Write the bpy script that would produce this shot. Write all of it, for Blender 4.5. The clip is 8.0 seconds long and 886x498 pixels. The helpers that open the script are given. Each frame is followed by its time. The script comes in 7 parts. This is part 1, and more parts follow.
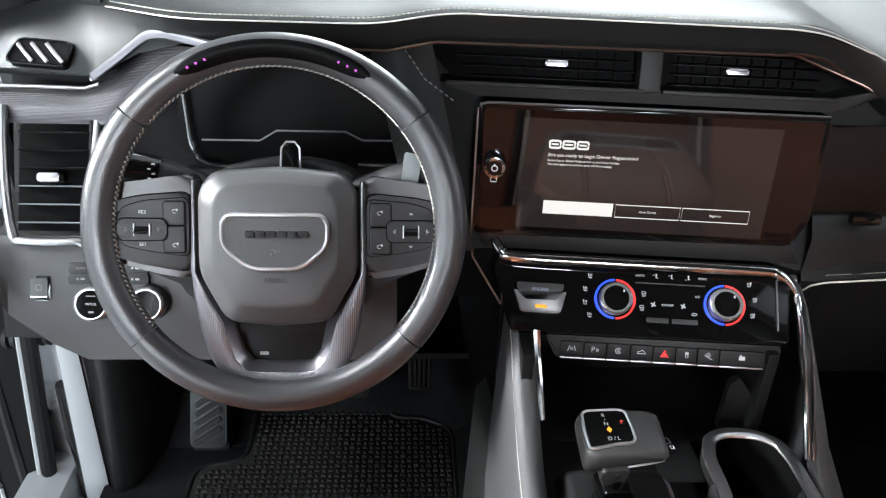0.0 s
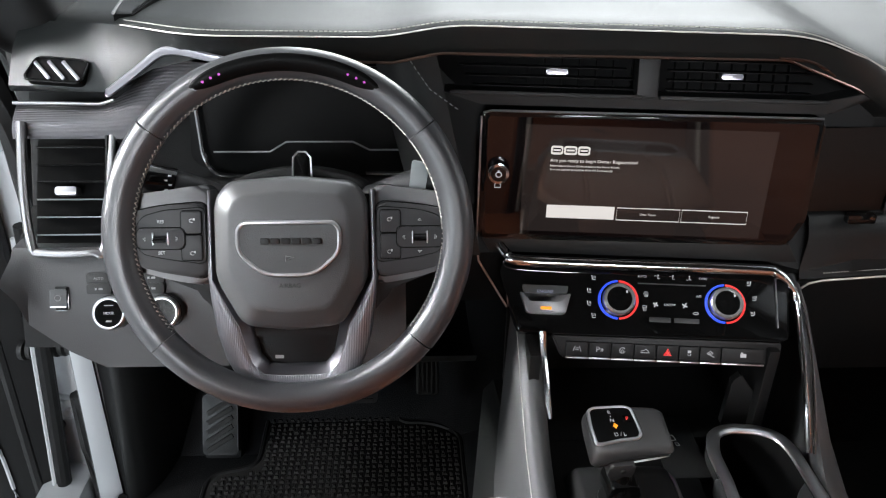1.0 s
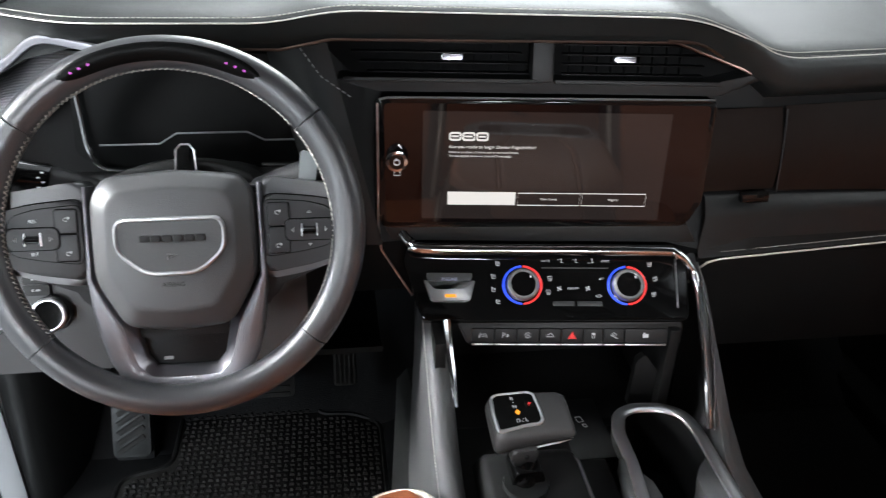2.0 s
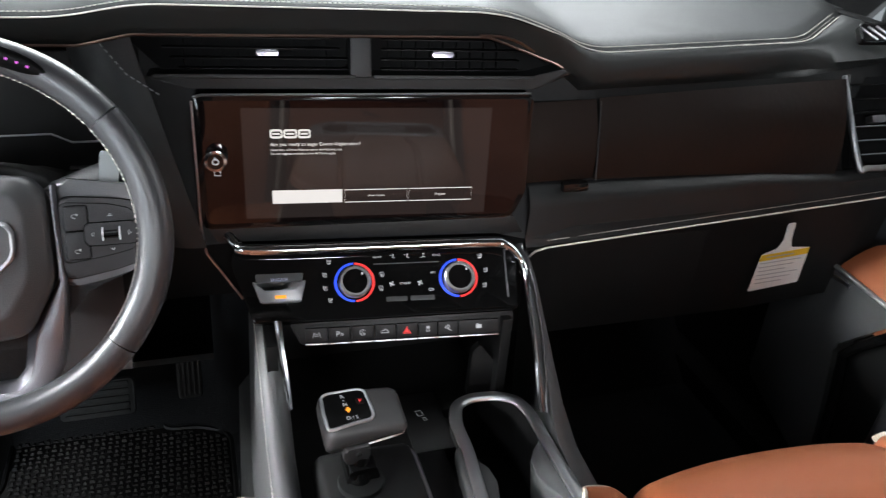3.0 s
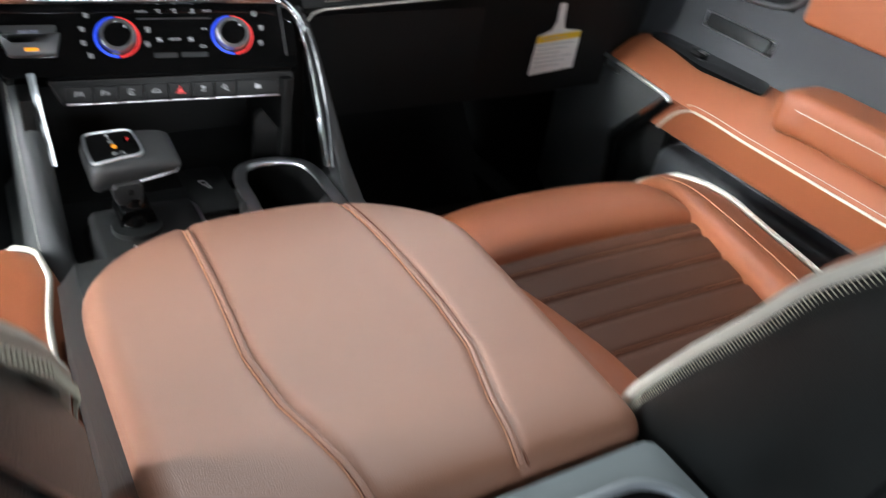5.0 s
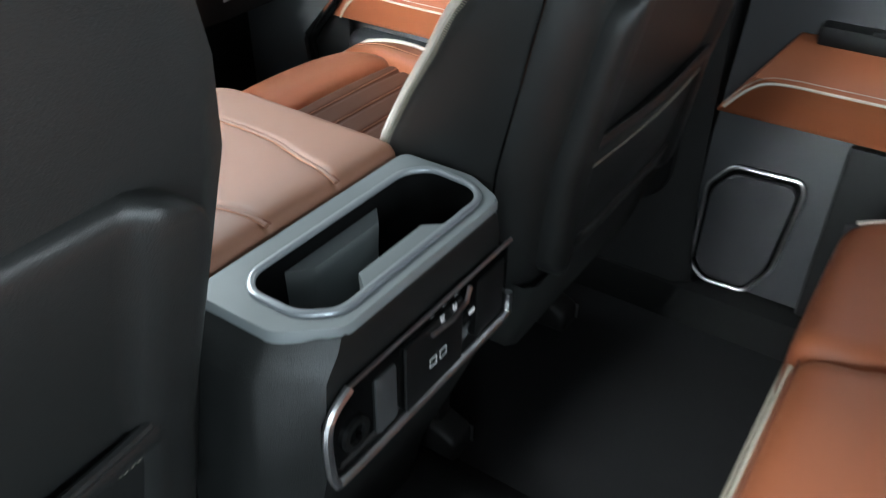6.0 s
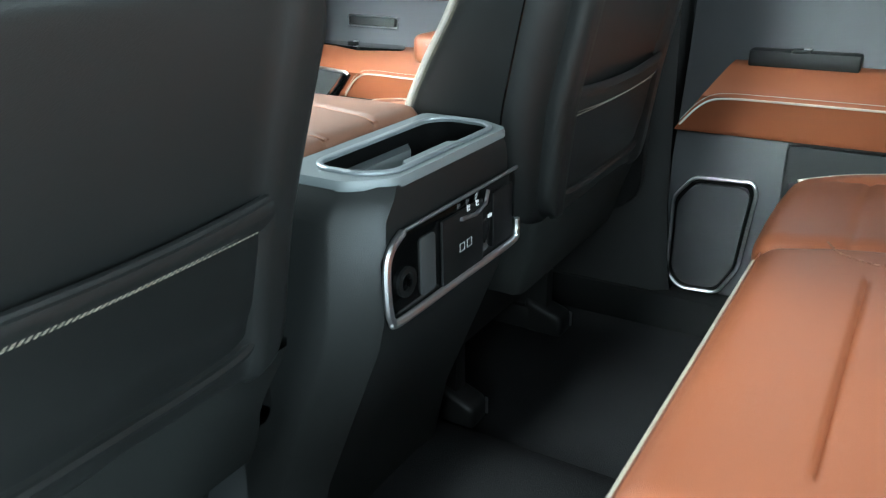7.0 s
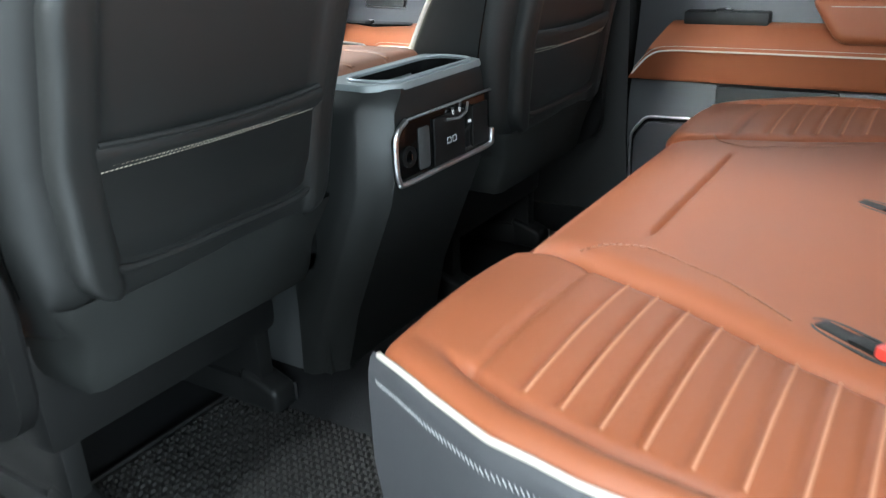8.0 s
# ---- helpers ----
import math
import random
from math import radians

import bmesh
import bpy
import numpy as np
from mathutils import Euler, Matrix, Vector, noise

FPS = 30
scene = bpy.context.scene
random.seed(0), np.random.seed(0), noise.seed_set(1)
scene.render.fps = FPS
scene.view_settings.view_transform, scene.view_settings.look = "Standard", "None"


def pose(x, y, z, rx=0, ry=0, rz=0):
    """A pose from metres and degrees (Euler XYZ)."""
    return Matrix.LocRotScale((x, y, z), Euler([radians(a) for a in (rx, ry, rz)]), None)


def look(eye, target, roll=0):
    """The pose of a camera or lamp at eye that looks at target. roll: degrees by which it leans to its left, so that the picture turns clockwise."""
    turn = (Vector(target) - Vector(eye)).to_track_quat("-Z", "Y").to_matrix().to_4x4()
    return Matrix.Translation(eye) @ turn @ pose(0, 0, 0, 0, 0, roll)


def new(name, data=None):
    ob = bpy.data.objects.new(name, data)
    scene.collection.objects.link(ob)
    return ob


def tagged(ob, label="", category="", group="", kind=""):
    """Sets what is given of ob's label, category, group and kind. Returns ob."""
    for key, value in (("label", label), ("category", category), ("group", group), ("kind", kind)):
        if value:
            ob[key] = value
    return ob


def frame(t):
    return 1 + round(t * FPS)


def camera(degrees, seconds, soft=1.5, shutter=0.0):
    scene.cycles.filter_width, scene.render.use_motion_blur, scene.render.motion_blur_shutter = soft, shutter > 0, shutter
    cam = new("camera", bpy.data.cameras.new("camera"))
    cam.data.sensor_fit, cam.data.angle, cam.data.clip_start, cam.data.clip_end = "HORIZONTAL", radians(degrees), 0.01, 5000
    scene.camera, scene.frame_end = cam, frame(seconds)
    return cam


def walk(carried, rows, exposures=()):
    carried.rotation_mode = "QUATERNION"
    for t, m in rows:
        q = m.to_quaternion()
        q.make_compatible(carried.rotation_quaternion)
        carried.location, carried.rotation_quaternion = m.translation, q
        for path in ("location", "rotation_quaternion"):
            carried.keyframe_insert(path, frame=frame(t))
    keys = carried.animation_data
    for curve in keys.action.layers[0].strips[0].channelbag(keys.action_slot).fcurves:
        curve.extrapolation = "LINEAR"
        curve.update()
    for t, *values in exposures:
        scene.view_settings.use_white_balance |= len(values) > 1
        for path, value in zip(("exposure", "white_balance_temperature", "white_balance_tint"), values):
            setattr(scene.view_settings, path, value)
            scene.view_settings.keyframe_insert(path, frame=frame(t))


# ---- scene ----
cam = camera(58.3, 8.0, 1.15, 0.35)
PATH = [
    (0, (-0.283, -0.086, 1.116), (-0.179, 1.662, 0.149), 2.1),
    (0.5, (-0.286, -0.119, 1.12), (-0.198, 1.65, 0.191), 1.3),
    (1, (-0.29, -0.111, 1.123), (-0.191, 1.649, 0.178), 1.0),
    (2.5, (-0.216, -0.099, 1.123), (0.187, 1.599, 0.145), 3.0),
    (3, (-0.193, -0.111, 1.116), (0.367, 1.555, 0.16), 4.1),
    (3.5, (-0.171, -0.125, 1.111), (0.478, 1.505, 0.152), 4.6),
    (4, (-0.154, -0.133, 1.062), (0.564, 1.465, 0.098), 5.5),
    (4.5, (-0.147, -0.154, 1.007), (0.632, 1.38, -0.012), 6.9),
    (5, (-0.173, -0.23, 0.96), (0.759, 1.153, -0.143), 8.6),
    (5.2, (-0.197, -0.273, 0.955), (0.869, 1.013, -0.146), 6.7),
    (6.3, (-0.525, -0.487, 0.989), (0.9, 0.356, -0.133), 1.0),
    (6.5, (-0.576, -0.499, 0.963), (0.902, 0.365, -0.07), 0.4),
    (7, (-0.696, -0.557, 0.822), (0.878, 0.412, 0.057), -1.0),
    (7.5, (-0.851, -0.677, 0.805), (0.707, 0.34, 0.071), -1.9),
    (8, (-1.026, -0.801, 0.8), (0.526, 0.209, 0.046), -2.5),
]
walk(cam, [(t, look(e, g, r)) for t, e, g, r in PATH], [(0.0, 0.3, 6550, 10), (0.4, 0.05, 6650, 12), (1.0, -0.04, 6700, 12), (2.5, 0.15, 6600, 11), (3.5, 0.1, 6650, 13), (4.0, 0.25, 6500, 10), (4.6, 0.35, 6500, 10), (5.0, 0.0, 6400, 8), (5.2, 0.0, 6350, 7), (6.3, 0.3, 6150, 3), (6.5, 0.38, 6000, -2), (7.0, 0.72, 5950, -4), (7.5, 0.85, 5900, -4), (8.0, 0.68, 6200, 4)])

# ---- light: unseen area lamps added round the truck for a bright showroom ----
world = bpy.data.worlds.new("showroom_air")
world.use_nodes = True
world.node_tree.nodes["Background"].inputs[0].default_value = (0.9, 0.95, 1.0, 1)
world.node_tree.nodes["Background"].inputs[1].default_value = 0.15
scene.world = world


def area(name, at, target, sx, sy, power, colour=(1, 0.97, 0.93), spread=180):
    d = bpy.data.lights.new(name, "AREA")
    d.shape, d.size, d.size_y, d.energy, d.color = "RECTANGLE", sx, sy, power, colour
    d.spread = math.radians(spread)
    ob = new(name, d)
    ob.matrix_world = look(at, target)
    return ob


area("ceiling_lamp_front", (0.8, 4.0, 3.25), (0.2, 0.6, 0.7), 3.2, 2.2, 330, (0.88, 0.96, 1.0))
# added spot, its beam narrowed to lift the door and spare the bench
area("added_spot_driver_side", (-6.3, 0.6, 2.9), (0.45, 0.72, 0.5), 1.2, 1.2, 24, (0.92, 0.97, 1.0), 21)
# added fill that lifts the rear door and its armrest
area("added_fill_rear_side", (-6.2, -2.5, 3.2), (0.1, -0.5, 0.45), 1.2, 1.2, 65, (0.86, 0.94, 1.0))
# added small spot, spread cut so the near bench is lit more than the dash
area("added_spot_near_rear", (-3.6, -0.4, 4.0), (-0.1, -0.5, 0.5), 0.45, 0.45, 18, (0.90, 0.95, 1.0), 52)
# added bluish fill for the seat backs, no window stands here
area("added_fill_rear_left", (-3.6, -4.6, 1.7), (-0.4, -0.3, 0.7), 2.4, 1.4, 210, (0.76, 0.90, 1.0))
# added fill through the back window to raise the upper seat backs
area("added_fill_back", (-0.7, -5.2, 2.3), (-0.4, -0.2, 0.78), 3.0, 1.2, 560, (0.88, 0.94, 1.0))
# weak added fill from the passenger side, source assumed
area("added_fill_far_side", (3.2, 0.2, 2.9), (0.6, 0.2, 0.6), 1.2, 3.0, 45, (0.92, 0.97, 1.0))


# ---- materials ----
def mat(name, colour, rough=0.5, metal=0.0, bump=0.0, scale=400.0, vary=0.12, spec=0.5, coat=0.0, emit=None, power=0.0, kind="noise"):
    m = bpy.data.materials.new(name)
    m.use_nodes = True
    nt = m.node_tree
    p = nt.nodes["Principled BSDF"]
    p.inputs["Roughness"].default_value = rough
    p.inputs["Metallic"].default_value = metal
    p.inputs["Specular IOR Level"].default_value = spec
    p.inputs["Coat Weight"].default_value = coat
    p.inputs["Coat Roughness"].default_value = 0.03
    p.inputs["Base Color"].default_value = (*colour, 1)
    if emit:
        p.inputs["Emission Color"].default_value = (*emit, 1)
        p.inputs["Emission Strength"].default_value = power
    tc = nt.nodes.new("ShaderNodeTexCoord")
    if vary:
        big = nt.nodes.new("ShaderNodeTexNoise")
        big.inputs["Scale"].default_value = 9.0
        big.inputs["Detail"].default_value = 5.0
        nt.links.new(tc.outputs["Object"], big.inputs["Vector"])
        mix = nt.nodes.new("ShaderNodeMix")
        mix.data_type = "RGBA"
        mix.inputs[6].default_value = (*[c * (1 - vary) for c in colour], 1)
        mix.inputs[7].default_value = (*[min(1, c * (1 + vary)) for c in colour], 1)
        nt.links.new(big.outputs["Fac"], mix.inputs[0])
        nt.links.new(mix.outputs[2], p.inputs["Base Color"])
        rr = nt.nodes.new("ShaderNodeMapRange")
        rr.inputs[3].default_value = max(0.0, rough * (1 - vary))
        rr.inputs[4].default_value = min(1.0, rough * (1 + vary))
        nt.links.new(big.outputs["Fac"], rr.inputs[0])
        nt.links.new(rr.outputs[0], p.inputs["Roughness"])
    if bump:
        if kind == "leather":
            tex = nt.nodes.new("ShaderNodeTexVoronoi")
            tex.feature = "DISTANCE_TO_EDGE"
            out = tex.outputs["Distance"]
        elif kind in ("brushed", "ribbed"):
            tex = nt.nodes.new("ShaderNodeTexWave")
            tex.bands_direction = "Z" if kind == "brushed" else "X"
            tex.inputs["Distortion"].default_value = 1.2
            tex.inputs["Detail"].default_value = 3.0
            out = tex.outputs["Fac"]
        else:
            tex = nt.nodes.new("ShaderNodeTexNoise")
            tex.inputs["Detail"].default_value = 4.0
            out = tex.outputs["Fac"]
        tex.inputs["Scale"].default_value = scale
        nt.links.new(tc.outputs["Object"], tex.inputs["Vector"])
        b = nt.nodes.new("ShaderNodeBump")
        b.inputs["Strength"].default_value = bump
        b.inputs["Distance"].default_value = 0.001
        nt.links.new(out, b.inputs["Height"])
        nt.links.new(b.outputs["Normal"], p.inputs["Normal"])
    return m


TAN = mat("tan_leather", (0.28, 0.083, 0.034), 0.45, bump=0.42, scale=700, vary=0.13, kind="leather", spec=0.42)
# paler copy of TAN, windscreen sheen on the lid put into the colour
LID_TAN = mat("sheen_pale_tan_leather", (0.250, 0.106, 0.060), 0.52, bump=0.38, scale=750, vary=0.08, kind="leather", spec=0.75)
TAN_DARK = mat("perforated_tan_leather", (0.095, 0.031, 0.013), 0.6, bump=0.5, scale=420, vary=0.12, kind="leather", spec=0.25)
SEAT_LEATHER = mat("black_seat_leather", (0.017, 0.0175, 0.017), 0.38, bump=0.3, scale=600, vary=0.15, kind="leather", spec=0.42)
BLACK_LEATHER = mat("black_leather", (0.008, 0.0085, 0.0085), 0.40, bump=0.3, scale=600, vary=0.15, kind="leather", spec=0.35)
DASH_TOP = mat("dash_top_leather", (0.012, 0.0135, 0.013), 0.44, bump=0.3, scale=600, vary=0.15, kind="leather", spec=0.40)
BLACK = mat("black_grained_plastic", (0.010, 0.010, 0.010), 0.46, bump=0.35, scale=900, vary=0.2, spec=0.3)
PAD_GREY = mat("charcoal_airbag_plastic", (0.074, 0.074, 0.076), 0.38, bump=0.25, scale=850, vary=0.1)
COPPER = mat("dull_copper_metal", (0.34, 0.22, 0.18), 0.3, 1.0, vary=0.08)
SILVER = mat("bright_satin_silver", (0.78, 0.78, 0.79), 0.34, 1.0, vary=0.08)
GOLD_THREAD = mat("dull_gold_thread", (0.40, 0.36, 0.28), 0.8, vary=0.1)
WHEEL_LEATHER = mat("charcoal_wheel_leather", (0.042, 0.042, 0.045), 0.29, bump=0.22, scale=650, vary=0.14, kind="leather", spec=0.85)
CHARCOAL = mat("dark_charcoal_plastic", (0.034, 0.034, 0.035), 0.45, bump=0.3, scale=850, vary=0.12)
GREY = mat("charcoal_grained_plastic", (0.060, 0.061, 0.062), 0.5, bump=0.3, scale=800, vary=0.12)
KNEE_GREY = mat("charcoal_knee_plastic", (0.042, 0.042, 0.043), 0.5, bump=0.3, scale=800, vary=0.12)
DOOR_GREY = mat("slate_door_plastic", (0.046, 0.047, 0.051), 0.48, bump=0.3, scale=800, vary=0.12)
GRIP_GREY = mat("grey_grip_leather", (0.048, 0.047, 0.047), 0.42, bump=0.25, scale=700, vary=0.1, kind="leather")
# darker copy of BLACK, missing shade put into the colour
FASCIA = mat("shade_dark_black_grain", (0.0065, 0.0065, 0.0065), 0.58, bump=0.35, scale=900, vary=0.2, spec=0.2)
POD_BLACK = mat("soft_black_switch_plastic", (0.019, 0.019, 0.020), 0.42, bump=0.25, scale=850, vary=0.12, spec=0.4)
CAP_GREY = mat("satin_grey_plastic", (0.22, 0.24, 0.245), 0.36, bump=0.15, scale=900, vary=0.08)
RIM_GREY = mat("satin_silver_rim_paint", (0.34, 0.36, 0.38), 0.30, metal=0.35, bump=0.05, scale=700, vary=0.08)
GLOSS = mat("gloss_black", (0.004, 0.004, 0.004), 0.06, vary=0.0, coat=0.0)
GLASS_BLACK = mat("dark_screen_glass", (0.005, 0.003, 0.003), 0.03, vary=0.0, spec=0.5, coat=0.0)
HOOD_GLASS = mat("matt_cluster_glass", (0.003, 0.003, 0.003), 0.38, vary=0.0, spec=0.07)
# near-black for wells, slats and gaps, their depth shade put in
VOID = mat("near_black_recess", (0.004, 0.004, 0.004), 0.9, vary=0.0, spec=0.1)
GRILLE = mat("fine_mesh_grille", (0.030, 0.030, 0.033), 0.36, bump=0.8, scale=1400, vary=0.1)
CHROME = mat("chrome", (0.64, 0.64, 0.65), 0.12, 1.0, vary=0.15)
POLISHED = mat("polished_trim_metal", (0.86, 0.86, 0.88), 0.30, 1.0, vary=0.1)
SATIN = mat("satin_metal", (0.50, 0.49, 0.50), 0.30, 1.0, bump=0.1, scale=300, vary=0.1)
BRUSHED = mat("brushed_dark_metal", (0.23, 0.22, 0.23), 0.34, 0.9, bump=0.40, scale=210, vary=0.1, kind="brushed")
YOKE_METAL = mat("satin_spoke_metal", (0.36, 0.35, 0.38), 0.30, 0.9, bump=0.0, vary=0.08)
RIBBED_METAL = mat("ribbed_spoke_metal", (0.27, 0.265, 0.285), 0.32, 0.6, bump=0.30, scale=190, vary=0.1, kind="ribbed")
WOOD = mat("dark_open_pore_wood", (0.022, 0.013, 0.010), 0.40, bump=0.3, scale=120, vary=0.3, spec=0.35)
THREAD = mat("cream_thread", (0.55, 0.52, 0.47), 0.8, vary=0.1)
TAN_THREAD = mat("tan_thread", (0.52, 0.24, 0.14), 0.7, vary=0.1)
DARK_THREAD = mat("brown_thread", (0.16, 0.05, 0.025), 0.8, vary=0.1)
PIPING = mat("cream_piping", (0.55, 0.50, 0.43), 0.5, vary=0.06)
# darker than CARPET, the passenger footwell's shade put into the colour
FOOTWELL = mat("shade_dark_footwell", (0.012, 0.012, 0.012), 0.95, bump=0.6, scale=500, vary=0.2, spec=0.05)
CARPET = mat("black_carpet", (0.014, 0.014, 0.0145), 0.95, bump=1.0, scale=500, vary=0.35, spec=0.1)
FELT = mat("dark_felt_cover", (0.019, 0.020, 0.019), 0.9, bump=0.6, scale=600, vary=0.15, spec=0.15)
RUBBER = mat("ribbed_black_mat", (0.02, 0.019, 0.018), 0.7, bump=0.4, scale=700, vary=0.25, spec=0.3)
# white paint with the door jamb's shade put into its grey base
PAINT = mat("shade_greyed_white_paint", (0.40, 0.41, 0.42), 0.25, vary=0.03, coat=0.6)
LINER = mat("charcoal_headliner", (0.075, 0.075, 0.075), 0.9, bump=0.3, scale=500, vary=0.05)
SHOW_FLOOR = mat("polished_showroom_floor", (0.55, 0.56, 0.57), 0.2, vary=0.08)
SHOW_WALL = mat("showroom_wall", (0.78, 0.79, 0.79), 0.7, vary=0.04)
PAPER = mat("paper_tag", (0.80, 0.79, 0.76), 0.7, vary=0.03)
YELLOW = mat("yellow_print", (0.80, 0.52, 0.02), 0.6, vary=0.05)
INK = mat("grey_ink", (0.45, 0.45, 0.44), 0.7, vary=0.0)
RED_PLASTIC = mat("red_buckle_plastic", (0.75, 0.06, 0.04), 0.4, vary=0.05)
# faint display glow, warmed and raised to stand in for reflected tan seats
LCD = mat("lit_display_reflection_glass", (0.005, 0.004, 0.004), 0.04, vary=0.0, spec=0.55, emit=(1.0, 0.78, 0.72), power=0.016)
LIT_WHITE = mat("lit_white", (0.02, 0.02, 0.02), 0.4, vary=0, emit=(1, 0.98, 0.95), power=0.75)
LIT_ICON = mat("lit_icon", (0.3, 0.3, 0.3), 0.4, vary=0, emit=(0.9, 0.93, 1.0), power=0.35)
LIT_BLUEWHITE = mat("lit_blue_white", (0.2, 0.2, 0.25), 0.4, vary=0, emit=(0.65, 0.72, 1.0), power=0.28)
LIT_BLUE = mat("lit_blue", (0.01, 0.02, 0.1), 0.4, vary=0, emit=(0.03, 0.09, 1.0), power=1.1)
LIT_RED = mat("lit_red", (0.1, 0.01, 0.01), 0.4, vary=0, emit=(1.0, 0.05, 0.05), power=0.9)
LIT_AMBER = mat("lit_amber", (0.1, 0.04, 0.01), 0.4, vary=0, emit=(1.0, 0.36, 0.02), power=1.3)
LIT_PURPLE = mat("lit_violet", (0.05, 0.01, 0.05), 0.4, vary=0, emit=(0.8, 0.12, 0.8), power=0.8)
WHITE_MARK = mat("white_marking", (0.55, 0.55, 0.55), 0.5, vary=0)
DIM_MARK = mat("grey_marking", (0.2, 0.2, 0.2), 0.5, vary=0)


# ---- mesh helpers ----
I4 = Matrix.Identity(4)


def thing(name, label, category, at=(0, 0, 0), group="", kind=""):
    ob = new(name)
    ob.empty_display_size = 0.05
    ob.location = at
    return tagged(ob, label, category, group, kind)


def part(name, bm, material, parent=None, label="", angle=35):
    me = bpy.data.meshes.new(name)
    bmesh.ops.recalc_face_normals(bm, faces=bm.faces[:])
    bm.to_mesh(me)
    bm.free()
    me.materials.append(material)
    me.shade_smooth()
    me.set_sharp_from_angle(angle=radians(angle))
    ob = new(name, me)
    if parent is not None:
        ob.parent = parent
        top = parent
        off = Vector((0, 0, 0))
        while top is not None:
            off += top.location
            top = top.parent
        me.transform(Matrix.Translation(-off))
    if label:
        tagged(ob, label)
    return ob


def block(bm, cx, cy, cz, sx, sy, sz, bev=0.0, m=I4, seg=2):
    g = bmesh.ops.create_cube(bm, size=1.0)
    bmesh.ops.transform(bm, matrix=m @ Matrix.Translation((cx, cy, cz)) @ Matrix.Diagonal((sx, sy, sz, 1)), verts=g["verts"])
    if bev:
        e = list({e for v in g["verts"] for e in v.link_edges})
        bmesh.ops.bevel(bm, geom=e, offset=bev, segments=seg, affect="EDGES", profile=0.6)
    return bm


def B(*a, **k):
    return block(bmesh.new(), *a, **k)


def prism(bm, pts, y0, y1, m=I4, bev=0.0, seg=2):
    """Outline in x, z, from y0 (front) to y1 (back), its front edge rounded."""
    f = [bm.verts.new(m @ Vector((a, y0, b))) for a, b in pts]
    r = [bm.verts.new(m @ Vector((a, y1, b))) for a, b in pts]
    n = len(pts)
    front = bm.faces.new(f)
    bm.faces.new(r[::-1])
    for i in range(n):
        bm.faces.new((f[i], r[i], r[(i + 1) % n], f[(i + 1) % n]))
    if bev:
        bmesh.ops.bevel(bm, geom=list(front.edges), offset=bev, segments=seg, affect="EDGES", profile=0.6)
    return bm


def rounded(pts, r, n=4):
    """The outline with its corners rounded."""
    out = []
    k = len(pts)
    for i in range(k):
        p0, p, p1 = Vector(pts[i - 1]), Vector(pts[i]), Vector(pts[(i + 1) % k])
        a, b = p0 - p, p1 - p
        q = min(r, a.length * 0.45, b.length * 0.45)
        s, e = p + a.normalized() * q, p + b.normalized() * q
        for j in range(n + 1):
            t = j / n
            out.append(tuple((1 - t) ** 2 * s + 2 * t * (1 - t) * p + t * t * e))
    return out


def rect(x0, z0, x1, z1):
    return [(x0, z0), (x1, z0), (x1, z1), (x0, z1)]


def spline(pts, n=8, closed=False):
    P = [Vector(p) for p in pts]
    k = len(P)
    out = []
    for i in range(k if closed else k - 1):
        a = P[(i - 1) % k] if closed or i else P[0]
        b, c = P[i], P[(i + 1) % k]
        d = P[(i + 2) % k] if closed or i + 2 < k else P[-1]
        for j in range(n):
            t = j / n
            out.append(0.5 * (2 * b + (c - a) * t + (2 * a - 5 * b + 4 * c - d) * t * t + (3 * b - a - 3 * c + d) * t ** 3))
    if not closed:
        out.append(P[-1])
    return out


def tube(bm, pts, r, seg=8, closed=False, m=I4, flat=1.0, up=(0, 0, 1)):
    P = [m @ Vector(p) for p in pts]
    n = len(P)
    rings = []
    for i, p in enumerate(P):
        a = P[i - 1] if (i or closed) else P[0]
        b = P[(i + 1) % n] if (i < n - 1 or closed) else P[-1]
        d = (b - a).normalized()
        u = Vector(up)
        s = d.cross(u)
        if s.length < 1e-4:
            s = d.cross(Vector((1, 0, 0)))
        s.normalize()
        w = s.cross(d).normalized()
        rr = r(i / max(1, n - 1)) if callable(r) else r
        rings.append([bm.verts.new(p + s * (rr * math.cos(2 * math.pi * k / seg)) + w * (rr * flat * math.sin(2 * math.pi * k / seg))) for k in range(seg)])
    for i in range(n if closed else n - 1):
        A, C = rings[i], rings[(i + 1) % n]
        for k in range(seg):
            bm.faces.new((A[k], A[(k + 1) % seg], C[(k + 1) % seg], C[k]))
    if not closed:
        bm.faces.new(rings[0][::-1])
        bm.faces.new(rings[-1])
    return bm


def T(*a, **k):
    return tube(bmesh.new(), *a, **k)


def loft(bm, rows, caps=True, wrap=True):
    V = [[bm.verts.new(p) for p in row] for row in rows]
    n = len(rows[0])
    for A, C in zip(V, V[1:]):
        for k in range(n if wrap else n - 1):
            bm.faces.new((A[k], A[(k + 1) % n], C[(k + 1) % n], C[k]))
    if caps and wrap:
        bm.faces.new(V[0][::-1])
        bm.faces.new(V[-1])
    return bm


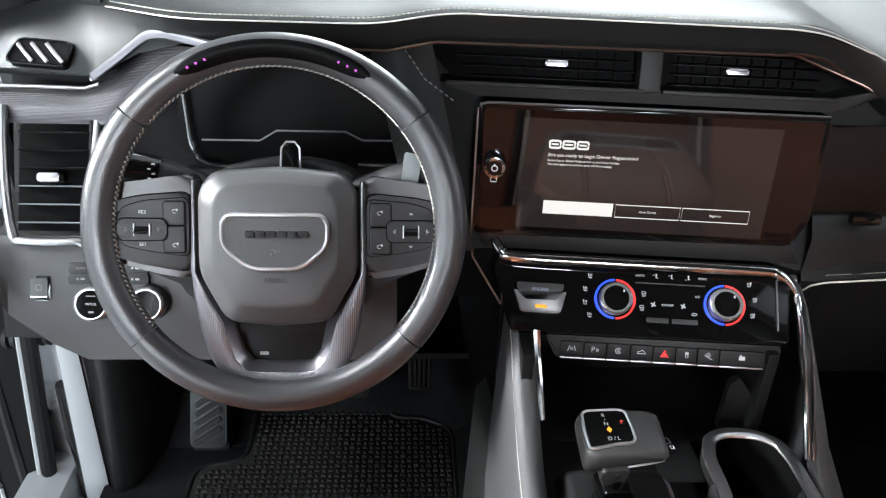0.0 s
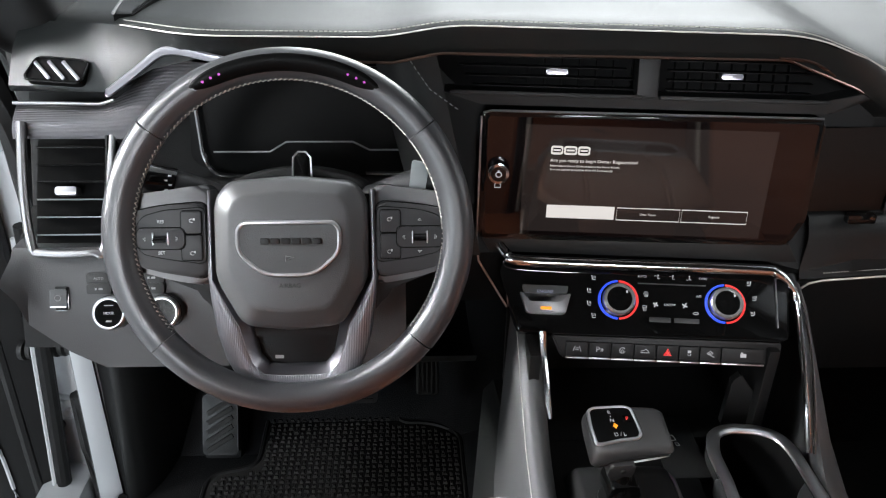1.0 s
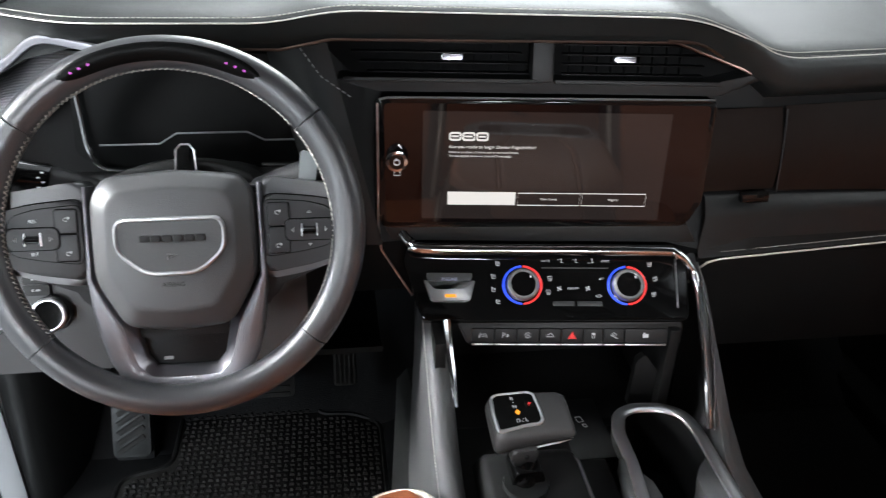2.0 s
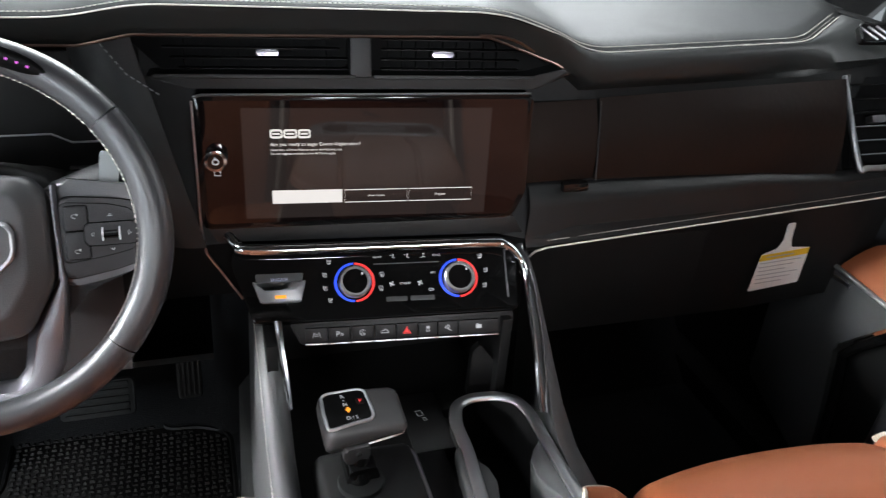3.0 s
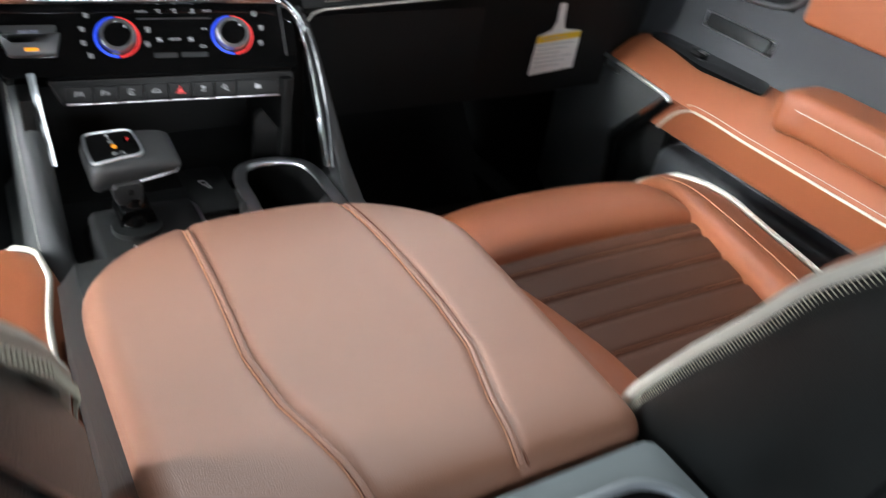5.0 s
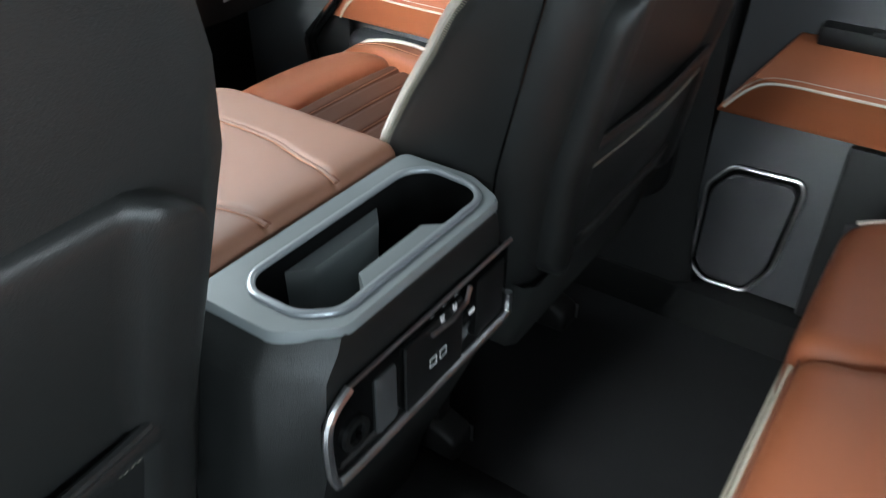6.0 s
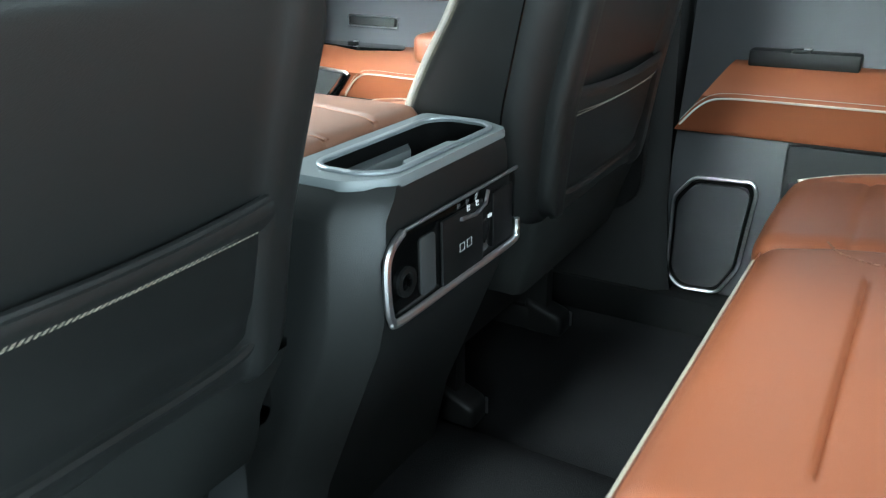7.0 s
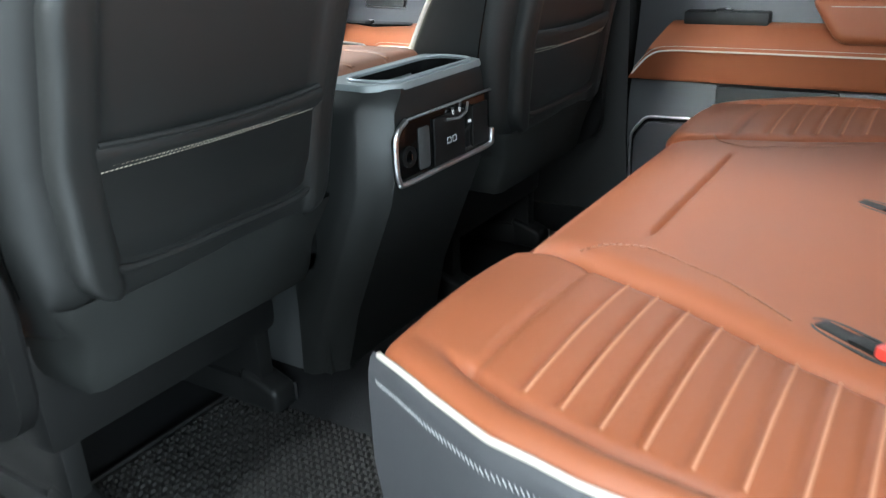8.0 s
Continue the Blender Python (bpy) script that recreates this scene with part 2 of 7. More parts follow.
def cushion(hx, hy, hz, r, n=(16, 16, 4), fn=None):
    """A padded block with rounded edges, bent by fn(x, y, z) -> place."""
    bm = bmesh.new()
    seen = {}

    def v(p):
        key = tuple(round(c, 5) for c in p)
        if key not in seen:
            h = Vector((hx, hy, hz))
            q = Vector([p[i] * h[i] for i in range(3)])
            inner = Vector([max(-(h[i] - r), min(h[i] - r, q[i])) for i in range(3)])
            d = q - inner
            if d.length > 1e-9:
                d = d.normalized() * r
            q = inner + d
            seen[key] = bm.verts.new(fn(*q) if fn else q)
        return seen[key]

    def steps(k, h):
        e = r / h
        return sorted({-1.0, 1.0, *[-1 + e * (1 - math.cos(math.pi / 2 * j / 4)) * 1.0 for j in range(5)], *[1 - e * (1 - math.cos(math.pi / 2 * j / 4)) for j in range(5)], *[-1 + e + (2 - 2 * e) * j / k for j in range(k + 1)]})

    S = [steps(n[0], hx), steps(n[1], hy), steps(n[2], hz)]
    for ax in range(3):
        a, b = (ax + 1) % 3, (ax + 2) % 3
        for side in (-1.0, 1.0):
            for i in range(len(S[a]) - 1):
                for j in range(len(S[b]) - 1):
                    quad = []
                    for u, w in ((i, j), (i + 1, j), (i + 1, j + 1), (i, j + 1)):
                        p = [0, 0, 0]
                        p[ax], p[a], p[b] = side, S[a][u], S[b][w]
                        quad.append(v(p))
                    if len(set(quad)) == 4:
                        try:
                            bm.faces.new(quad)
                        except ValueError:
                            pass
    bmesh.ops.remove_doubles(bm, verts=bm.verts[:], dist=1e-6)
    return bm


def dashes(bm, pts, length=0.006, gap=0.004, r=0.0008, lift=(0, 0, 0)):
    """A row of sewn stitches along a line."""
    P = [Vector(p) + Vector(lift) for p in pts]
    cum = [0.0]
    for a, b in zip(P, P[1:]):
        cum.append(cum[-1] + (b - a).length)

    def at(s):
        for i in range(len(P) - 1):
            if s <= cum[i + 1]:
                return P[i].lerp(P[i + 1], (s - cum[i]) / max(1e-9, cum[i + 1] - cum[i]))
        return P[-1]

    s = 0.0
    while s + length < cum[-1]:
        tube(bm, [at(s), at(s + length / 2), at(s + length)], r, 5)
        s += length + gap
    return bm


def disc(bm, r, y0, y1, m=I4, seg=32, inner=0.0, bev=0.0):
    """A round plate facing -y, or a ring where inner is given."""
    if inner:
        rows = []
        for k in range(seg):
            a = 2 * math.pi * k / seg
            c, s = math.cos(a), math.sin(a)
            rows.append([m @ Vector((c * q, y, s * q)) for q, y in ((inner, y0), (r - bev, y0), (r, y0 + bev), (r, y1), (inner, y1))])
        return loft(bm, rows + rows[:1], caps=False)
    pts = [(r * math.cos(2 * math.pi * k / seg), r * math.sin(2 * math.pi * k / seg)) for k in range(seg)]
    return prism(bm, pts, y0, y1, m, bev)


def writing(words, size, m, material, parent, name="lettering", align="CENTER", label=""):
    cu = bpy.data.curves.new(name, "FONT")
    cu.body, cu.size, cu.align_x, cu.align_y, cu.extrude = words, size, align, "CENTER", 0.0001
    tmp = bpy.data.objects.new(name, cu)
    scene.collection.objects.link(tmp)
    me = bpy.data.meshes.new_from_object(tmp.evaluated_get(bpy.context.evaluated_depsgraph_get()))
    bpy.data.objects.remove(tmp)
    bm = bmesh.new()
    bm.from_mesh(me)
    bmesh.ops.transform(bm, matrix=m @ pose(0, 0, 0, 90), verts=bm.verts[:])
    return part(name, bm, material, parent, label)


def lerp(x, xs, ys):
    return float(np.interp(x, xs, ys))

# ---- structure: showroom, cab shell ----
def struct(name, bm, material, label, category, angle=35):
    return tagged(part(name, bm, material, None, "", angle), label, category, "", "structure")


FL = 0.06  # cab floor
struct("ground", B(0, 0, -0.62, 24, 24, 0.04), SHOW_FLOOR, "polished pale grey showroom floor under the truck", "floor")
struct("wall_north", B(0, 9, 1.95, 24, 0.2, 5.2), SHOW_WALL, "plain white showroom wall", "wall")
struct("wall_south", B(0, -9, 1.95, 24, 0.2, 5.2), SHOW_WALL, "plain white showroom wall", "wall")
struct("wall_east", B(9, 0, 1.95, 0.2, 18, 5.2), SHOW_WALL, "plain white showroom wall", "wall")
struct("wall_west", B(-9, 0, 1.95, 0.2, 18, 5.2), SHOW_WALL, "plain white showroom wall", "wall")
struct("showroom_ceiling", B(0, 0, 4.6, 24, 18, 0.2), SHOW_WALL, "plain white showroom ceiling", "ceiling")

# cab floor with the tunnel hump and the toe board
rows = []
for y in [-1.25, -0.9, -0.45, -0.2, 0.0, 0.4, 0.8, 1.05, 1.15, 1.25, 1.34, 1.42]:
    z0 = FL + max(0.0, (y - 1.08)) * 1.1
    row = []
    for x in np.linspace(-0.80, 0.80, 41):
        hump = 0.06 * max(0.0, 1 - (abs(x) / 0.24) ** 4) if abs(x) < 0.24 else 0.0
        row.append((x, y, z0 + hump))
    rows.append(row)
rows = [r + [(0.80, r[0][1], r[0][2] - 0.04), (-0.80, r[0][1], r[0][2] - 0.04)] for r in rows]
bm = loft(bmesh.new(), rows)
struct("floor", bm, CARPET, "black cut-pile carpet over the cab floor", "floor")

struct("firewall", B(0, 1.46, 0.5, 1.64, 0.06, 1.0), FOOTWELL, "black bulkhead ahead of the footwells", "wall")
bm = bmesh.new()
block(bm, 0, -1.30, 0.42, 1.64, 0.06, 0.80)
block(bm, -0.74, -1.30, 1.05, 0.16, 0.06, 0.5)
block(bm, 0.74, -1.30, 1.05, 0.16, 0.06, 0.5)
struct("wall_cab_back", bm, GREY, "dark rear wall of the cab with its window", "wall")
# unseen block added to keep the front lamp off the rear bench
struct("header_light_block", B(0, 0.605, 1.320, 1.56, 0.05, 0.14, bev=0.012), LINER, "unseen block over the windscreen, added to shade the rear bench", "ceiling")
struct("roof_lining", B(0, -0.35, 1.40, 1.62, 1.86, 0.05, bev=0.02), LINER, "charcoal fabric headliner", "ceiling")
bm = bmesh.new()
for s, o in ((-1, 0.0), (1, 0.06)):
    tube(bm, spline([(s * (0.87 + o), 1.16, 0.80), (s * (0.85 + o), 1.02, 0.94), (s * (0.84 + o), 0.86, 1.13), (s * 0.80, 0.58, 1.39)], 6), 0.055, 12, flat=1.3)
struct("pillar_front", bm, BLACK, "charcoal trimmed windscreen pillars", "pillar")

struct("pillar_pad_left", cushion(0.052, 0.070, 0.11, 0.030, (8, 8, 10), lambda x, y, z: Vector((-0.738 + x - 0.22 * (z + 0.11), 0.955 + y - 0.45 * (z + 0.11), 0.965 + z))), BLACK, "black padded trim at the foot of the windscreen pillar", "pillar")
struct("pillar_seal_left", T(spline([(-0.792, 0.90, 0.62), (-0.786, 0.87, 0.80), (-0.800, 0.84, 0.93), (-0.835, 0.76, 1.10)], 6), 0.018, 8), BLACK, "black rubber seal of the driver doorway", "seal")
struct("cowl_side_left", B(-0.790, 1.18, 0.66, 0.05, 0.44, 0.44, bev=0.01), BLACK, "black trim beside the dashboard", "trim")

# right body side: the pillar trim between the doors
bm = bmesh.new()
rws = []
for z, x, w in ((0.10, 0.735, 0.24), (0.18, 0.75, 0.20), (0.30, 0.765, 0.17), (0.6, 0.785, 0.145), (0.9, 0.79, 0.13), (1.38, 0.74, 0.12)):
    yc = -0.07
    rws.append([(x + 0.10, yc - w / 2 - 0.01, z), (x + 0.012, yc - w / 2 - 0.01, z), (x, yc - w / 2 + 0.02, z), (x, yc + w / 2 + 0.02, z), (x + 0.012, yc + w / 2 + 0.06, z), (x + 0.10, yc + w / 2 + 0.06, z)])
struct("pillar_trim_right", loft(bm, rws), BLACK, "black plastic trim of the pillar between the passenger doors", "pillar")
bm = bmesh.new()
rws = []
for z, x, w in ((0.06, 0.80, 0.24), (0.30, 0.80, 0.17), (0.6, 0.80, 0.145), (0.9, 0.79, 0.13), (1.38, 0.74, 0.12)):
    yc = 0.0
    rws.append([(-x - 0.10, yc - w / 2, z), (-x - 0.012, yc - w / 2, z), (-x, yc - w / 2 + 0.02, z), (-x, yc + w / 2 - 0.02, z), (-x - 0.012, yc + w / 2, z), (-x - 0.10, yc + w / 2, z)])
struct("pillar_trim_left", loft(bm, rws), BLACK, "black plastic trim of the pillar behind the driver", "pillar")
# right outer skin closes the place
struct("kick_panel_right", B(0.845, 1.12, 0.45, 0.03, 0.64, 0.85, bev=0.01), FOOTWELL, "kick panel beside the passenger footwell, near-black for its shade", "trim")
struct("wall_body_right", B(0.99, 0.05, 0.15, 0.04, 2.7, 1.1), PAINT, "white painted outer side of the truck", "wall")
# sills
bm = bmesh.new()
block(bm, 0.80, -0.45, 0.085, 0.14, 1.5, 0.10, 0.02)
block(bm, 0.825, 0.80, 0.075, 0.10, 1.0, 0.06, 0.01)
struct("sill_right", bm, FOOTWELL, "black plastic door sill trim", "sill")
bm = bmesh.new()
block(bm, -0.80, 0.49, 0.065, 0.12, 0.74, 0.07, 0.015)
block(bm, -0.80, -0.62, 0.065, 0.12, 0.98, 0.07, 0.015)
struct("sill_left", bm, BLACK, "black plastic step trim of the open doorways", "sill")
struct("rocker_left", B(-0.91, -0.05, -0.03, 0.09, 2.4, 0.18, bev=0.03), PAINT, "white painted rocker panel below the doorways", "sill")

# white body pillar ahead of the open driver's door
bm = bmesh.new()
rws = []
for z in (-0.1, 0.1, 0.3, 0.5, 0.68):
    rws.append([(-0.790, 0.962, z), (-0.800, 0.955, z), (-0.835 + 0.03 * z, 0.955, z), (-0.842 + 0.03 * z, 0.966, z), (-0.848, 1.01, z), (-0.862, 1.03, z), (-0.95, 1.05, z), (-0.975, 1.08, z), (-0.99, 1.42, z), (-0.79, 1.42, z)])
loft(bm, rws)
struct("door_pillar_left", bm, PAINT, "white painted hinge pillar of the open driver doorway", "pillar")
for z in (0.20,):
    h = thing("door_hinge", "white painted steel door hinge on the body pillar", "hinge", (-0.90, 1.035, z), "driver door hinges")
    part("leaf", B(-0.895, 1.035, z, 0.06, 0.03, 0.045, bev=0.006), PAINT, h)
    part("pin", T([(-0.925, 1.020, z - 0.035), (-0.925, 1.020, z + 0.035)], 0.012, 10), PAINT, h)
    part("bolt", disc(bmesh.new(), 0.008, -0.008, 0.0, pose(-0.880, 1.018, z), 6), SATIN, h)
part_boot = thing("wiring_boot", "black corrugated wiring boot between body and door", "cable", (-0.88, 1.05, 0.40))
for k in range(7):
    part("fold", disc(bmesh.new(), 0.018, -0.004, 0.004, pose(-0.845 - 0.012 * k, 1.012 - 0.002 * k, 0.345, 0, 0, 80), 18, inner=0.008), BLACK, part_boot)
# black tube stands in for the dark recessed gap in the jamb
struct("jamb_gap_left", T([(-0.852, 0.998, 0.0), (-0.853, 0.998, 0.14), (-0.850, 1.0, 0.25)], 0.014, 8), BLACK, "black strip standing for the dark gap in the driver door jamb", "seal")
for x, z in ((-0.90, 0.345), (-0.915, 0.155)):
    g = thing("grommet", "small black rubber plug in the white door jamb", "plug", (x, 1.035, z), "door jamb plugs")
    part("cap", disc(bmesh.new(), 0.011, -0.006, 0.004, pose(x, 1.036, z, 0, 0, -10), 16, bev=0.002), BLACK, g)
# kick panel
bm = bmesh.new()
rws = []
for y, x in ((0.955, -0.790), (0.943, -0.784), (0.939, -0.775), (0.942, -0.764), (0.955, -0.750), (0.985, -0.735), (1.03, -0.724), (1.10, -0.712), (1.34, -0.68)):
    rws.append([(x, y, -0.02), (-0.792, y + 0.015, -0.02), (-0.792, y + 0.015, 0.62), (x + 0.025, y, 0.62), (x + 0.02, y, 0.36), (x + 0.012, y, 0.18)])
struct("kick_panel", loft(bm, rws), BLACK, "black plastic kick panel beside the driver footwell", "trim", 60)

# glass
GLASS = bpy.data.materials.new("clear_glass")
GLASS.use_nodes = True
gn = GLASS.node_tree
gn.nodes.clear()
go, gm, gt, gg, gf = (gn.nodes.new(k) for k in ("ShaderNodeOutputMaterial", "ShaderNodeMixShader", "ShaderNodeBsdfTransparent", "ShaderNodeBsdfGlossy", "ShaderNodeFresnel"))
gg.inputs["Roughness"].default_value = 0.02
gf.inputs["IOR"].default_value = 1.45
gn.links.new(gf.outputs[0], gm.inputs[0])
gn.links.new(gt.outputs[0], gm.inputs[1])
gn.links.new(gg.outputs[0], gm.inputs[2])
gn.links.new(gm.outputs[0], go.inputs[0])
bm = bmesh.new()
rws = [[(x, 1.40 - 0.06 * (x / 0.9) ** 2 - (1.40 - 0.62) * k, 0.94 + 0.44 * k) for x in np.linspace(-0.9 + 0.1 * k, 0.9 - 0.1 * k, 9)] for k in (0, 0.5, 1.0)]
loft(bm, rws, wrap=False)
bmesh.ops.solidify(bm, geom=bm.faces[:], thickness=0.005)
ob = struct("window_windscreen", bm, GLASS, "clear curved windscreen", "window")
ob.visible_shadow = False
ob = struct("window_back", B(0, -1.30, 1.05, 1.32, 0.005, 0.5), GLASS, "clear rear cab window", "window")
ob.visible_shadow = False

# ---- dashboard ----
SX = [-0.80, -0.62, -0.56, -0.50, -0.30, -0.25, 0.11, 0.20, 0.26, 0.62, 0.80, 0.86]
BY = [0.93, 0.82, 0.76, 0.705, 0.705, 0.70, 0.66, 0.70, 0.74, 0.80, 0.95, 1.0]
BZ = [0.90, 0.918, 0.925, 0.931, 0.930, 0.944, 0.944, 0.91, 0.879, 0.873, 0.872, 0.87]
CY = [0.83, 0.785, 0.755, 0.735, 0.725, 0.715, 0.69, 0.705, 0.725, 0.79, 0.82, 0.83]
CZ = [0.838, 0.850, 0.885, 0.903, 0.902, 0.915, 0.915, 0.88, 0.845, 0.838, 0.838, 0.838]
EY = [0.86, 0.86, 0.87, 0.88, 0.88, 0.80, 0.78, 0.77, 0.755, 0.785, 0.83, 0.84]
EZ = [0.825, 0.835, 0.865, 0.885, 0.885, 0.895, 0.90, 0.875, 0.828, 0.828, 0.832, 0.832]
FY = [0.80, 0.80, 0.82, 0.84, 0.84, 0.78, 0.765, 0.745, 0.735, 0.75, 0.77, 0.78]
FZ = [0.70, 0.70, 0.70, 0.70, 0.70, 0.70, 0.70, 0.71, 0.72, 0.695, 0.69, 0.69]
GY = [0.735, 0.735, 0.735, 0.74, 0.75, 0.76, 0.76, 0.715, 0.713, 0.740, 0.752, 0.755]
GZ = [0.672, 0.672, 0.672, 0.672, 0.67, 0.65, 0.65, 0.645, 0.643, 0.648, 0.652, 0.652]
HY = [0.70, 0.70, 0.70, 0.70, 0.72, 0.80, 0.80, 0.745, 0.755, 0.76, 0.77, 0.78]
HZ = [0.56, 0.555, 0.555, 0.555, 0.555, 0.555, 0.555, 0.61, 0.61, 0.61, 0.61, 0.61]
IY = [0.82, 0.82, 0.82, 0.82, 0.84, 0.90, 0.90, 0.80, 0.775, 0.775, 0.79, 0.80]
IZ = [0.53, 0.53, 0.53, 0.53, 0.53, 0.53, 0.53, 0.45, 0.45, 0.45, 0.45, 0.45]


def soft(x, V):
    """profile value at x, its kinks rounded off"""
    return sum(lerp(min(0.86, max(-0.80, x + d)), SX, V) for d in (-0.030, -0.020, -0.010, 0.0, 0.010, 0.020, 0.030)) / 7


def dash_curve(Y, Z, xs, dy=0.0, dz=0.0):
    return [Vector((x, soft(x, Y) + dy, soft(x, Z) + dz)) for x in xs]


dashboard = thing("dashboard", "black leather-wrapped dashboard with pale stitching and chrome accents", "dashboard", (0, 0.9, 0.5))
xs = sorted({*np.linspace(-0.746, 0.86, 130).round(4).tolist(), *SX[1:]})

# padded top, from the windscreen to the sewn edge and over the brow
rows = []
for x in xs:
    b = Vector((x, soft(x, BY), soft(x, BZ)))
    c = Vector((x, lerp(x, SX, CY), lerp(x, SX, CZ)))
    e = Vector((x, lerp(x, SX, EY), lerp(x, SX, EZ)))
    bulge = lerp(x, [-0.70, -0.63, -0.46, -0.40], [1.0, 0.0, 0.0, 1.0])
    mid = (b + c) / 2 + Vector((0, -0.012, 0.010)) * bulge
    back = 1.48 - 0.08 * (x / 0.86) ** 2
    rows.append([(x, back, 0.93), (x, back * 0.6 + b.y * 0.4, lerp(x, SX, BZ) * 0.5 + 0.475), (x, b.y + 0.05, b.z + 0.006), (x, b.y + 0.012, b.z + 0.004), b + Vector((0, 0.004, -0.001)), b + Vector((0, 0, -0.003)), b + Vector((0, -0.004, 0.0)), mid * 0.5 + b * 0.5 + Vector((0, -0.003, 0.004)) * bulge, mid, c + Vector((0, -0.004, 0.006)) * bulge, c + Vector((0, 0.0, -0.002)), c * 0.6 + e * 0.4, e])
part("top_pad", loft(bmesh.new(), rows, wrap=False), DASH_TOP, dashboard, "black soft-touch leather dash top", 60)
# inner carcass behind the fascia and under the ledge
rows = []
for x in xs:
    rows.append([(x, lerp(x, SX, EY), lerp(x, SX, EZ)), (x, lerp(x, SX, FY), lerp(x, SX, FZ)), (x, lerp(x, SX, GY), lerp(x, SX, GZ)), (x, lerp(x, SX, HY), lerp(x, SX, HZ)), (x, lerp(x, SX, IY), lerp(x, SX, IZ)), (x, 1.20, 0.44), (x, 1.34, 0.60)])
part("fascia", loft(bmesh.new(), rows, wrap=False), FASCIA, dashboard, "black grained plastic fascia", 30)

end = [(0.90, 0.900), (0.86, 0.885), (0.82, 0.852), (0.817, 0.842), (0.85, 0.830), (0.80, 0.70), (0.735, 0.672), (0.70, 0.56), (0.82, 0.53), (1.20, 0.44), (1.34, 0.60), (1.40, 0.90)]
part("end_panel", prism(bmesh.new(), end, -0.758, -0.7465, Matrix(((0, 0, 1, 0), (1, 0, 0, 0), (0, 1, 0, 0), (0, 0, 0, 1))), 0.002), BLACK, dashboard, "black plastic end cover of the dashboard")

# stitched seam along the top edge, twin rows
bm = bmesh.new()
line = dash_curve(BY, BZ, np.linspace(-0.60, 0.80, 160))
dashes(bm, line, 0.0036, 0.0014, 0.0006, (0, 0.009, 0.0035))
dashes(bm, line, 0.0036, 0.0014, 0.0005, (0, 0.0025, 0.0005))
part("stitching", bm, THREAD, dashboard, "pale double stitching")
bm = bmesh.new()
tube(bm, [p + Vector((0, -0.0065, 0.0015)) for p in line], 0.0009, 6)
part("seam_piping", bm, THREAD, dashboard, "thin pale piping in the seam")
bm = bmesh.new()
tube(bm, [p + Vector((0, -0.0030, 0.0005)) for p in line], 0.0018, 6)
part("seam_groove", bm, VOID, dashboard, "dark groove of the sewn seam")
# copper pin line under the brow and the brow's side chrome
bm = bmesh.new()
tube(bm, [(x, lerp(x, SX, CY) - 0.002, lerp(x, SX, CZ) - 0.003) for x in np.linspace(-0.48, 0.21, 90)], 0.0016, 6)
part("pin_line", bm, COPPER, dashboard, "thin bright metal line under the brow")
bm = bmesh.new()
tube(bm, spline([(-0.622, 0.778, 0.849), (-0.617, 0.777, 0.852), (-0.581, 0.764, 0.878), (-0.552, 0.750, 0.900), (-0.538, 0.744, 0.9055), (-0.525, 0.740, 0.9065), (-0.50, 0.731, 0.904), (-0.47, 0.722, 0.900)], 6), 0.0032, 8, flat=1.5)
part("brow_trim", bm, YOKE_METAL, dashboard, "chrome trim bending round the instrument hood")

# brushed panel left of the wheel
bm = bmesh.new()
rws = []
for k in range(15):
    u = k / 14
    x = -0.742 + 0.25 * u
    lo = 0.792 if x < -0.60 else lerp(x, [-0.60, -0.56, -0.49], [0.794, 0.815, 0.85])
    hi = 0.826 if x < -0.63 else lerp(x, [-0.63, -0.57, -0.548, -0.49], [0.828, 0.874, 0.880, 0.876])
    yl = lerp(x, [-0.742, -0.60, -0.49], [0.785, 0.785, 0.83])
    yh = lerp(x, [-0.742, -0.60, -0.49], [0.815, 0.805, 0.80])
    rws.append([(x, yl + (yh - yl) * w - 0.008 * math.sin(math.pi * w), lo + (hi - lo) * w) for w in np.linspace(0, 1, 7)])
loft(bm, rws, wrap=False)
bmesh.ops.solidify(bm, geom=bm.faces[:], thickness=0.01)
part("brushed_panel", bm, BRUSHED, dashboard, "finely ribbed brushed metal panel")
bm = bmesh.new()
part("panel_gap", T([(-0.742, 0.806, 0.829), (-0.64, 0.798, 0.830), (-0.622, 0.795, 0.836)], 0.0022, 8), SATIN, dashboard, "satin line over the panel")

# side demister grilles
for s, cx, cy, cz in ((-1, -0.682, 0.800, 0.870), (1, 0.775, 0.835, 0.876)):
    m = pose(cx, cy, cz, -48, 0, s * 6)
    g = part("demister", tube(bmesh.new(), [(a, 0.0, b) for a, b in rounded([(-0.036, -0.014), (0.032, -0.017), (0.036, 0.012), (-0.026, 0.016)], 0.008, 4)], 0.0016, 8, True, m), GLOSS, dashboard)
    bm = bmesh.new()
    prism(bm, rounded([(-0.036, -0.014), (0.032, -0.017), (0.036, 0.012), (-0.026, 0.016)], 0.008, 4), 0.0005, 0.01, m)
    part("demister_well", bm, VOID, g)
    for k in range(3):
        bm = bmesh.new()
        block(bm, 0, 0, 0, 0.0042, 0.002, 0.033, 0.0008, m @ pose(-0.017 + 0.017 * k, 0.0, -0.001, 0, -45))
        part("demister_slat", bm, SATIN, g)
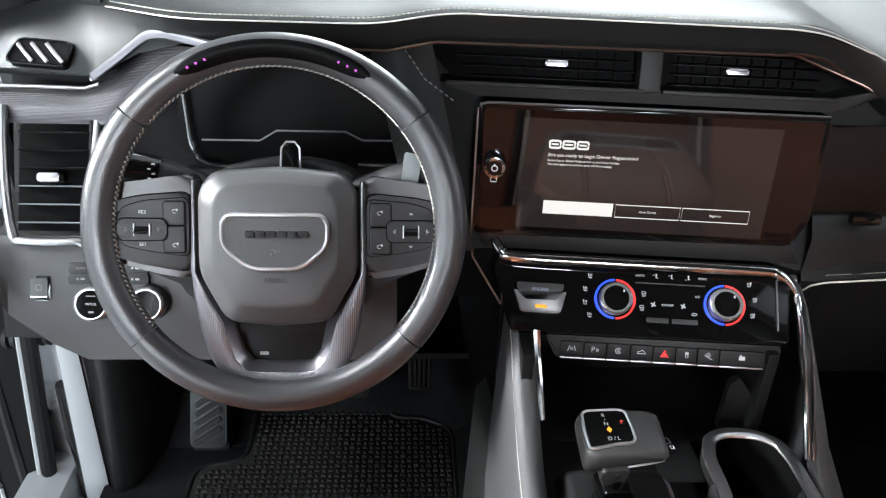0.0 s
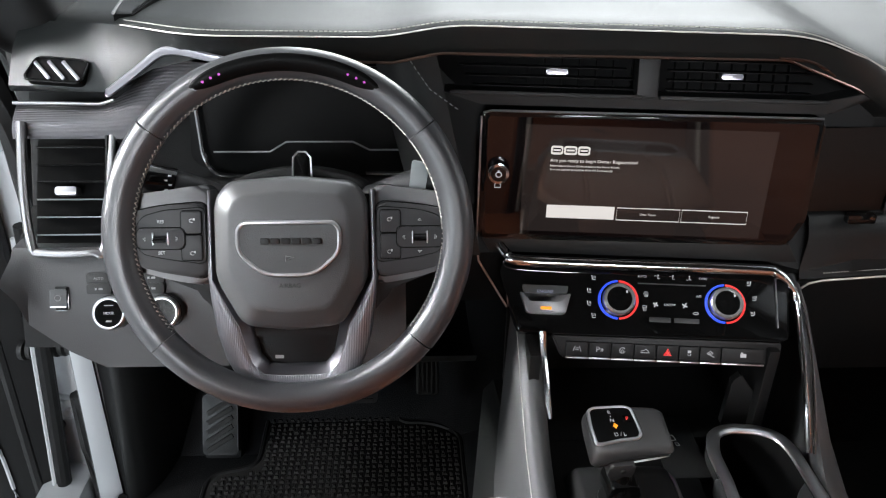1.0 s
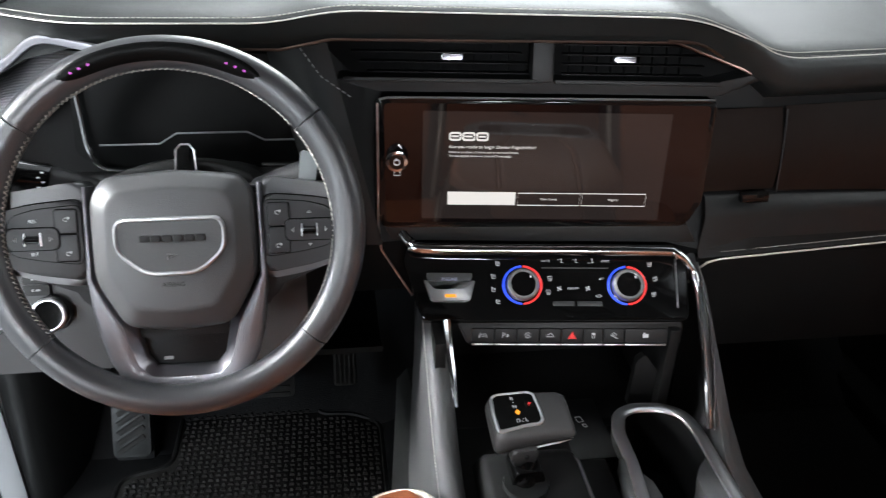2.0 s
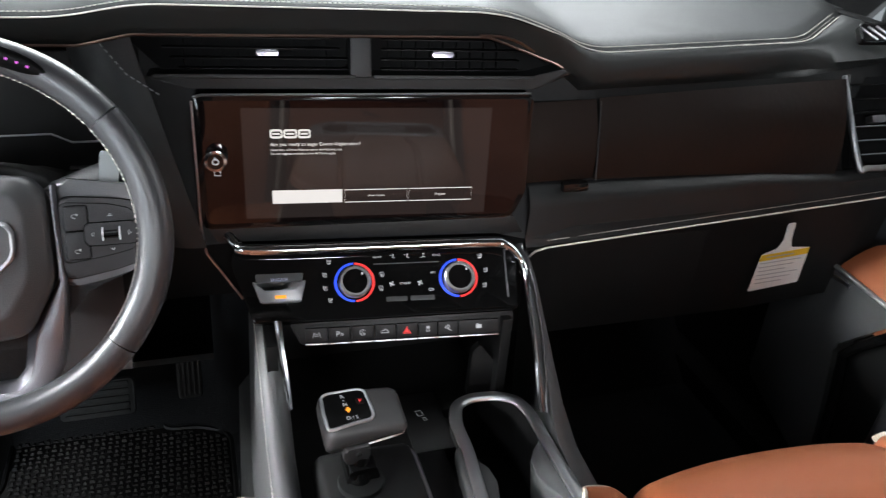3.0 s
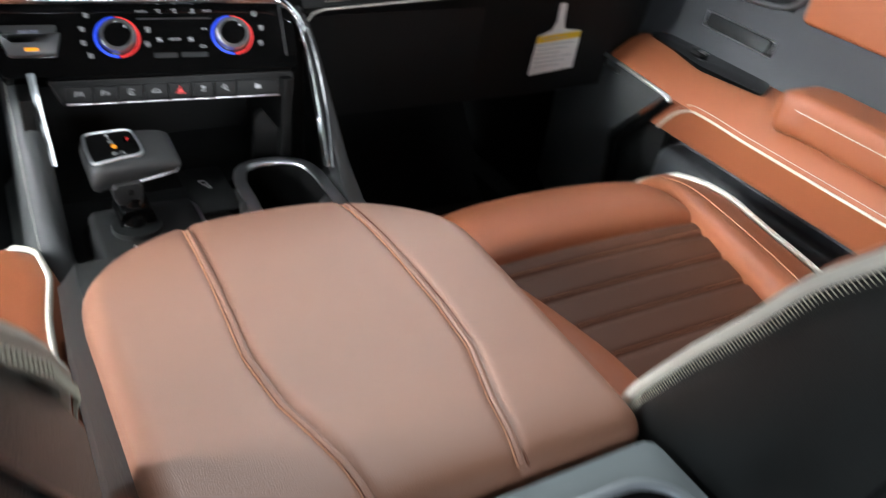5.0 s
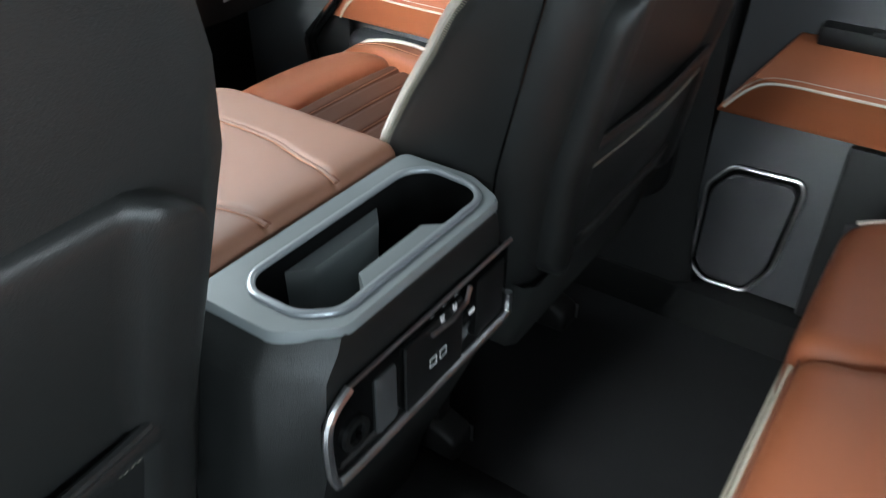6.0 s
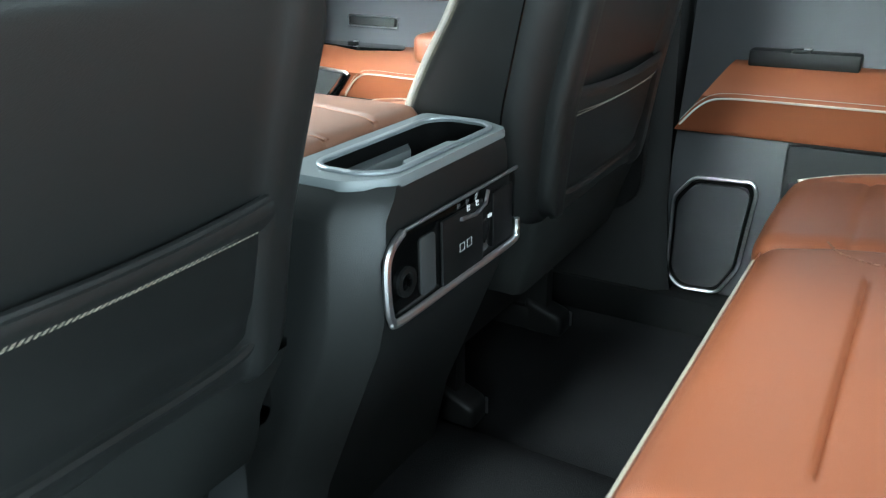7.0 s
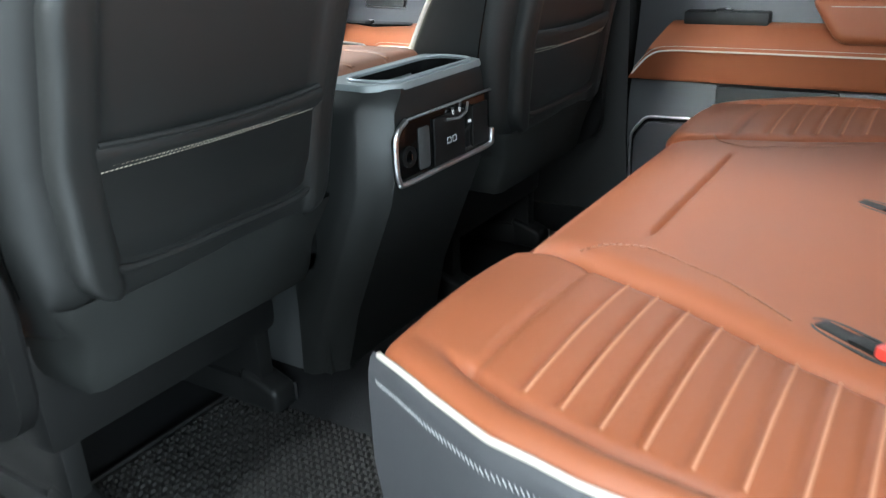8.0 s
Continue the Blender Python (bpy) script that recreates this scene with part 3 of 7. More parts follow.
# dark sensor bar on the dash top and the left speaker grille
part("sensor_bar", B(-0.36, 0.93, 0.945, 0.14, 0.05, 0.012, bev=0.005), GLOSS, dashboard)
bm = bmesh.new()
for k in range(46):
    u = k / 45
    block(bm, -0.603 + 0.018 * u * u, 0.822 + 0.138 * u, 0.928 + 0.008 * min(1.0, 2 * u), 0.018 + 0.030 * u, 0.0016, 0.005, 0)
tw = part("tweeter_grille", bm, CHARCOAL, dashboard, "fine ribbed speaker grille at the dash corner")
part("grille_bed", loft(bmesh.new(), [[(-0.603 + 0.018 * u * u + w * (0.011 + 0.016 * u), 0.818 + 0.145 * u, 0.9275 + 0.008 * min(1.0, 2 * u) - d) for w, d in ((-1, 0.010), (-1, 0.0), (1, 0.0), (1, 0.010))] for u in np.linspace(0, 1, 14)]), VOID, tw)
part("grille_edge", T([(-0.614 + 0.018 * u * u - 0.016 * u, 0.818 + 0.145 * u, 0.929 + 0.008 * min(1.0, 2 * u)) for u in np.linspace(0, 1, 14)], 0.0018, 6), SATIN, tw, "satin metal edge")

# knee panel and its lower edge
bm = bmesh.new()
rws = []
for x in [-0.742, -0.735, -0.728, -0.720, -0.70, -0.68, -0.66] + np.linspace(-0.643, -0.288, 22).tolist():
    lo = lerp(x, [-0.742, -0.728, -0.720, -0.680, -0.643], [0.660, 0.640, 0.609, 0.570, 0.547])
    rws.append([(x, 0.758, 0.680), (x, 0.722, 0.682), (x, 0.712, 0.674), (x, 0.69, lo + (0.674 - lo) * 0.52), (x, 0.680, lo + (0.674 - lo) * 0.28), (x, 0.672, lo), (x, 0.69, lo - 0.006), (x, 0.80, lo - 0.02)])
part("knee_panel", loft(bm, rws, wrap=False), KNEE_GREY, dashboard, "charcoal plastic knee panel", 40)
bm = bmesh.new()
rws = []
for x in np.linspace(-0.64, -0.20, 20):
    rws.append([(x, 0.690, 0.543), (x, 0.71, 0.52), (x, 0.80, 0.50), (x, 0.95, 0.50)])
part("knee_skirt", loft(bm, rws, wrap=False), BLACK, dashboard)

# passenger side: wood panel, glove box lid, ledge with stitching
bm = bmesh.new()
rws = []
for x in np.linspace(0.288, 0.688, 18):
    yt, yb = lerp(x, [0.2, 0.69], [0.744, 0.776]), lerp(x, [0.2, 0.69], [0.727, 0.744])
    zt, zb = lerp(x, [0.2, 0.69], [0.818, 0.826]), lerp(x, [0.288, 0.55, 0.69], [0.718, 0.706, 0.694])
    rws.append([(x, yt + (yb - yt) * w - 0.010 * math.sin(math.pi * w), zt + (zb - zt) * w) for w in np.linspace(0, 1, 7)])
loft(bm, rws, wrap=False)
bmesh.ops.solidify(bm, geom=bm.faces[:], thickness=0.012)
part("wood_panel", bm, WOOD, dashboard, "dark brown wood-look trim panel")
bm = bmesh.new()
rws = []
for x in np.linspace(0.186, 0.284, 6):
    yt, yb = lerp(x, [0.18, 0.69], [0.743, 0.776]), lerp(x, [0.18, 0.69], [0.726, 0.744])
    rws.append([(x, yt + (yb - yt) * w - 0.010 * math.sin(math.pi * w), 0.818 - 0.098 * w) for w in np.linspace(0, 1, 7)])
loft(bm, rws, wrap=False)
bmesh.ops.solidify(bm, geom=bm.faces[:], thickness=0.012)
part("wood_insert", bm, WOOD, dashboard, "dark brown wood-look trim end piece")
part("panel_seam", T([(0.286, 0.740, 0.818), (0.286, 0.730, 0.77), (0.286, 0.722, 0.718)], 0.0007, 6), CHARCOAL, dashboard)
part("latch", B(0.255, 0.718, 0.715, 0.035, 0.012, 0.012, bev=0.003), GLOSS, dashboard)
bm = bmesh.new()
rws = []
for x in np.linspace(0.195, 0.84, 30):
    y0, z0 = lerp(x, [0.2, 0.82], [0.711, 0.748]), lerp(x, [0.2, 0.82], [0.634, 0.650])
    yb, zb = lerp(x, [0.2, 0.69, 0.84], [0.727, 0.742, 0.76]), lerp(x, [0.2, 0.55, 0.69, 0.84], [0.718, 0.706, 0.694, 0.69])
    rws.append([(x, yb + 0.01, zb), (x, yb - 0.004, zb - 0.004), (x, (yb + y0) / 2 - 0.008, (zb + z0) / 2 + 0.014), (x, y0 + 0.004, z0 + 0.012), (x, y0 - 0.002, z0 + 0.002), (x, y0 + 0.006, z0 - 0.008), (x, y0 + 0.04, z0 - 0.012)])
part("ledge_pad", loft(bm, rws, wrap=False), BLACK_LEATHER, dashboard, "black leather knee ledge", 60)
bm = bmesh.new()
lp = [Vector((x, lerp(x, [0.2, 0.82], [0.711, 0.748]) - 0.003, lerp(x, [0.2, 0.82], [0.634, 0.650]) - 0.001)) for x in np.linspace(0.225, 0.83, 50)]
lp = [Vector((0.203, 0.735, 0.585)), Vector((0.204, 0.722, 0.612)), Vector((0.210, 0.712, 0.628))] + lp
tube(bm, lp, 0.0014, 6)
part("ledge_piping", bm, THREAD, dashboard, "pale piping along the ledge")
part("ledge_stitching", dashes(bmesh.new(), lp[3:], 0.0026, 0.0012, 0.00045, (0, 0.0022, 0.0092)), THREAD, dashboard)


# ---- air vents ----
def corner_vent(s, cx):
    """Upright vent at the dash end; s: +1 outer side to the right."""
    v = thing("air_vent", "black louvred dash end air vent with chrome U-shaped frame", "air vent", (cx, 0.77, 0.69), "dash end air vents")
    m = pose(cx, 0.757 + (0.016 if s > 0 else 0), 0.737 + (0.026 if s > 0 else 0), -30) @ Matrix.Diagonal((0.87, 1, 1, 1))
    part("vent_well", prism(bmesh.new(), rounded(rect(-0.05, -0.068, 0.05, 0.066), 0.008), 0.009, 0.03, m), VOID, v)
    bm = bmesh.new()
    tube(bm, spline([(s * 0.061, -0.012, 0.080), (s * 0.057, -0.012, 0.0), (s * 0.046, -0.012, -0.062), (s * 0.030, -0.012, -0.071), (-s * 0.030, -0.010, -0.071), (-s * 0.046, -0.006, -0.062), (-s * 0.054, -0.002, 0.066)], 8), lambda u: 0.0056 - 0.0014 * u, 10, m=m, flat=1.1, up=(0, 1, 0))
    part("chrome_frame", bm, SATIN, v, "chrome U-shaped frame")
    for k in range(6):
        bm = bmesh.new()
        block(bm, 0, 0.003, -0.050 + 0.0205 * k, 0.088, 0.016, 0.0016, 0.0004, m @ pose(0, 0, 0, 4))
        sl = part("slat", bm, VOID, v)
        # grey tube paints the light caught along the slat's front edge
        part("slat_edge_light", T([m @ Vector((-0.043, -0.0045, -0.0502 + 0.0205 * k)), m @ Vector((0.043, -0.0045, -0.0502 + 0.0205 * k))], 0.0009, 6), CAP_GREY, sl)
    tab = part("tab", prism(bmesh.new(), rounded(rect(-0.016, -0.005, 0.012, 0.005), 0.003), -0.014, 0.0, m, 0.002), SATIN, v, "satin metal thumb tab")
    part("upright", B(-s * 0.048, 0.0, 0, 0.006, 0.012, 0.134, bev=0.002, m=m), GLOSS, v)


corner_vent(-1, -0.676)
corner_vent(1, 0.757)


def centre_vent(x0, x1, tip):
    """Wide louvred vent; tip: how far its outer lower corner runs out."""
    v = thing("centre_air_vent", "wide black louvred air vent below the dash brow", "air vent", ((x0 + x1) / 2, 0.76, 0.86), "centre air vents")
    cx = (x0 + x1) / 2
    m = pose(cx, 0.757 - 0.1 * cx, 0.877, -16, 0, -5.7)
    h = (x1 - x0) / 2
    out = [(-h - (tip < 0) * 0.045, 0.022), (h - (tip > 0) * 0.03, 0.022), (h + (tip > 0) * 0.055, -0.012), (h + (tip > 0) * 0.03, -0.022), (-h + (tip < 0) * 0.0, -0.022)]
    part("vent_well", prism(bmesh.new(), out, 0.012, 0.03, m), VOID, v)
    for k in range(4):
        z = 0.016 - 0.011 * k
        bm = bmesh.new()
        block(bm, (tip > 0) * 0.008 - (tip < 0) * (0.012 - 0.008 * k), 0.002, z, 2 * h - 0.006, 0.012, 0.0016, 0.0005, m @ pose(0, 0, 0, 10))
        part("slat", bm, HOOD_GLASS, v)
    for k in range(9):
        bm = bmesh.new()
        block(bm, -h + 0.02 + (2 * h - 0.04) * k / 8, 0.010, 0, 0.0014, 0.012, 0.040, 0.0, m)
        part("vane", bm, VOID, v)
    part("tab", prism(bmesh.new(), rounded(rect(-0.012, -0.0032, 0.012, 0.0032), 0.002), -0.010, 0.0, m @ pose(0.012 if tip < 0 else -0.004, 0, 0.0), 0.0015), YOKE_METAL, v, "satin metal thumb tab")
    part("lower_lip", B((tip > 0) * 0.01, -0.004, -0.025, 2 * h + 0.02, 0.03, 0.005, bev=0.002, m=m), BLACK, v)


centre_vent(-0.225, -0.030, -1)
centre_vent(-0.002, 0.165, 1)
m = pose(-0.016, 0.755, 0.877, -16, 0, -5.7)
part("vent_divider", B(0, 0.0, 0, 0.024, 0.03, 0.05, bev=0.003, m=m), BLACK, dashboard)
# right end of the vent pod and the fascia band over the screen
bm = bmesh.new()
prism(bm, rounded([(-0.245, 0.855), (-0.20, 0.842), (0.19, 0.842), (0.235, 0.862), (0.225, 0.868), (0.18, 0.857), (-0.20, 0.857)], 0.004, 2), -0.012, 0.03, pose(0, 0.752, 0, 0, 0, -5.7), 0.002)
part("fascia_band", bm, BLACK_LEATHER, dashboard)
part("pod_edge", T(spline([(0.10, 0.688, 0.914), (0.135, 0.690, 0.910), (0.17, 0.70, 0.893), (0.222, 0.722, 0.866)], 6), 0.0018, 6), COPPER, dashboard, "thin copper-toned edge of the vent pod")
# leather cheek between the cluster and the screen
bm = bmesh.new()
rws = []
for k in range(9):
    u = k / 8
    a = Vector((-0.262, 0.74, 0.905)).lerp(Vector((-0.205, 0.735, 0.66)), u)
    b = Vector((-0.315, 0.78, 0.885)).lerp(Vector((-0.262, 0.775, 0.66)), u)
    rws.append([a + (b - a) * w + Vector((0, -0.012 * math.sin(math.pi * w), 0)) for w in np.linspace(-0.15, 1.1, 7)])
part("side_cheek", loft(bm, rws, wrap=False), BLACK_LEATHER, dashboard, "", 60)
part("cheek_stitching", dashes(bmesh.new(), [Vector((-0.285, 0.742, 0.90)), Vector((-0.26, 0.735, 0.865)), Vector((-0.225, 0.722, 0.843))], 0.004, 0.003, 0.0007, (0, -0.004, 0.003)), DIM_MARK, dashboard)

# ---- instrument cluster ----
cluster = thing("instrument_cluster", "dark digital instrument cluster with a chrome lower frame", "instrument cluster", (-0.40, 0.80, 0.75))
m = pose(-0.395, 0.802, 0.80, -10)
part("display", prism(bmesh.new(), rounded([(-0.145, 0.07), (0.145, 0.07), (0.150, -0.04), (0.12, -0.058), (-0.12, -0.058), (-0.150, -0.04)], 0.01), 0.004, 0.02, m), HOOD_GLASS, cluster)
part("chrome_frame", T(spline([(-0.139, -0.006, 0.055), (-0.135, -0.006, 0.0), (-0.131, -0.006, -0.036), (-0.114, -0.006, -0.056), (-0.06, -0.006, -0.058)], 6), 0.0030, 8, m=m, up=(0, 1, 0)), CHROME, cluster)
part("chrome_frame", T(spline([(0.150, -0.006, 0.055), (0.147, -0.006, 0.0), (0.146, -0.006, -0.036), (0.128, -0.006, -0.054), (0.06, -0.006, -0.056)], 6), 0.0030, 8, m=m, up=(0, 1, 0)), CHROME, cluster)
part("light_line", T([(-0.122, 0.001, -0.030), (-0.055, 0.001, -0.030), (-0.035, 0.001, -0.018), (0.045, 0.001, -0.018), (0.065, 0.001, -0.028), (0.125, 0.001, -0.028)], 0.0012, 6, m=m), SATIN, cluster, "thin pale line across the display")
part("hood_floor", B(0, -0.02, -0.068, 0.30, 0.06, 0.012, bev=0.003, m=m), BLACK, cluster)

# ---- infotainment screen ----
STK = pose(0, 0.732, 0.77, -3, 0, -5.7)
screen = thing("infotainment_screen", "wide glossy black infotainment screen showing a white registration notice", "screen", (0, 0.74, 0.68))
out = rounded([(-0.201, 0.066), (0.184, 0.068), (0.186, -0.055), (0.171, -0.088), (-0.199, -0.093)], 0.008)
part("bezel", prism(bmesh.new(), out, 0.0, 0.03, STK, 0.003), GLOSS, screen)
part("glass", prism(bmesh.new(), rounded([(-0.194, 0.060), (0.178, 0.062), (0.179, -0.053), (0.166, -0.082), (-0.192, -0.086)], 0.006), -0.0006, 0.002, STK), GLASS_BLACK, screen, "dark mirror-like cover glass")
part("top_edge", T([STK @ Vector(p) for p in ((-0.199, -0.001, 0.064), (-0.19, -0.002, 0.067), (0.18, -0.002, 0.069))], 0.0016, 6), SATIN, screen)
part("left_edge", T([STK @ Vector(p) for p in ((-0.201, -0.001, 0.060), (-0.2015, -0.001, -0.09), (-0.198, 0.003, -0.125), (-0.160, 0.0, -0.187))], 0.0014, 6, up=(0, 1, 0)), SATIN, screen, "bright metal side edge")
knob = part("volume_knob", disc(bmesh.new(), 0.0125, -0.016, 0.0, STK @ pose(-0.179, 0, -0.004), 28, bev=0.002), CHROME, screen, "chrome power and volume knob")
part("knob_face", disc(bmesh.new(), 0.0088, -0.0172, -0.012, STK @ pose(-0.179, 0, -0.004), 24), GLOSS, knob)
bm = disc(bmesh.new(), 0.0036, -0.0178, -0.0165, STK @ pose(-0.179, 0, -0.004), 20, inner=0.0028)
block(bm, -0.179, -0.0175, 0.0, 0.0008, 0.001, 0.003, 0, STK)
part("power_mark", bm, LIT_ICON, knob)
bm = bmesh.new()
tube(bm, [(-0.1825, -0.001, -0.026), (-0.1825, -0.001, -0.022), (-0.179, -0.001, -0.0195), (-0.1755, -0.001, -0.022), (-0.1755, -0.001, -0.026)], 0.0005, 5, True, STK)
part("home_mark", bm, LIT_ICON, screen)
part("lit_display", prism(bmesh.new(), rect(-0.150, -0.080, 0.135, 0.052), -0.0009, 0.0, STK), LCD, screen, "faintly lit display area, warm tint for the reflected seats")
# maker's mark as plain shapes
for k, (a, b) in enumerate(((-0.1195, -0.1055), (-0.1045, -0.0895), (-0.0885, -0.0745))):
    bm = tube(bmesh.new(), [(p, -0.001, q) for p, q in rounded(rect(a + 0.001, 0.0185, b - 0.001, 0.0265), 0.002, 2)], 0.0014, 5, True, STK)
    block(bm, (a + b) / 2, -0.001, 0.0225, b - a - 0.006, 0.0006, 0.002, 0, STK)
    part("maker_mark", bm, LIT_WHITE, screen)


def on_screen(words, size, x, z, align="LEFT", material=None):
    writing(words, size, STK @ pose(x, -0.0011, z), material or LIT_WHITE, screen, "lettering", align)


on_screen("Are you ready to begin Owner Registration?", 0.0056, -0.1195, 0.0100)
on_screen("Select Stay in Demo Mode to exit to the Home Screen.", 0.0036, -0.1195, 0.0035)
on_screen("You can register at another time. All Terms apply.", 0.0036, -0.1195, -0.0010)
part("screen_button", prism(bmesh.new(), rect(-0.1195, -0.062, -0.039, -0.0455), -0.0011, 0.0, STK), LIT_WHITE, screen, "lit pale selection button")
for a, b, w in ((-0.036, 0.038, "View Terms"), (0.0405, 0.117, "Register")):
    bm = bmesh.new()
    tube(bm, [(a, -0.001, -0.062), (b, -0.001, -0.062), (b, -0.001, -0.0465), (a, -0.001, -0.0465)], 0.0006, 4, True, STK)
    part("screen_button", bm, LIT_WHITE, screen, "thin white outlined button")
    on_screen(w, 0.0040, (a + b) / 2, -0.0542, "CENTER")

# ---- climate panel ----
CLM = pose(0, 0.697, 0.615, -42, 0, -5.7)
climate = thing("climate_panel", "gloss black climate panel with two lit temperature knobs", "control panel", (0, 0.70, 0.60))
part("panel", prism(bmesh.new(), rounded([(-0.165, 0.062), (0.160, 0.046), (0.176, 0.03), (0.172, -0.042), (-0.150, -0.044), (-0.175, 0.03)], 0.006), 0.0, 0.03, CLM, 0.002), GLOSS, climate)
for kx in (-0.030, 0.0985):
    k = part("temperature_knob", disc(bmesh.new(), 0.0195, -0.011, 0.0, CLM @ pose(kx, 0, 0), 40, inner=0.0150, bev=0.002), SILVER, climate, "chrome-ringed temperature knob")
    part("knob_face", disc(bmesh.new(), 0.0152, -0.009, 0.0, CLM @ pose(kx, 0, 0), 32), GLOSS, k)
    for a0, a1, mt in ((92, 268, LIT_BLUE), (-88, 88, LIT_RED)):
        arc = [(0.0230 * math.cos(radians(a)), -0.0006, 0.0230 * math.sin(radians(a))) for a in np.linspace(a0, a1, 26)]
        part("light_ring", tube(bmesh.new(), arc, 0.0017, 6, m=CLM @ pose(kx, 0, 0), flat=0.5, up=(0, 1, 0)), mt, k, "glowing blue half ring" if mt is LIT_BLUE else "glowing red half ring")
    part("knob_tick", B(0.009, -0.0095, 0.009, 0.002, 0.0006, 0.003, m=CLM @ pose(kx, 0, 0)), LIT_ICON, k)


def seat_icon(bm, x, z, s, m, g=1):
    """A slanted seat in outline; g: which way it faces."""
    tube(bm, [(x - g * 0.32 * s, -0.0008, z + 0.55 * s), (x - g * 0.18 * s, -0.0008, z - 0.30 * s), (x + g * 0.40 * s, -0.0008, z - 0.30 * s)], 0.10 * s, 4, False, m)
    for k in range(2):
        tube(bm, [(x + g * (0.02 + 0.26 * k) * s, -0.0008, z - 0.02 * s), (x + g * (0.10 + 0.26 * k) * s, -0.0008, z + 0.22 * s), (x + g * (0.02 + 0.26 * k) * s, -0.0008, z + 0.46 * s)], 0.06 * s, 4, False, m)


def flow_icon(bm, x, z, s, m, up):
    """A sitting outline with an arrow of air."""
    disc(bm, 0.17 * s, -0.0009, -0.0002, m @ pose(x + 0.12 * s, 0, z + 0.42 * s), 8)
    tube(bm, [(x + 0.10 * s, -0.0008, z + 0.22 * s), (x - 0.02 * s, -0.0008, z - 0.25 * s), (x + 0.45 * s, -0.0008, z - 0.30 * s)], 0.09 * s, 4, False, m)
    tube(bm, [(x - 0.65 * s, -0.0008, z + (0.30 if up else -0.40) * s), (x - 0.25 * s, -0.0008, z + (0.30 if up else -0.40) * s)], 0.07 * s, 4, False, m)


def demist_icon(bm, x, z, s, m):
    tube(bm, [(x - 0.5 * s, -0.0008, z + 0.1 * s), (x - 0.35 * s, -0.0008, z + 0.5 * s), (x + 0.35 * s, -0.0008, z + 0.5 * s), (x + 0.5 * s, -0.0008, z + 0.1 * s)], 0.07 * s, 4, True, m)
    for k in (-0.25, 0.0, 0.25):
        tube(bm, [(x + k * s, -0.0008, z - 0.05 * s), (x + (k + 0.08) * s, -0.0008, z - 0.25 * s), (x + k * s, -0.0008, z - 0.5 * s)], 0.06 * s, 4, False, m)


for x, z, g in ((-0.060, 0.026, 1), (-0.0655, 0.010, 1), (-0.0655, -0.006, 1), (-0.060, -0.021, 1), (0.128, 0.026, -1), (0.134, 0.008, -1), (0.131, -0.011, -1)):
    bm = bmesh.new()
    seat_icon(bm, x, z, 0.0062, CLM, g)
    part("icon", bm, LIT_ICON, climate)
for x, up in ((0.018, True), (0.036, True), (0.056, False)):
    bm = bmesh.new()
    flow_icon(bm, x, 0.030, 0.0056, CLM, up)
    part("icon", bm, LIT_ICON, climate)
for x, z in ((0.0035, 0.008), (0.0015, -0.009)):
    bm = bmesh.new()
    demist_icon(bm, x, z, 0.0060, CLM)
    part("icon", bm, LIT_ICON, climate)
bm = tube(bmesh.new(), [(0.063 + 0.0032 * math.cos(q), -0.0008, -0.0130 + 0.0014 * math.sin(q)) for q in np.linspace(0, 2 * math.pi, 12, endpoint=False)], 0.0004, 4, True, CLM)
part("icon", bm, LIT_ICON, climate)
for x, w in ((0.020, 0.026), (0.052, 0.030)):
    part("lower_key", prism(bmesh.new(), rounded(rect(x - w / 2, -0.0255, x + w / 2, -0.0195), 0.001, 2), -0.0008, 0.0, CLM, 0.0003), CHARCOAL, climate)
writing("AUTO", 0.0038, CLM @ pose(-0.001, -0.001, 0.030), LIT_ICON, climate)
writing("SYNC", 0.0038, CLM @ pose(0.073, -0.001, 0.030), LIT_ICON, climate)
writing("A/C", 0.0038, CLM @ pose(0.067, -0.001, 0.008), LIT_ICON, climate)
writing("ON/OFF", 0.0038, CLM @ pose(0.032, -0.001, -0.004), LIT_ICON, climate)
for x in (0.015, 0.050):
    bm = bmesh.new()
    for a in range(4):
        block(bm, 0.0018, 0, 0, 0.003, 0.0006, 0.0014, 0, CLM @ pose(x, -0.0008, -0.004, 0, 90 * a + 30))
    part("fan_mark", bm, LIT_ICON, climate)
part("groove", B(0.035, -0.0004, 0.0215, 0.082, 0.0012, 0.0012, m=CLM), SATIN, climate)
start = part("start_button", prism(bmesh.new(), rounded([(-0.152, 0.016), (-0.086, 0.016), (-0.096, -0.022), (-0.140, -0.022)], 0.003), -0.0015, 0.0, CLM, 0.0008), GLOSS, climate, "engine start button in a metal cradle")
part("cradle", prism(bmesh.new(), rounded([(-0.150, 0.004), (-0.146, 0.004), (-0.137, -0.0085), (-0.100, -0.0085), (-0.092, 0.004), (-0.088, 0.004), (-0.094, -0.0195), (-0.098, -0.0215), (-0.138, -0.0215), (-0.142, -0.0195)], 0.0015, 2), -0.0085, 0.0, CLM, 0.0014), POLISHED, start, "polished metal cradle")
part("button_face", prism(bmesh.new(), rounded([(-0.147, 0.0135), (-0.091, 0.0135), (-0.092, 0.006), (-0.1005, -0.0075), (-0.1365, -0.0075), (-0.146, 0.006)], 0.002), -0.0060, 0.0, CLM, 0.0012), GREY, start)
writing("ENGINE", 0.0056, CLM @ pose(-0.119, -0.0066, 0.0055), LIT_BLUEWHITE, start)
writing("START/STOP", 0.0042, CLM @ pose(-0.119, -0.0066, -0.0005), LIT_BLUEWHITE, start)
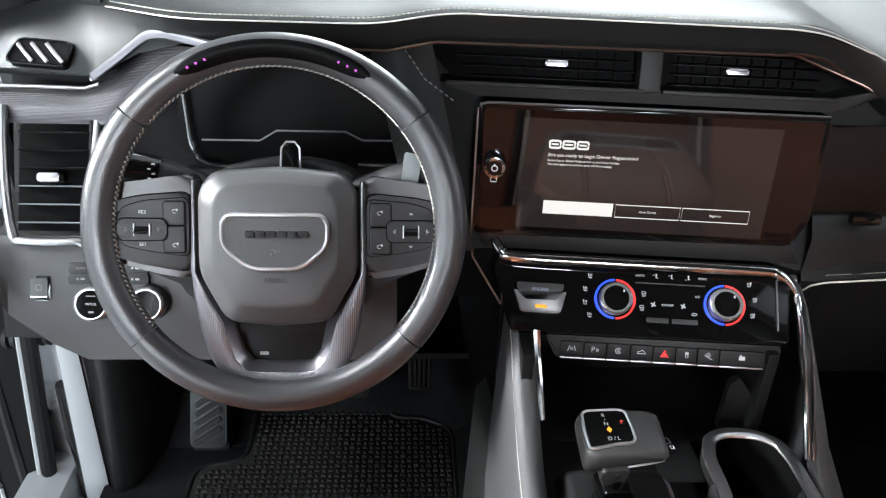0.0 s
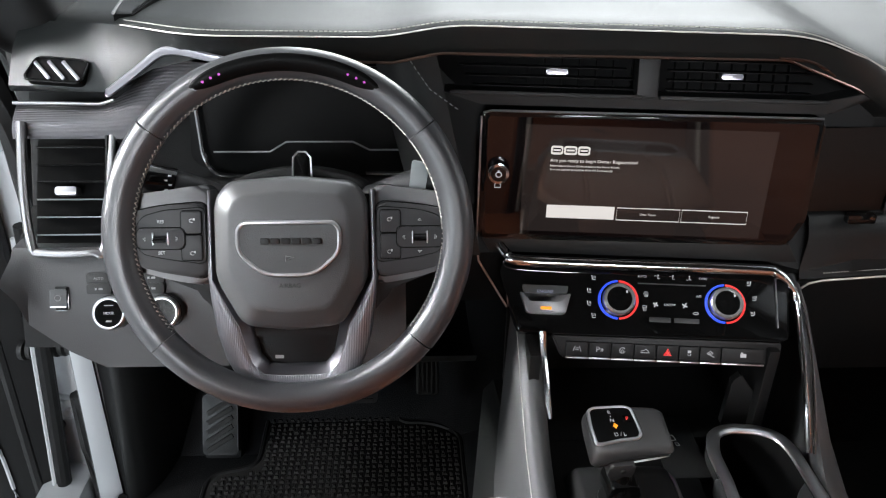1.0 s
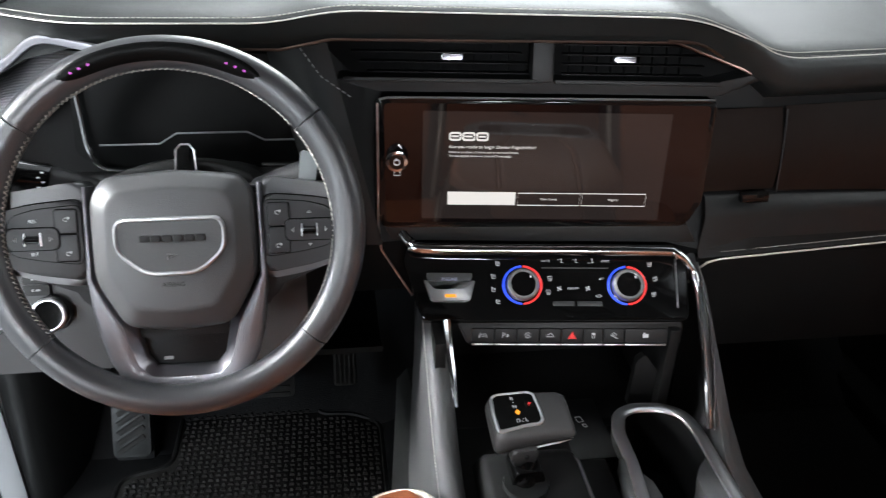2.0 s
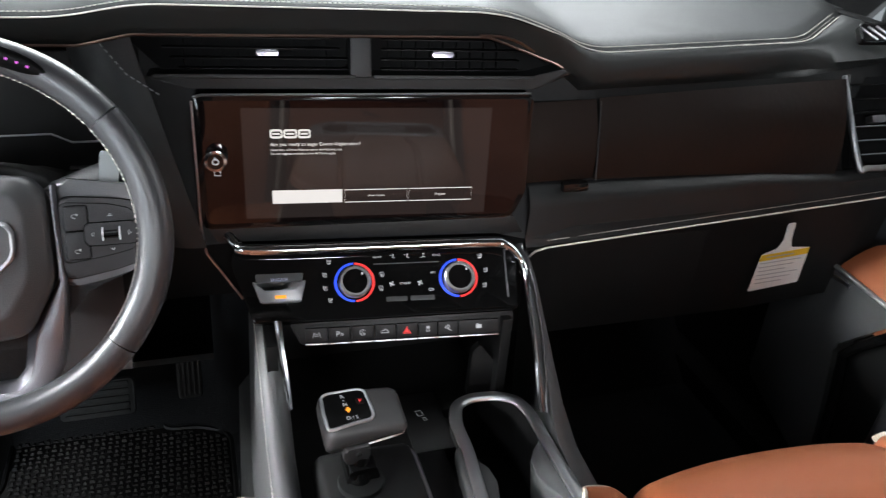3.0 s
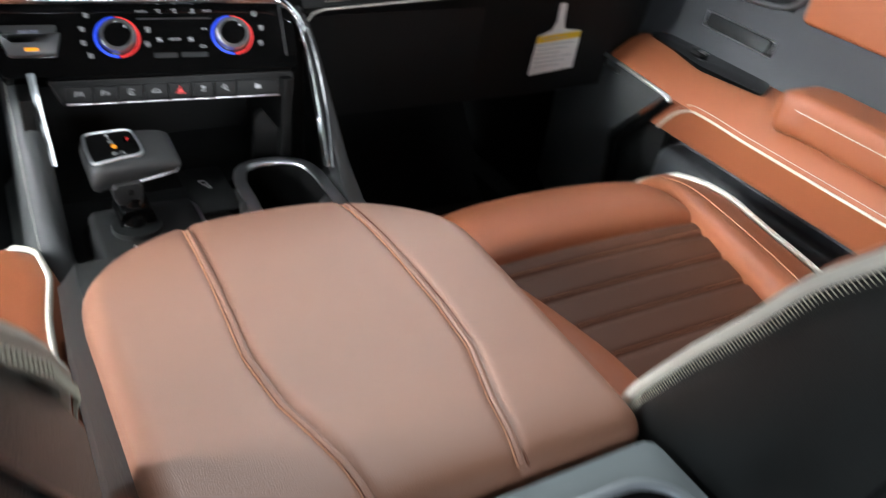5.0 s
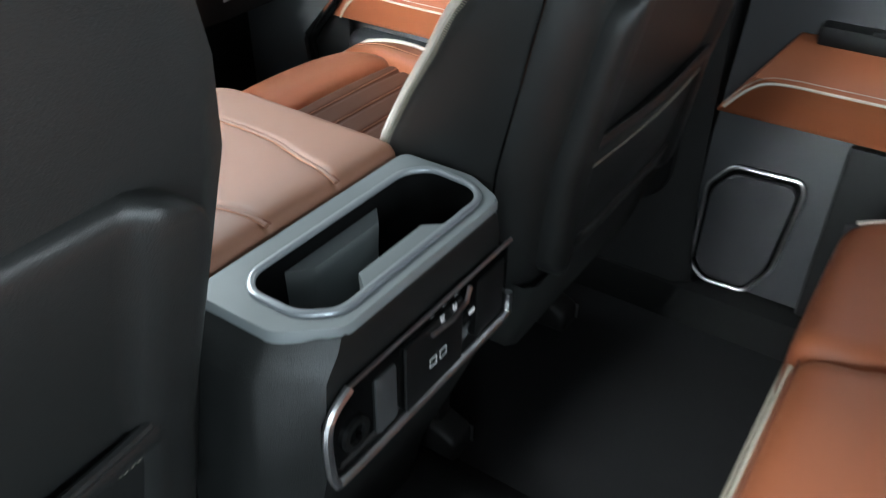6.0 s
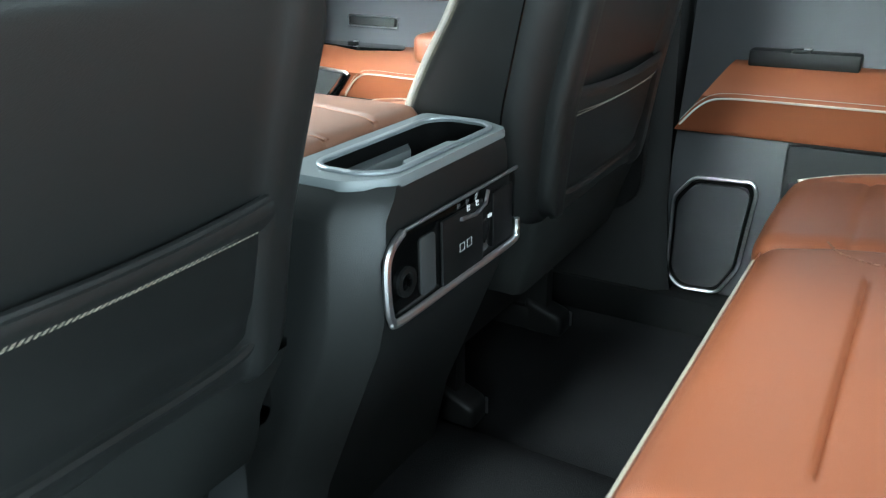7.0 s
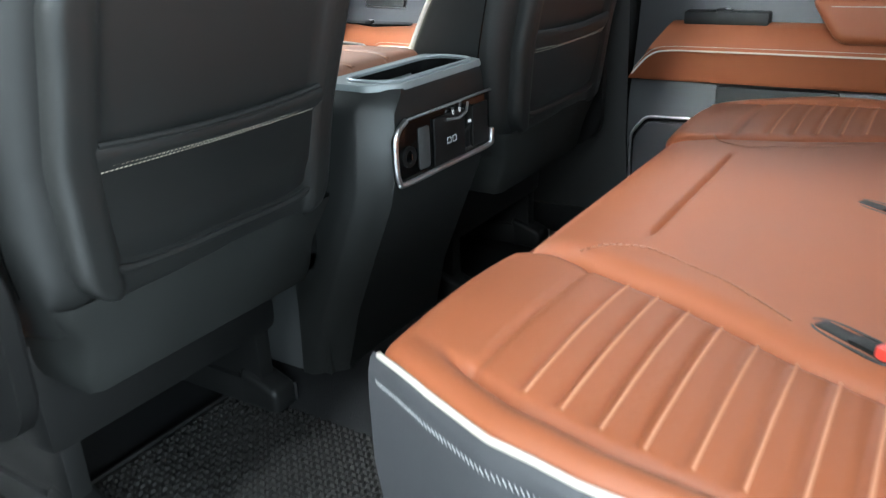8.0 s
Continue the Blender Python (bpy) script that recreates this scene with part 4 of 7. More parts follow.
part("start_lamp", B(-0.118, -0.0089, -0.0150, 0.013, 0.001, 0.0036, m=CLM), LIT_AMBER, start, "glowing amber lamp")
part("side_slot", B(0.160, -0.0005, 0.004, 0.0014, 0.003, 0.062, bev=0.0005, m=CLM), SATIN, climate)

# chrome bar over the panel, running down its right side
chrome_bar = thing("chrome_surround", "chrome bar framing the top and side of the centre stack", "trim", (0.1, 0.7, 0.62))
bar = spline([(-0.172, 0.752, 0.668), (-0.163, 0.742, 0.658), (-0.145, 0.731, 0.654), (0.0, 0.717, 0.653), (0.135, 0.704, 0.653), (0.160, 0.700, 0.650), (0.176, 0.692, 0.638), (0.183, 0.682, 0.622), (0.181, 0.635, 0.572), (0.178, 0.60, 0.535), (0.174, 0.562, 0.491)], 7)
part("upper_bar", T(bar, lambda u: 0.0056 if u < 0.5 else max(0.0034, 0.0056 - 0.02 * (u - 0.5)), 10, flat=1.25, up=(0, 0.6, 0.8)), CHROME, chrome_bar)
bar2 = spline([(0.190, 0.682, 0.622), (0.1915, 0.640, 0.578), (0.188, 0.60, 0.533), (0.181, 0.562, 0.489)], 6)
part("side_chrome", T(bar2, 0.0016, 8), CHROME, chrome_bar, "second thin chrome line")
part("upper_ledge", prism(bmesh.new(), [(-0.185, -0.112), (0.19, -0.112), (0.175, -0.088), (-0.195, -0.094)], 0.004, 0.03, STK, 0.002), BLACK_LEATHER, chrome_bar, "black ledge under the screen")

# ---- switch strip ----
strip = thing("switch_strip", "black toggle switch strip with white icons and a red hazard triangle", "switch panel", (0.03, 0.67, 0.55))
STM = pose(0.0, 0.672, 0.560, -18, 0, -5.7)
part("strip_body", prism(bmesh.new(), rounded([(-0.112, 0.014), (0.166, 0.016), (0.164, -0.012), (-0.098, -0.014)], 0.004), 0.0, 0.03, STM, 0.0025), BLACK, strip)
edges = [-0.094, -0.066, -0.039, -0.011, 0.016, 0.043, 0.068, 0.094, 0.146]
for i in range(8):
    a, b = edges[i] + 0.0006, edges[i + 1] - 0.0006
    sw = part("switch", prism(bmesh.new(), rounded(rect(a, -0.010, b, 0.008), 0.0015, 2), -0.004, 0.0, STM, 0.0012), BLACK, strip)
    part("switch_lip", B((a + b) / 2, -0.0045, -0.0115, b - a, 0.004, 0.0022, bev=0.0007, m=STM), SATIN, sw)
    cx = (a + b) / 2
    bm = bmesh.new()
    if i == 4:
        tube(bm, [(cx - 0.0045, -0.0046, -0.004), (cx + 0.0045, -0.0046, -0.004), (cx, -0.0046, 0.0042)], 0.0009, 5, True, STM)
        prism(bm, [(cx - 0.003, -0.003), (cx + 0.003, -0.003), (cx, 0.0025)], -0.0048, -0.004, STM)
        part("hazard_mark", bm, LIT_RED, sw, "glowing red warning triangle")
    else:
        y = -0.0046
        if i == 0:      # lane keeping
            for g in (-1, 1):
                tube(bm, [(cx + g * 0.0048, y, -0.0034), (cx + g * 0.0026, y, 0.0030)], 0.0005, 4, False, STM)
            tube(bm, [(cx - 0.0016, y, -0.0014), (cx - 0.0010, y, 0.0012), (cx + 0.0010, y, 0.0012), (cx + 0.0016, y, -0.0014)], 0.0005, 4, True, STM)
        elif i == 1:    # parking aid
            tube(bm, [(cx - 0.0036, y, -0.0030), (cx - 0.0036, y, 0.0030), (cx - 0.0012, y, 0.0028), (cx - 0.0006, y, 0.0012), (cx - 0.0012, y, 0.0), (cx - 0.0032, y, -0.0002)], 0.0005, 4, False, STM)
            for k in range(2):
                tube(bm, [(cx + 0.0012 + 0.0018 * k, y, -0.0024), (cx + 0.0022 + 0.0018 * k, y, -0.0006), (cx + 0.0012 + 0.0018 * k, y, 0.0012)], 0.0005, 4, False, STM)
        elif i == 2:    # stop and start
            tube(bm, [(cx + 0.0034 * math.cos(q), y, 0.0034 * math.sin(q)) for q in np.linspace(0.6, 5.9, 14)], 0.0005, 4, False, STM)
            tube(bm, [(cx - 0.0014, y, -0.0016), (cx, y, 0.0016), (cx + 0.0014, y, -0.0016)], 0.0005, 4, False, STM)
        elif i == 3:    # tailgate
            tube(bm, [(cx - 0.0052, y, -0.0018), (cx - 0.0048, y, 0.0004), (cx - 0.0016, y, 0.0010), (cx + 0.0004, y, 0.0028), (cx + 0.0026, y, 0.0010), (cx + 0.0050, y, -0.0018)], 0.0005, 4, True, STM)
        elif i == 5:    # traction
            block(bm, cx, y, 0.0018, 0.0040, 0.0006, 0.0030, 0, STM)
            for g in (-1, 1):
                tube(bm, [(cx + g * 0.0012, y, -0.0006), (cx + g * 0.0018, y, -0.0020), (cx + g * 0.0008, y, -0.0036)], 0.0005, 4, False, STM)
        elif i == 6:    # downhill
            tube(bm, [(cx - 0.0046, y, 0.0008), (cx + 0.0046, y, -0.0040)], 0.0005, 4, False, STM)
            tube(bm, [(cx - 0.0030, y, 0.0022), (cx - 0.0006, y, 0.0040), (cx + 0.0026, y, 0.0006), (cx + 0.0006, y, -0.0004)], 0.0006, 4, True, STM)
        else:           # camera view
            block(bm, cx, y, -0.0004, 0.0070, 0.0006, 0.0044, 0, STM)
            block(bm, cx - 0.0016, y, 0.0028, 0.0024, 0.0006, 0.0014, 0, STM)
        part("icon", bm, LIT_ICON, sw)

# ---- centre console ----
console = thing("centre_console", "wide centre console with a tan padded lid and grey rear cap", "console", (0, 0.25, FL))
# main tub
rws = []
for y, top, w, low in ((-0.004, 0.575, 0.150, 0.10), (0.30, 0.575, 0.152, 0.10), (0.335, 0.57, 0.150, 0.10), (0.345, 0.375, 0.150, 0.10), (0.60, 0.375, 0.155, 0.10), (0.70, 0.375, 0.16, 0.10), (0.86, 0.375, 0.17, 0.10)):
    rws.append([(-w - 0.01, y, low), (-w, y, top - 0.02), (-w + 0.015, y, top), (w - 0.015, y, top), (w, y, top - 0.02), (w + 0.01, y, low)])
part("tub", loft(bmesh.new(), rws), SEAT_LEATHER, console, "", 40)
# side cheeks with a sewn top rail
RAIL_L = ((0.74, 0.600, 0.150), (0.69, 0.564, 0.150), (0.635, 0.522, 0.150), (0.573, 0.490, 0.151), (0.52, 0.472, 0.151), (0.44, 0.462, 0.150), (0.36, 0.466, 0.150), (0.22, 0.495, 0.150), (0.05, 0.53, 0.150))
RAIL_R = ((0.74, 0.640, 0.202), (0.69, 0.612, 0.202), (0.64, 0.562, 0.200), (0.58, 0.500, 0.195), (0.53, 0.466, 0.190), (0.44, 0.456, 0.186), (0.36, 0.466, 0.180), (0.22, 0.495, 0.172), (0.05, 0.53, 0.160))
for s, rail in ((-1, RAIL_L), (1, RAIL_R)):
    rws = []
    for y, zt, x in rail:
        q, w = (1.0, 0.0) if s < 0 else (0.38, lerp(y, [0.46, 0.54, 0.60, 0.68], [0.028, 0.022, 0.010, 0.002]))
        rws.append([(s * (x - 0.03 * q), y, zt - 0.02), (s * (x - 0.026 * q), y, zt - 0.002), (s * (x - 0.014 * q), y, zt + 0.003), (s * (x - 0.002 + w), y, zt - 0.003 - 0.25 * w), (s * (x + 0.004 + w), y, zt - 0.02 - 0.25 * w), (s * (x + 0.014 + w), y, 0.30), (s * (x + 0.016 + w), y, 0.09)])
    part("side_rail", loft(bmesh.new(), rws, wrap=False), GREY, console, "charcoal padded side rail", 60)
    if s < 0:
        part("rail_stitching", dashes(bmesh.new(), [Vector((s * (x + 0.001), y, zt - 0.004)) for y, zt, x in rail], 0.0028, 0.0014, 0.0005, (0, 0, 0.002)), THREAD, console)
part("chrome_blade", T(spline([(-0.126, 0.672, 0.590), (-0.125, 0.655, 0.565), (-0.123, 0.63, 0.54), (-0.121, 0.605, 0.512)], 5), lambda u: 0.0055 - 0.0025 * u, 8, flat=1.2), CHROME, console, "chrome blade beside the storage cubby")
# cubby walls below the switch strip
part("cubby_back", B(0.0, 0.80, 0.50, 0.30, 0.01, 0.16, bev=0.002), BLACK, console)
part("cubby_side", B(-0.135, 0.73, 0.50, 0.014, 0.16, 0.14, bev=0.003), BLACK, console)
part("cubby_side", B(0.155, 0.73, 0.50, 0.014, 0.16, 0.14, bev=0.003), BLACK, console)
part("cubby_flap", prism(bmesh.new(), rounded([(0.115, 0.445), (0.165, 0.445), (0.165, 0.475), (0.128, 0.525), (0.118, 0.515)], 0.004), 0.665, 0.675, I4, 0.002), BLACK, console)
# gear deck
part("deck", B(-0.036, 0.497, 0.434, 0.190, 0.30, 0.016, bev=0.004), BLACK, console, "black tray floor beside the gear selector")
part("cubby_floor", B(0.01, 0.7245, 0.434, 0.288, 0.155, 0.016, bev=0.003), BLACK, console)
rws = []
for y in np.linspace(0.35, 0.580, 16):
    k = max(0.0, (y - 0.54) / 0.04)
    rws.append([(-0.104, y, 0.442), (-0.099, y, 0.480 - 0.03 * k * k), (-0.094, y, 0.485 - 0.03 * k * k), (-0.046, y, 0.487 - 0.03 * k * k), (0.003, y, 0.485 - 0.03 * k * k), (0.008, y, 0.480 - 0.03 * k * k), (0.013, y, 0.442)])
part("gear_plate", loft(bmesh.new(), rws), BLACK, console, "black raised gear selector plate", 50)
part("plate_edge", T([(0.0085, 0.35, 0.481), (0.0085, 0.45, 0.481), (0.0085, 0.535, 0.481), (0.004, 0.555, 0.476)], 0.0024, 8), SATIN, console, "bright edge of the gear plate")
part("switch_recess", B(-0.046, 0.430, 0.4855, 0.066, 0.050, 0.006, bev=0.002), BLACK, console)
part("socket_plate", B(0.048, 0.63, 0.438, 0.055, 0.11, 0.012, bev=0.004, m=pose(0, 0, 0)), BLACK, console)
bm = bmesh.new()
tube(bm, [(0.040, 0.648, 0.4452), (0.047, 0.648, 0.4452), (0.049, 0.639, 0.4452), (0.042, 0.638, 0.4452)], 0.0006, 4, True)
tube(bm, [(0.046, 0.634, 0.4452), (0.050, 0.634, 0.4452), (0.051, 0.629, 0.4452), (0.047, 0.629, 0.4452)], 0.0006, 4, True)
part("socket_mark", bm, WHITE_MARK, console)
# tow and drive rockers beside the lid
for x, y in ((-0.062, 0.436), (-0.026, 0.438)):
    r = part("rocker_switch", B(x, y, 0.490, 0.026, 0.026, 0.012, bev=0.003), BLACK, console)
    part("rocker_edge", B(x - 0.010, y + 0.002, 0.498, 0.003, 0.018, 0.010, bev=0.0014), SILVER, r)
    part("rocker_mark", B(x + 0.003, y - 0.004, 0.4965, 0.006, 0.003, 0.001), WHITE_MARK, r)
# front cup holder
ring = rounded([(0.073, 0.540), (0.0735, 0.588), (0.084, 0.618), (0.106, 0.628), (0.140, 0.625), (0.163, 0.612), (0.170, 0.585), (0.170, 0.50), (0.173, 0.34), (0.054, 0.34), (0.062, 0.445)], 0.012, 5)
cup = part("cup_holder", T([(x, y, 0.472) for x, y in ring], 0.0080, 12, True, flat=0.5), POLISHED, console, "chrome-rimmed double cup holder")
part("rim_bead", T([(0.118 + (x - 0.118) * 0.93, 0.49 + (y - 0.49) * 0.965, 0.4728) for x, y in ring], 0.0013, 6, True), SATIN, cup)
well = [(0.118 + (x - 0.118) * 0.90, 0.49 + (y - 0.49) * 0.955) for x, y in ring]
rws = [[(0.118 + (x - 0.118) * k, 0.49 + (y - 0.49) * k, z) for x, y in well] for k, z in ((1.0, 0.472), (0.985, 0.455), (0.95, 0.41), (0.90, 0.385))]
bm = loft(bmesh.new(), rws, caps=False)
bm.faces.new([bm.verts.new(p) for p in rws[-1]])
part("cup_well", bm, VOID, cup)
for g, x0 in ((1, 0.0685), (-1, 0.1640)):
    rws = []
    for z, w in ((0.392, 0.55), (0.440, 0.85), (0.462, 1.0), (0.466, 0.96), (0.467, 0.85)):
        rws.append([(x0 + g * d * w, y, z) for y, d in ((0.540, 0.0), (0.528, 0.012), (0.512, 0.022), (0.490, 0.025), (0.470, 0.020), (0.452, 0.010), (0.43, 0.004), (0.43, -0.003), (0.540, -0.003))])
    part("cup_grip", loft(bmesh.new(), rws), GREY, cup, "grey pinched waist of the cup holder", 50)
part("grip_pad", cushion(0.012, 0.016, 0.010, 0.007, (4, 4, 2), lambda x, y, z: Vector((0.152 + x, 0.437 + y, 0.452 + z))), CAP_GREY, cup)
part("holder_rail", cushion(0.0065, 0.095, 0.012, 0.005, (2, 12, 2), lambda x, y, z: Vector((0.054 + x + 0.012 * max(0.0, y / 0.095) , 0.450 + y, 0.462 + z))), GREY, cup, "grey raised rail beside the cup holder", 60)
rw = []
for k, z in ((1.10, 0.452), (1.06, 0.463), (1.03, 0.469)):
    rw.append([(0.118 + (x - 0.118) * k, 0.49 + (y - 0.49) * (1 + (k - 1) * 0.6), z) for x, y in ring])
part("cup_surround", loft(bmesh.new(), rw, caps=False), BLACK, cup)

# padded lid, wide at the front corners, sewn along two lines
SEAMS = (([0.0, 0.023, 0.045, 0.071, 0.103, 0.149, 0.207, 0.34], [-0.028, -0.029, -0.032, -0.039, -0.049, -0.055, -0.053, -0.049]), ([0.0, 0.028, 0.057, 0.105, 0.154, 0.228, 0.34], [0.064, 0.071, 0.076, 0.089, 0.092, 0.091, 0.089]))


def lid_fn(x, y, z):
    u = (y + 0.1725) / 0.345
    w = 1.0 - 0.30 * max(0.0, (u - 0.72) / 0.28) ** 2.2
    front = 0.030 * (abs(x) / 0.156) ** 3 * max(0.0, (u - 0.6) / 0.4)
    zz = z + 0.574 - 0.016 * max(0.0, (u - 0.6) / 0.4) ** 2 + 0.004 * (1 - (x / 0.156) ** 2)
    taper = 1.0 - 0.05 * (1 - u)
    px, py = 0.0155 + x * 1.02 * w * taper, 0.1745 + y - front * (1 if u > 0.5 else 0)
    if z > 0.015:
        for ys, xs0 in SEAMS:
            zz -= 0.004 * math.exp(-((px - lerp(py, ys, xs0)) / 0.004) ** 2)
    edge = -0.004 * max(0.0, (0.10 - u) / 0.10) ** 2 if z > 0 else 0
    return Vector((px, py, zz + edge))


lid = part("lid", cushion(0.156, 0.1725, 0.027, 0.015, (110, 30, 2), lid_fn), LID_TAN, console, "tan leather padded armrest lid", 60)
for ys, xs0 in SEAMS:
    line = []
    for yy in np.linspace(0.004, 0.332, 60):
        u = (yy - 0.002) / 0.345
        zz = 0.6010 + 0.004 - 0.016 * max(0.0, (u - 0.6) / 0.4) ** 2 - 0.004 * max(0.0, (0.10 - u) / 0.10) ** 2
        if yy > 0.322:
            zz -= (yy - 0.322) * 1.2
        line.append(Vector((lerp(yy, ys, xs0), yy, zz - 0.0038)))
    part("lid_seam", T([p + Vector((0.0042, 0, 0.0004)) for p in line], 0.0009, 6), DARK_THREAD, lid, "brown sewn seam")
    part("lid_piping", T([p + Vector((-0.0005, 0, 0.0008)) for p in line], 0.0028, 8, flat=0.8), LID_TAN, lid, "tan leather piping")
    part("lid_stitching", dashes(bmesh.new(), [p + Vector((-0.0040, 0, 0.0022)) for p in line], 0.0030, 0.0010, 0.0006), TAN_THREAD, lid)

part("lid_edge_stitching", dashes(bmesh.new(), [lid_fn(-0.146, y, 0.0245) + Vector((0, 0, 0.0008)) for y in np.linspace(-0.165, 0.10, 40)], 0.0030, 0.0010, 0.0006), THREAD, lid)
# rear cap with the second pair of cup holders
cap_out = [(-0.128, -0.004), (0.164, -0.004), (0.164, -0.090), (0.140, -0.136), (-0.092, -0.136), (-0.128, -0.095)]
cap_o = rounded(cap_out, 0.010, 4)
hole = rounded([(-0.100, -0.046), (-0.082, -0.029), (0.128, -0.029), (0.150, -0.048), (0.145, -0.102), (0.126, -0.121), (-0.078, -0.121), (-0.100, -0.094)], 0.012, 4)


def ringplate(bm, outer, inner, z0, z1):
    """A flat plate with one opening through it."""
    n = 120

    def sample(poly):
        P = [Vector(p) for p in poly]
        c = Vector((0.02, -0.066))
        res = []
        for k in range(n):
            a = 2 * math.pi * k / n
            d = Vector((math.cos(a), math.sin(a) * 0.5))
            best = None
            for i in range(len(P)):
                p, q = P[i] - c, P[(i + 1) % len(P)] - c
                e = q - p
                den = d.x * e.y - d.y * e.x
                if abs(den) < 1e-12:
                    continue
                t = (p.x * e.y - p.y * e.x) / den
                s = (p.x * d.y - p.y * d.x) / den
                if t > 0 and -1e-6 <= s <= 1 + 1e-6:
                    best = t if best is None else max(best, t)
            res.append(c + d * (best or 0.01))
        return res

    O, H = sample(outer), sample(inner)
    rows = [[(o.x, o.y, z1 - 0.010), (o.x, o.y, z1 - 0.005), (o.x * 0.985 + 0.0003, o.y * 0.985 - 0.001, z1), (h.x, h.y, z1 - 0.001), (h.x, h.y, z1 - 0.02)] for o, h in zip(O, H)]
    loft(bm, rows + rows[:1], caps=False, wrap=False)
    return H


bm = bmesh.new()
H = ringplate(bm, cap_o, hole, 0.55, 0.592)
cap = part("rear_cap", bm, CAP_GREY, console, "satin grey rear console cap", 40)
part("cup_rim", T([(p.x, p.y, 0.5925) for p in H], 0.0038, 10, True, flat=0.8), RIM_GREY, cap, "bright metal rim")
# near-black lining, the deep well's shade put into its colour
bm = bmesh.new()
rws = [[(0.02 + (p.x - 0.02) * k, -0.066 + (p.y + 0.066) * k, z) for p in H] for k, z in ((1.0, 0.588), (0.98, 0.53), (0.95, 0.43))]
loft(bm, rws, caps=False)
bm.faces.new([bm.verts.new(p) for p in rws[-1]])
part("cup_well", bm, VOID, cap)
for y0, y1, top in ((-0.029, -0.047, 0.572), (-0.121, -0.096, 0.588)):
    rw = []
    for z, k in ((0.44, 0.55), (0.52, 0.8), (top - 0.004, 1.0), (top, 0.97)):
        ye = y0 + (y1 - y0) * k
        rw.append([(-0.046, y0, z), (-0.026, ye, z), (0.064, ye, z), (0.084, y0, z)])
    part("cup_grip", loft(bmesh.new(), rw), CAP_GREY, cap)

# rear face
rws = []
for z, y, w0, w1 in ((0.585, -0.1345, -0.1265, 0.1625), (0.575, -0.1368, -0.134, 0.167), (0.555, -0.137, -0.150, 0.172), (0.45, -0.136, -0.160, 0.172), (0.415, -0.128, -0.16, 0.17), (0.33, -0.095, -0.165, 0.165), (0.22, -0.050, -0.165, 0.165), (0.10, -0.02, -0.17, 0.17)):
    rws.append([(w0, 0.05, z), (w0, y + 0.050, z), (w0 + 0.003, y + 0.043, z), (w0 + 0.026, y + 0.006, z), (w0 + 0.033, y, z), (w1 - 0.033, y, z), (w1 - 0.026, y + 0.006, z), (w1 - 0.003, y + 0.043, z), (w1, y + 0.050, z), (w1, 0.05, z)])
part("rear_shell", loft(bmesh.new(), rws, caps=False), SEAT_LEATHER, console, "dark grained rear console shell", 32)
RP = pose(0.0135, -0.139, 0.493, 0)
panel = part("port_panel", prism(bmesh.new(), rounded([(-0.138, 0.026), (-0.112, 0.045), (0.138, 0.045), (0.138, -0.043), (-0.122, -0.043), (-0.138, -0.020)], 0.008), -0.002, 0.02, RP, 0.002), GLOSS, console, "gloss black port panel")
part("panel_frame", T(spline([(-0.112, -0.004, 0.047), (-0.132, -0.004, 0.036), (-0.141, -0.004, 0.018), (-0.141, -0.004, -0.020), (-0.136, -0.004, -0.040), (-0.120, -0.004, -0.047), (0.0, -0.004, -0.047), (0.128, -0.004, -0.047), (0.141, -0.004, -0.036), (0.142, -0.004, -0.020)], 6), lambda u: 0.0045, 8, m=RP, up=(0, 1, 0)), SILVER, panel, "chrome frame")
part("top_line", T([(-0.112, -0.003, 0.047), (0.141, -0.003, 0.047)], 0.0022, 6, m=RP), SATIN, panel)
door = part("outlet_cover", prism(bmesh.new(), rounded(rect(-0.080, -0.036, -0.052, 0.028), 0.004), -0.004, 0.0, RP, 0.002), GREY, panel, "grey outlet cover")
part("outlet", disc(bmesh.new(), 0.016, -0.006, 0.0, RP @ pose(-0.108, 0, -0.008), 24, inner=0.010), BLACK, panel)
part("outlet_pin", B(-0.108, -0.007, -0.008, 0.003, 0.004, 0.008, m=RP), CHROME, panel)
part("port_block", B(0.005, -0.004, -0.004, 0.09, 0.004, 0.076, bev=0.002, m=RP), BLACK, panel)
for x in (-0.006, 0.010):
    bm = bmesh.new()
    tube(bm, [(x, -0.0072, -0.012), (x + 0.010, -0.0072, -0.012), (x + 0.010, -0.0072, -0.003), (x, -0.0072, -0.003)], 0.0008, 4, True, RP)
    part("usb_port", bm, WHITE_MARK, panel)
part("heat_bar", T([(-0.004, -0.008, 0.026), (0.03, -0.008, 0.022), (0.052, -0.008, 0.028), (0.058, -0.008, 0.042)], 0.0024, 6, m=RP), SATIN, panel)
for x in (0.012, 0.032):
    bm = bmesh.new()
    seat_icon(bm, x, 0.034, 0.008, RP @ pose(0, -0.007, 0))
    part("icon", bm, LIT_ICON, panel)
part("heat_mark", B(0.062, -0.008, 0.010, 0.009, 0.001, 0.004, m=RP), LIT_ICON, panel)
part("right_cover", B(0.105, -0.002, -0.004, 0.05, 0.004, 0.07, bev=0.003, m=RP), BLACK, panel)

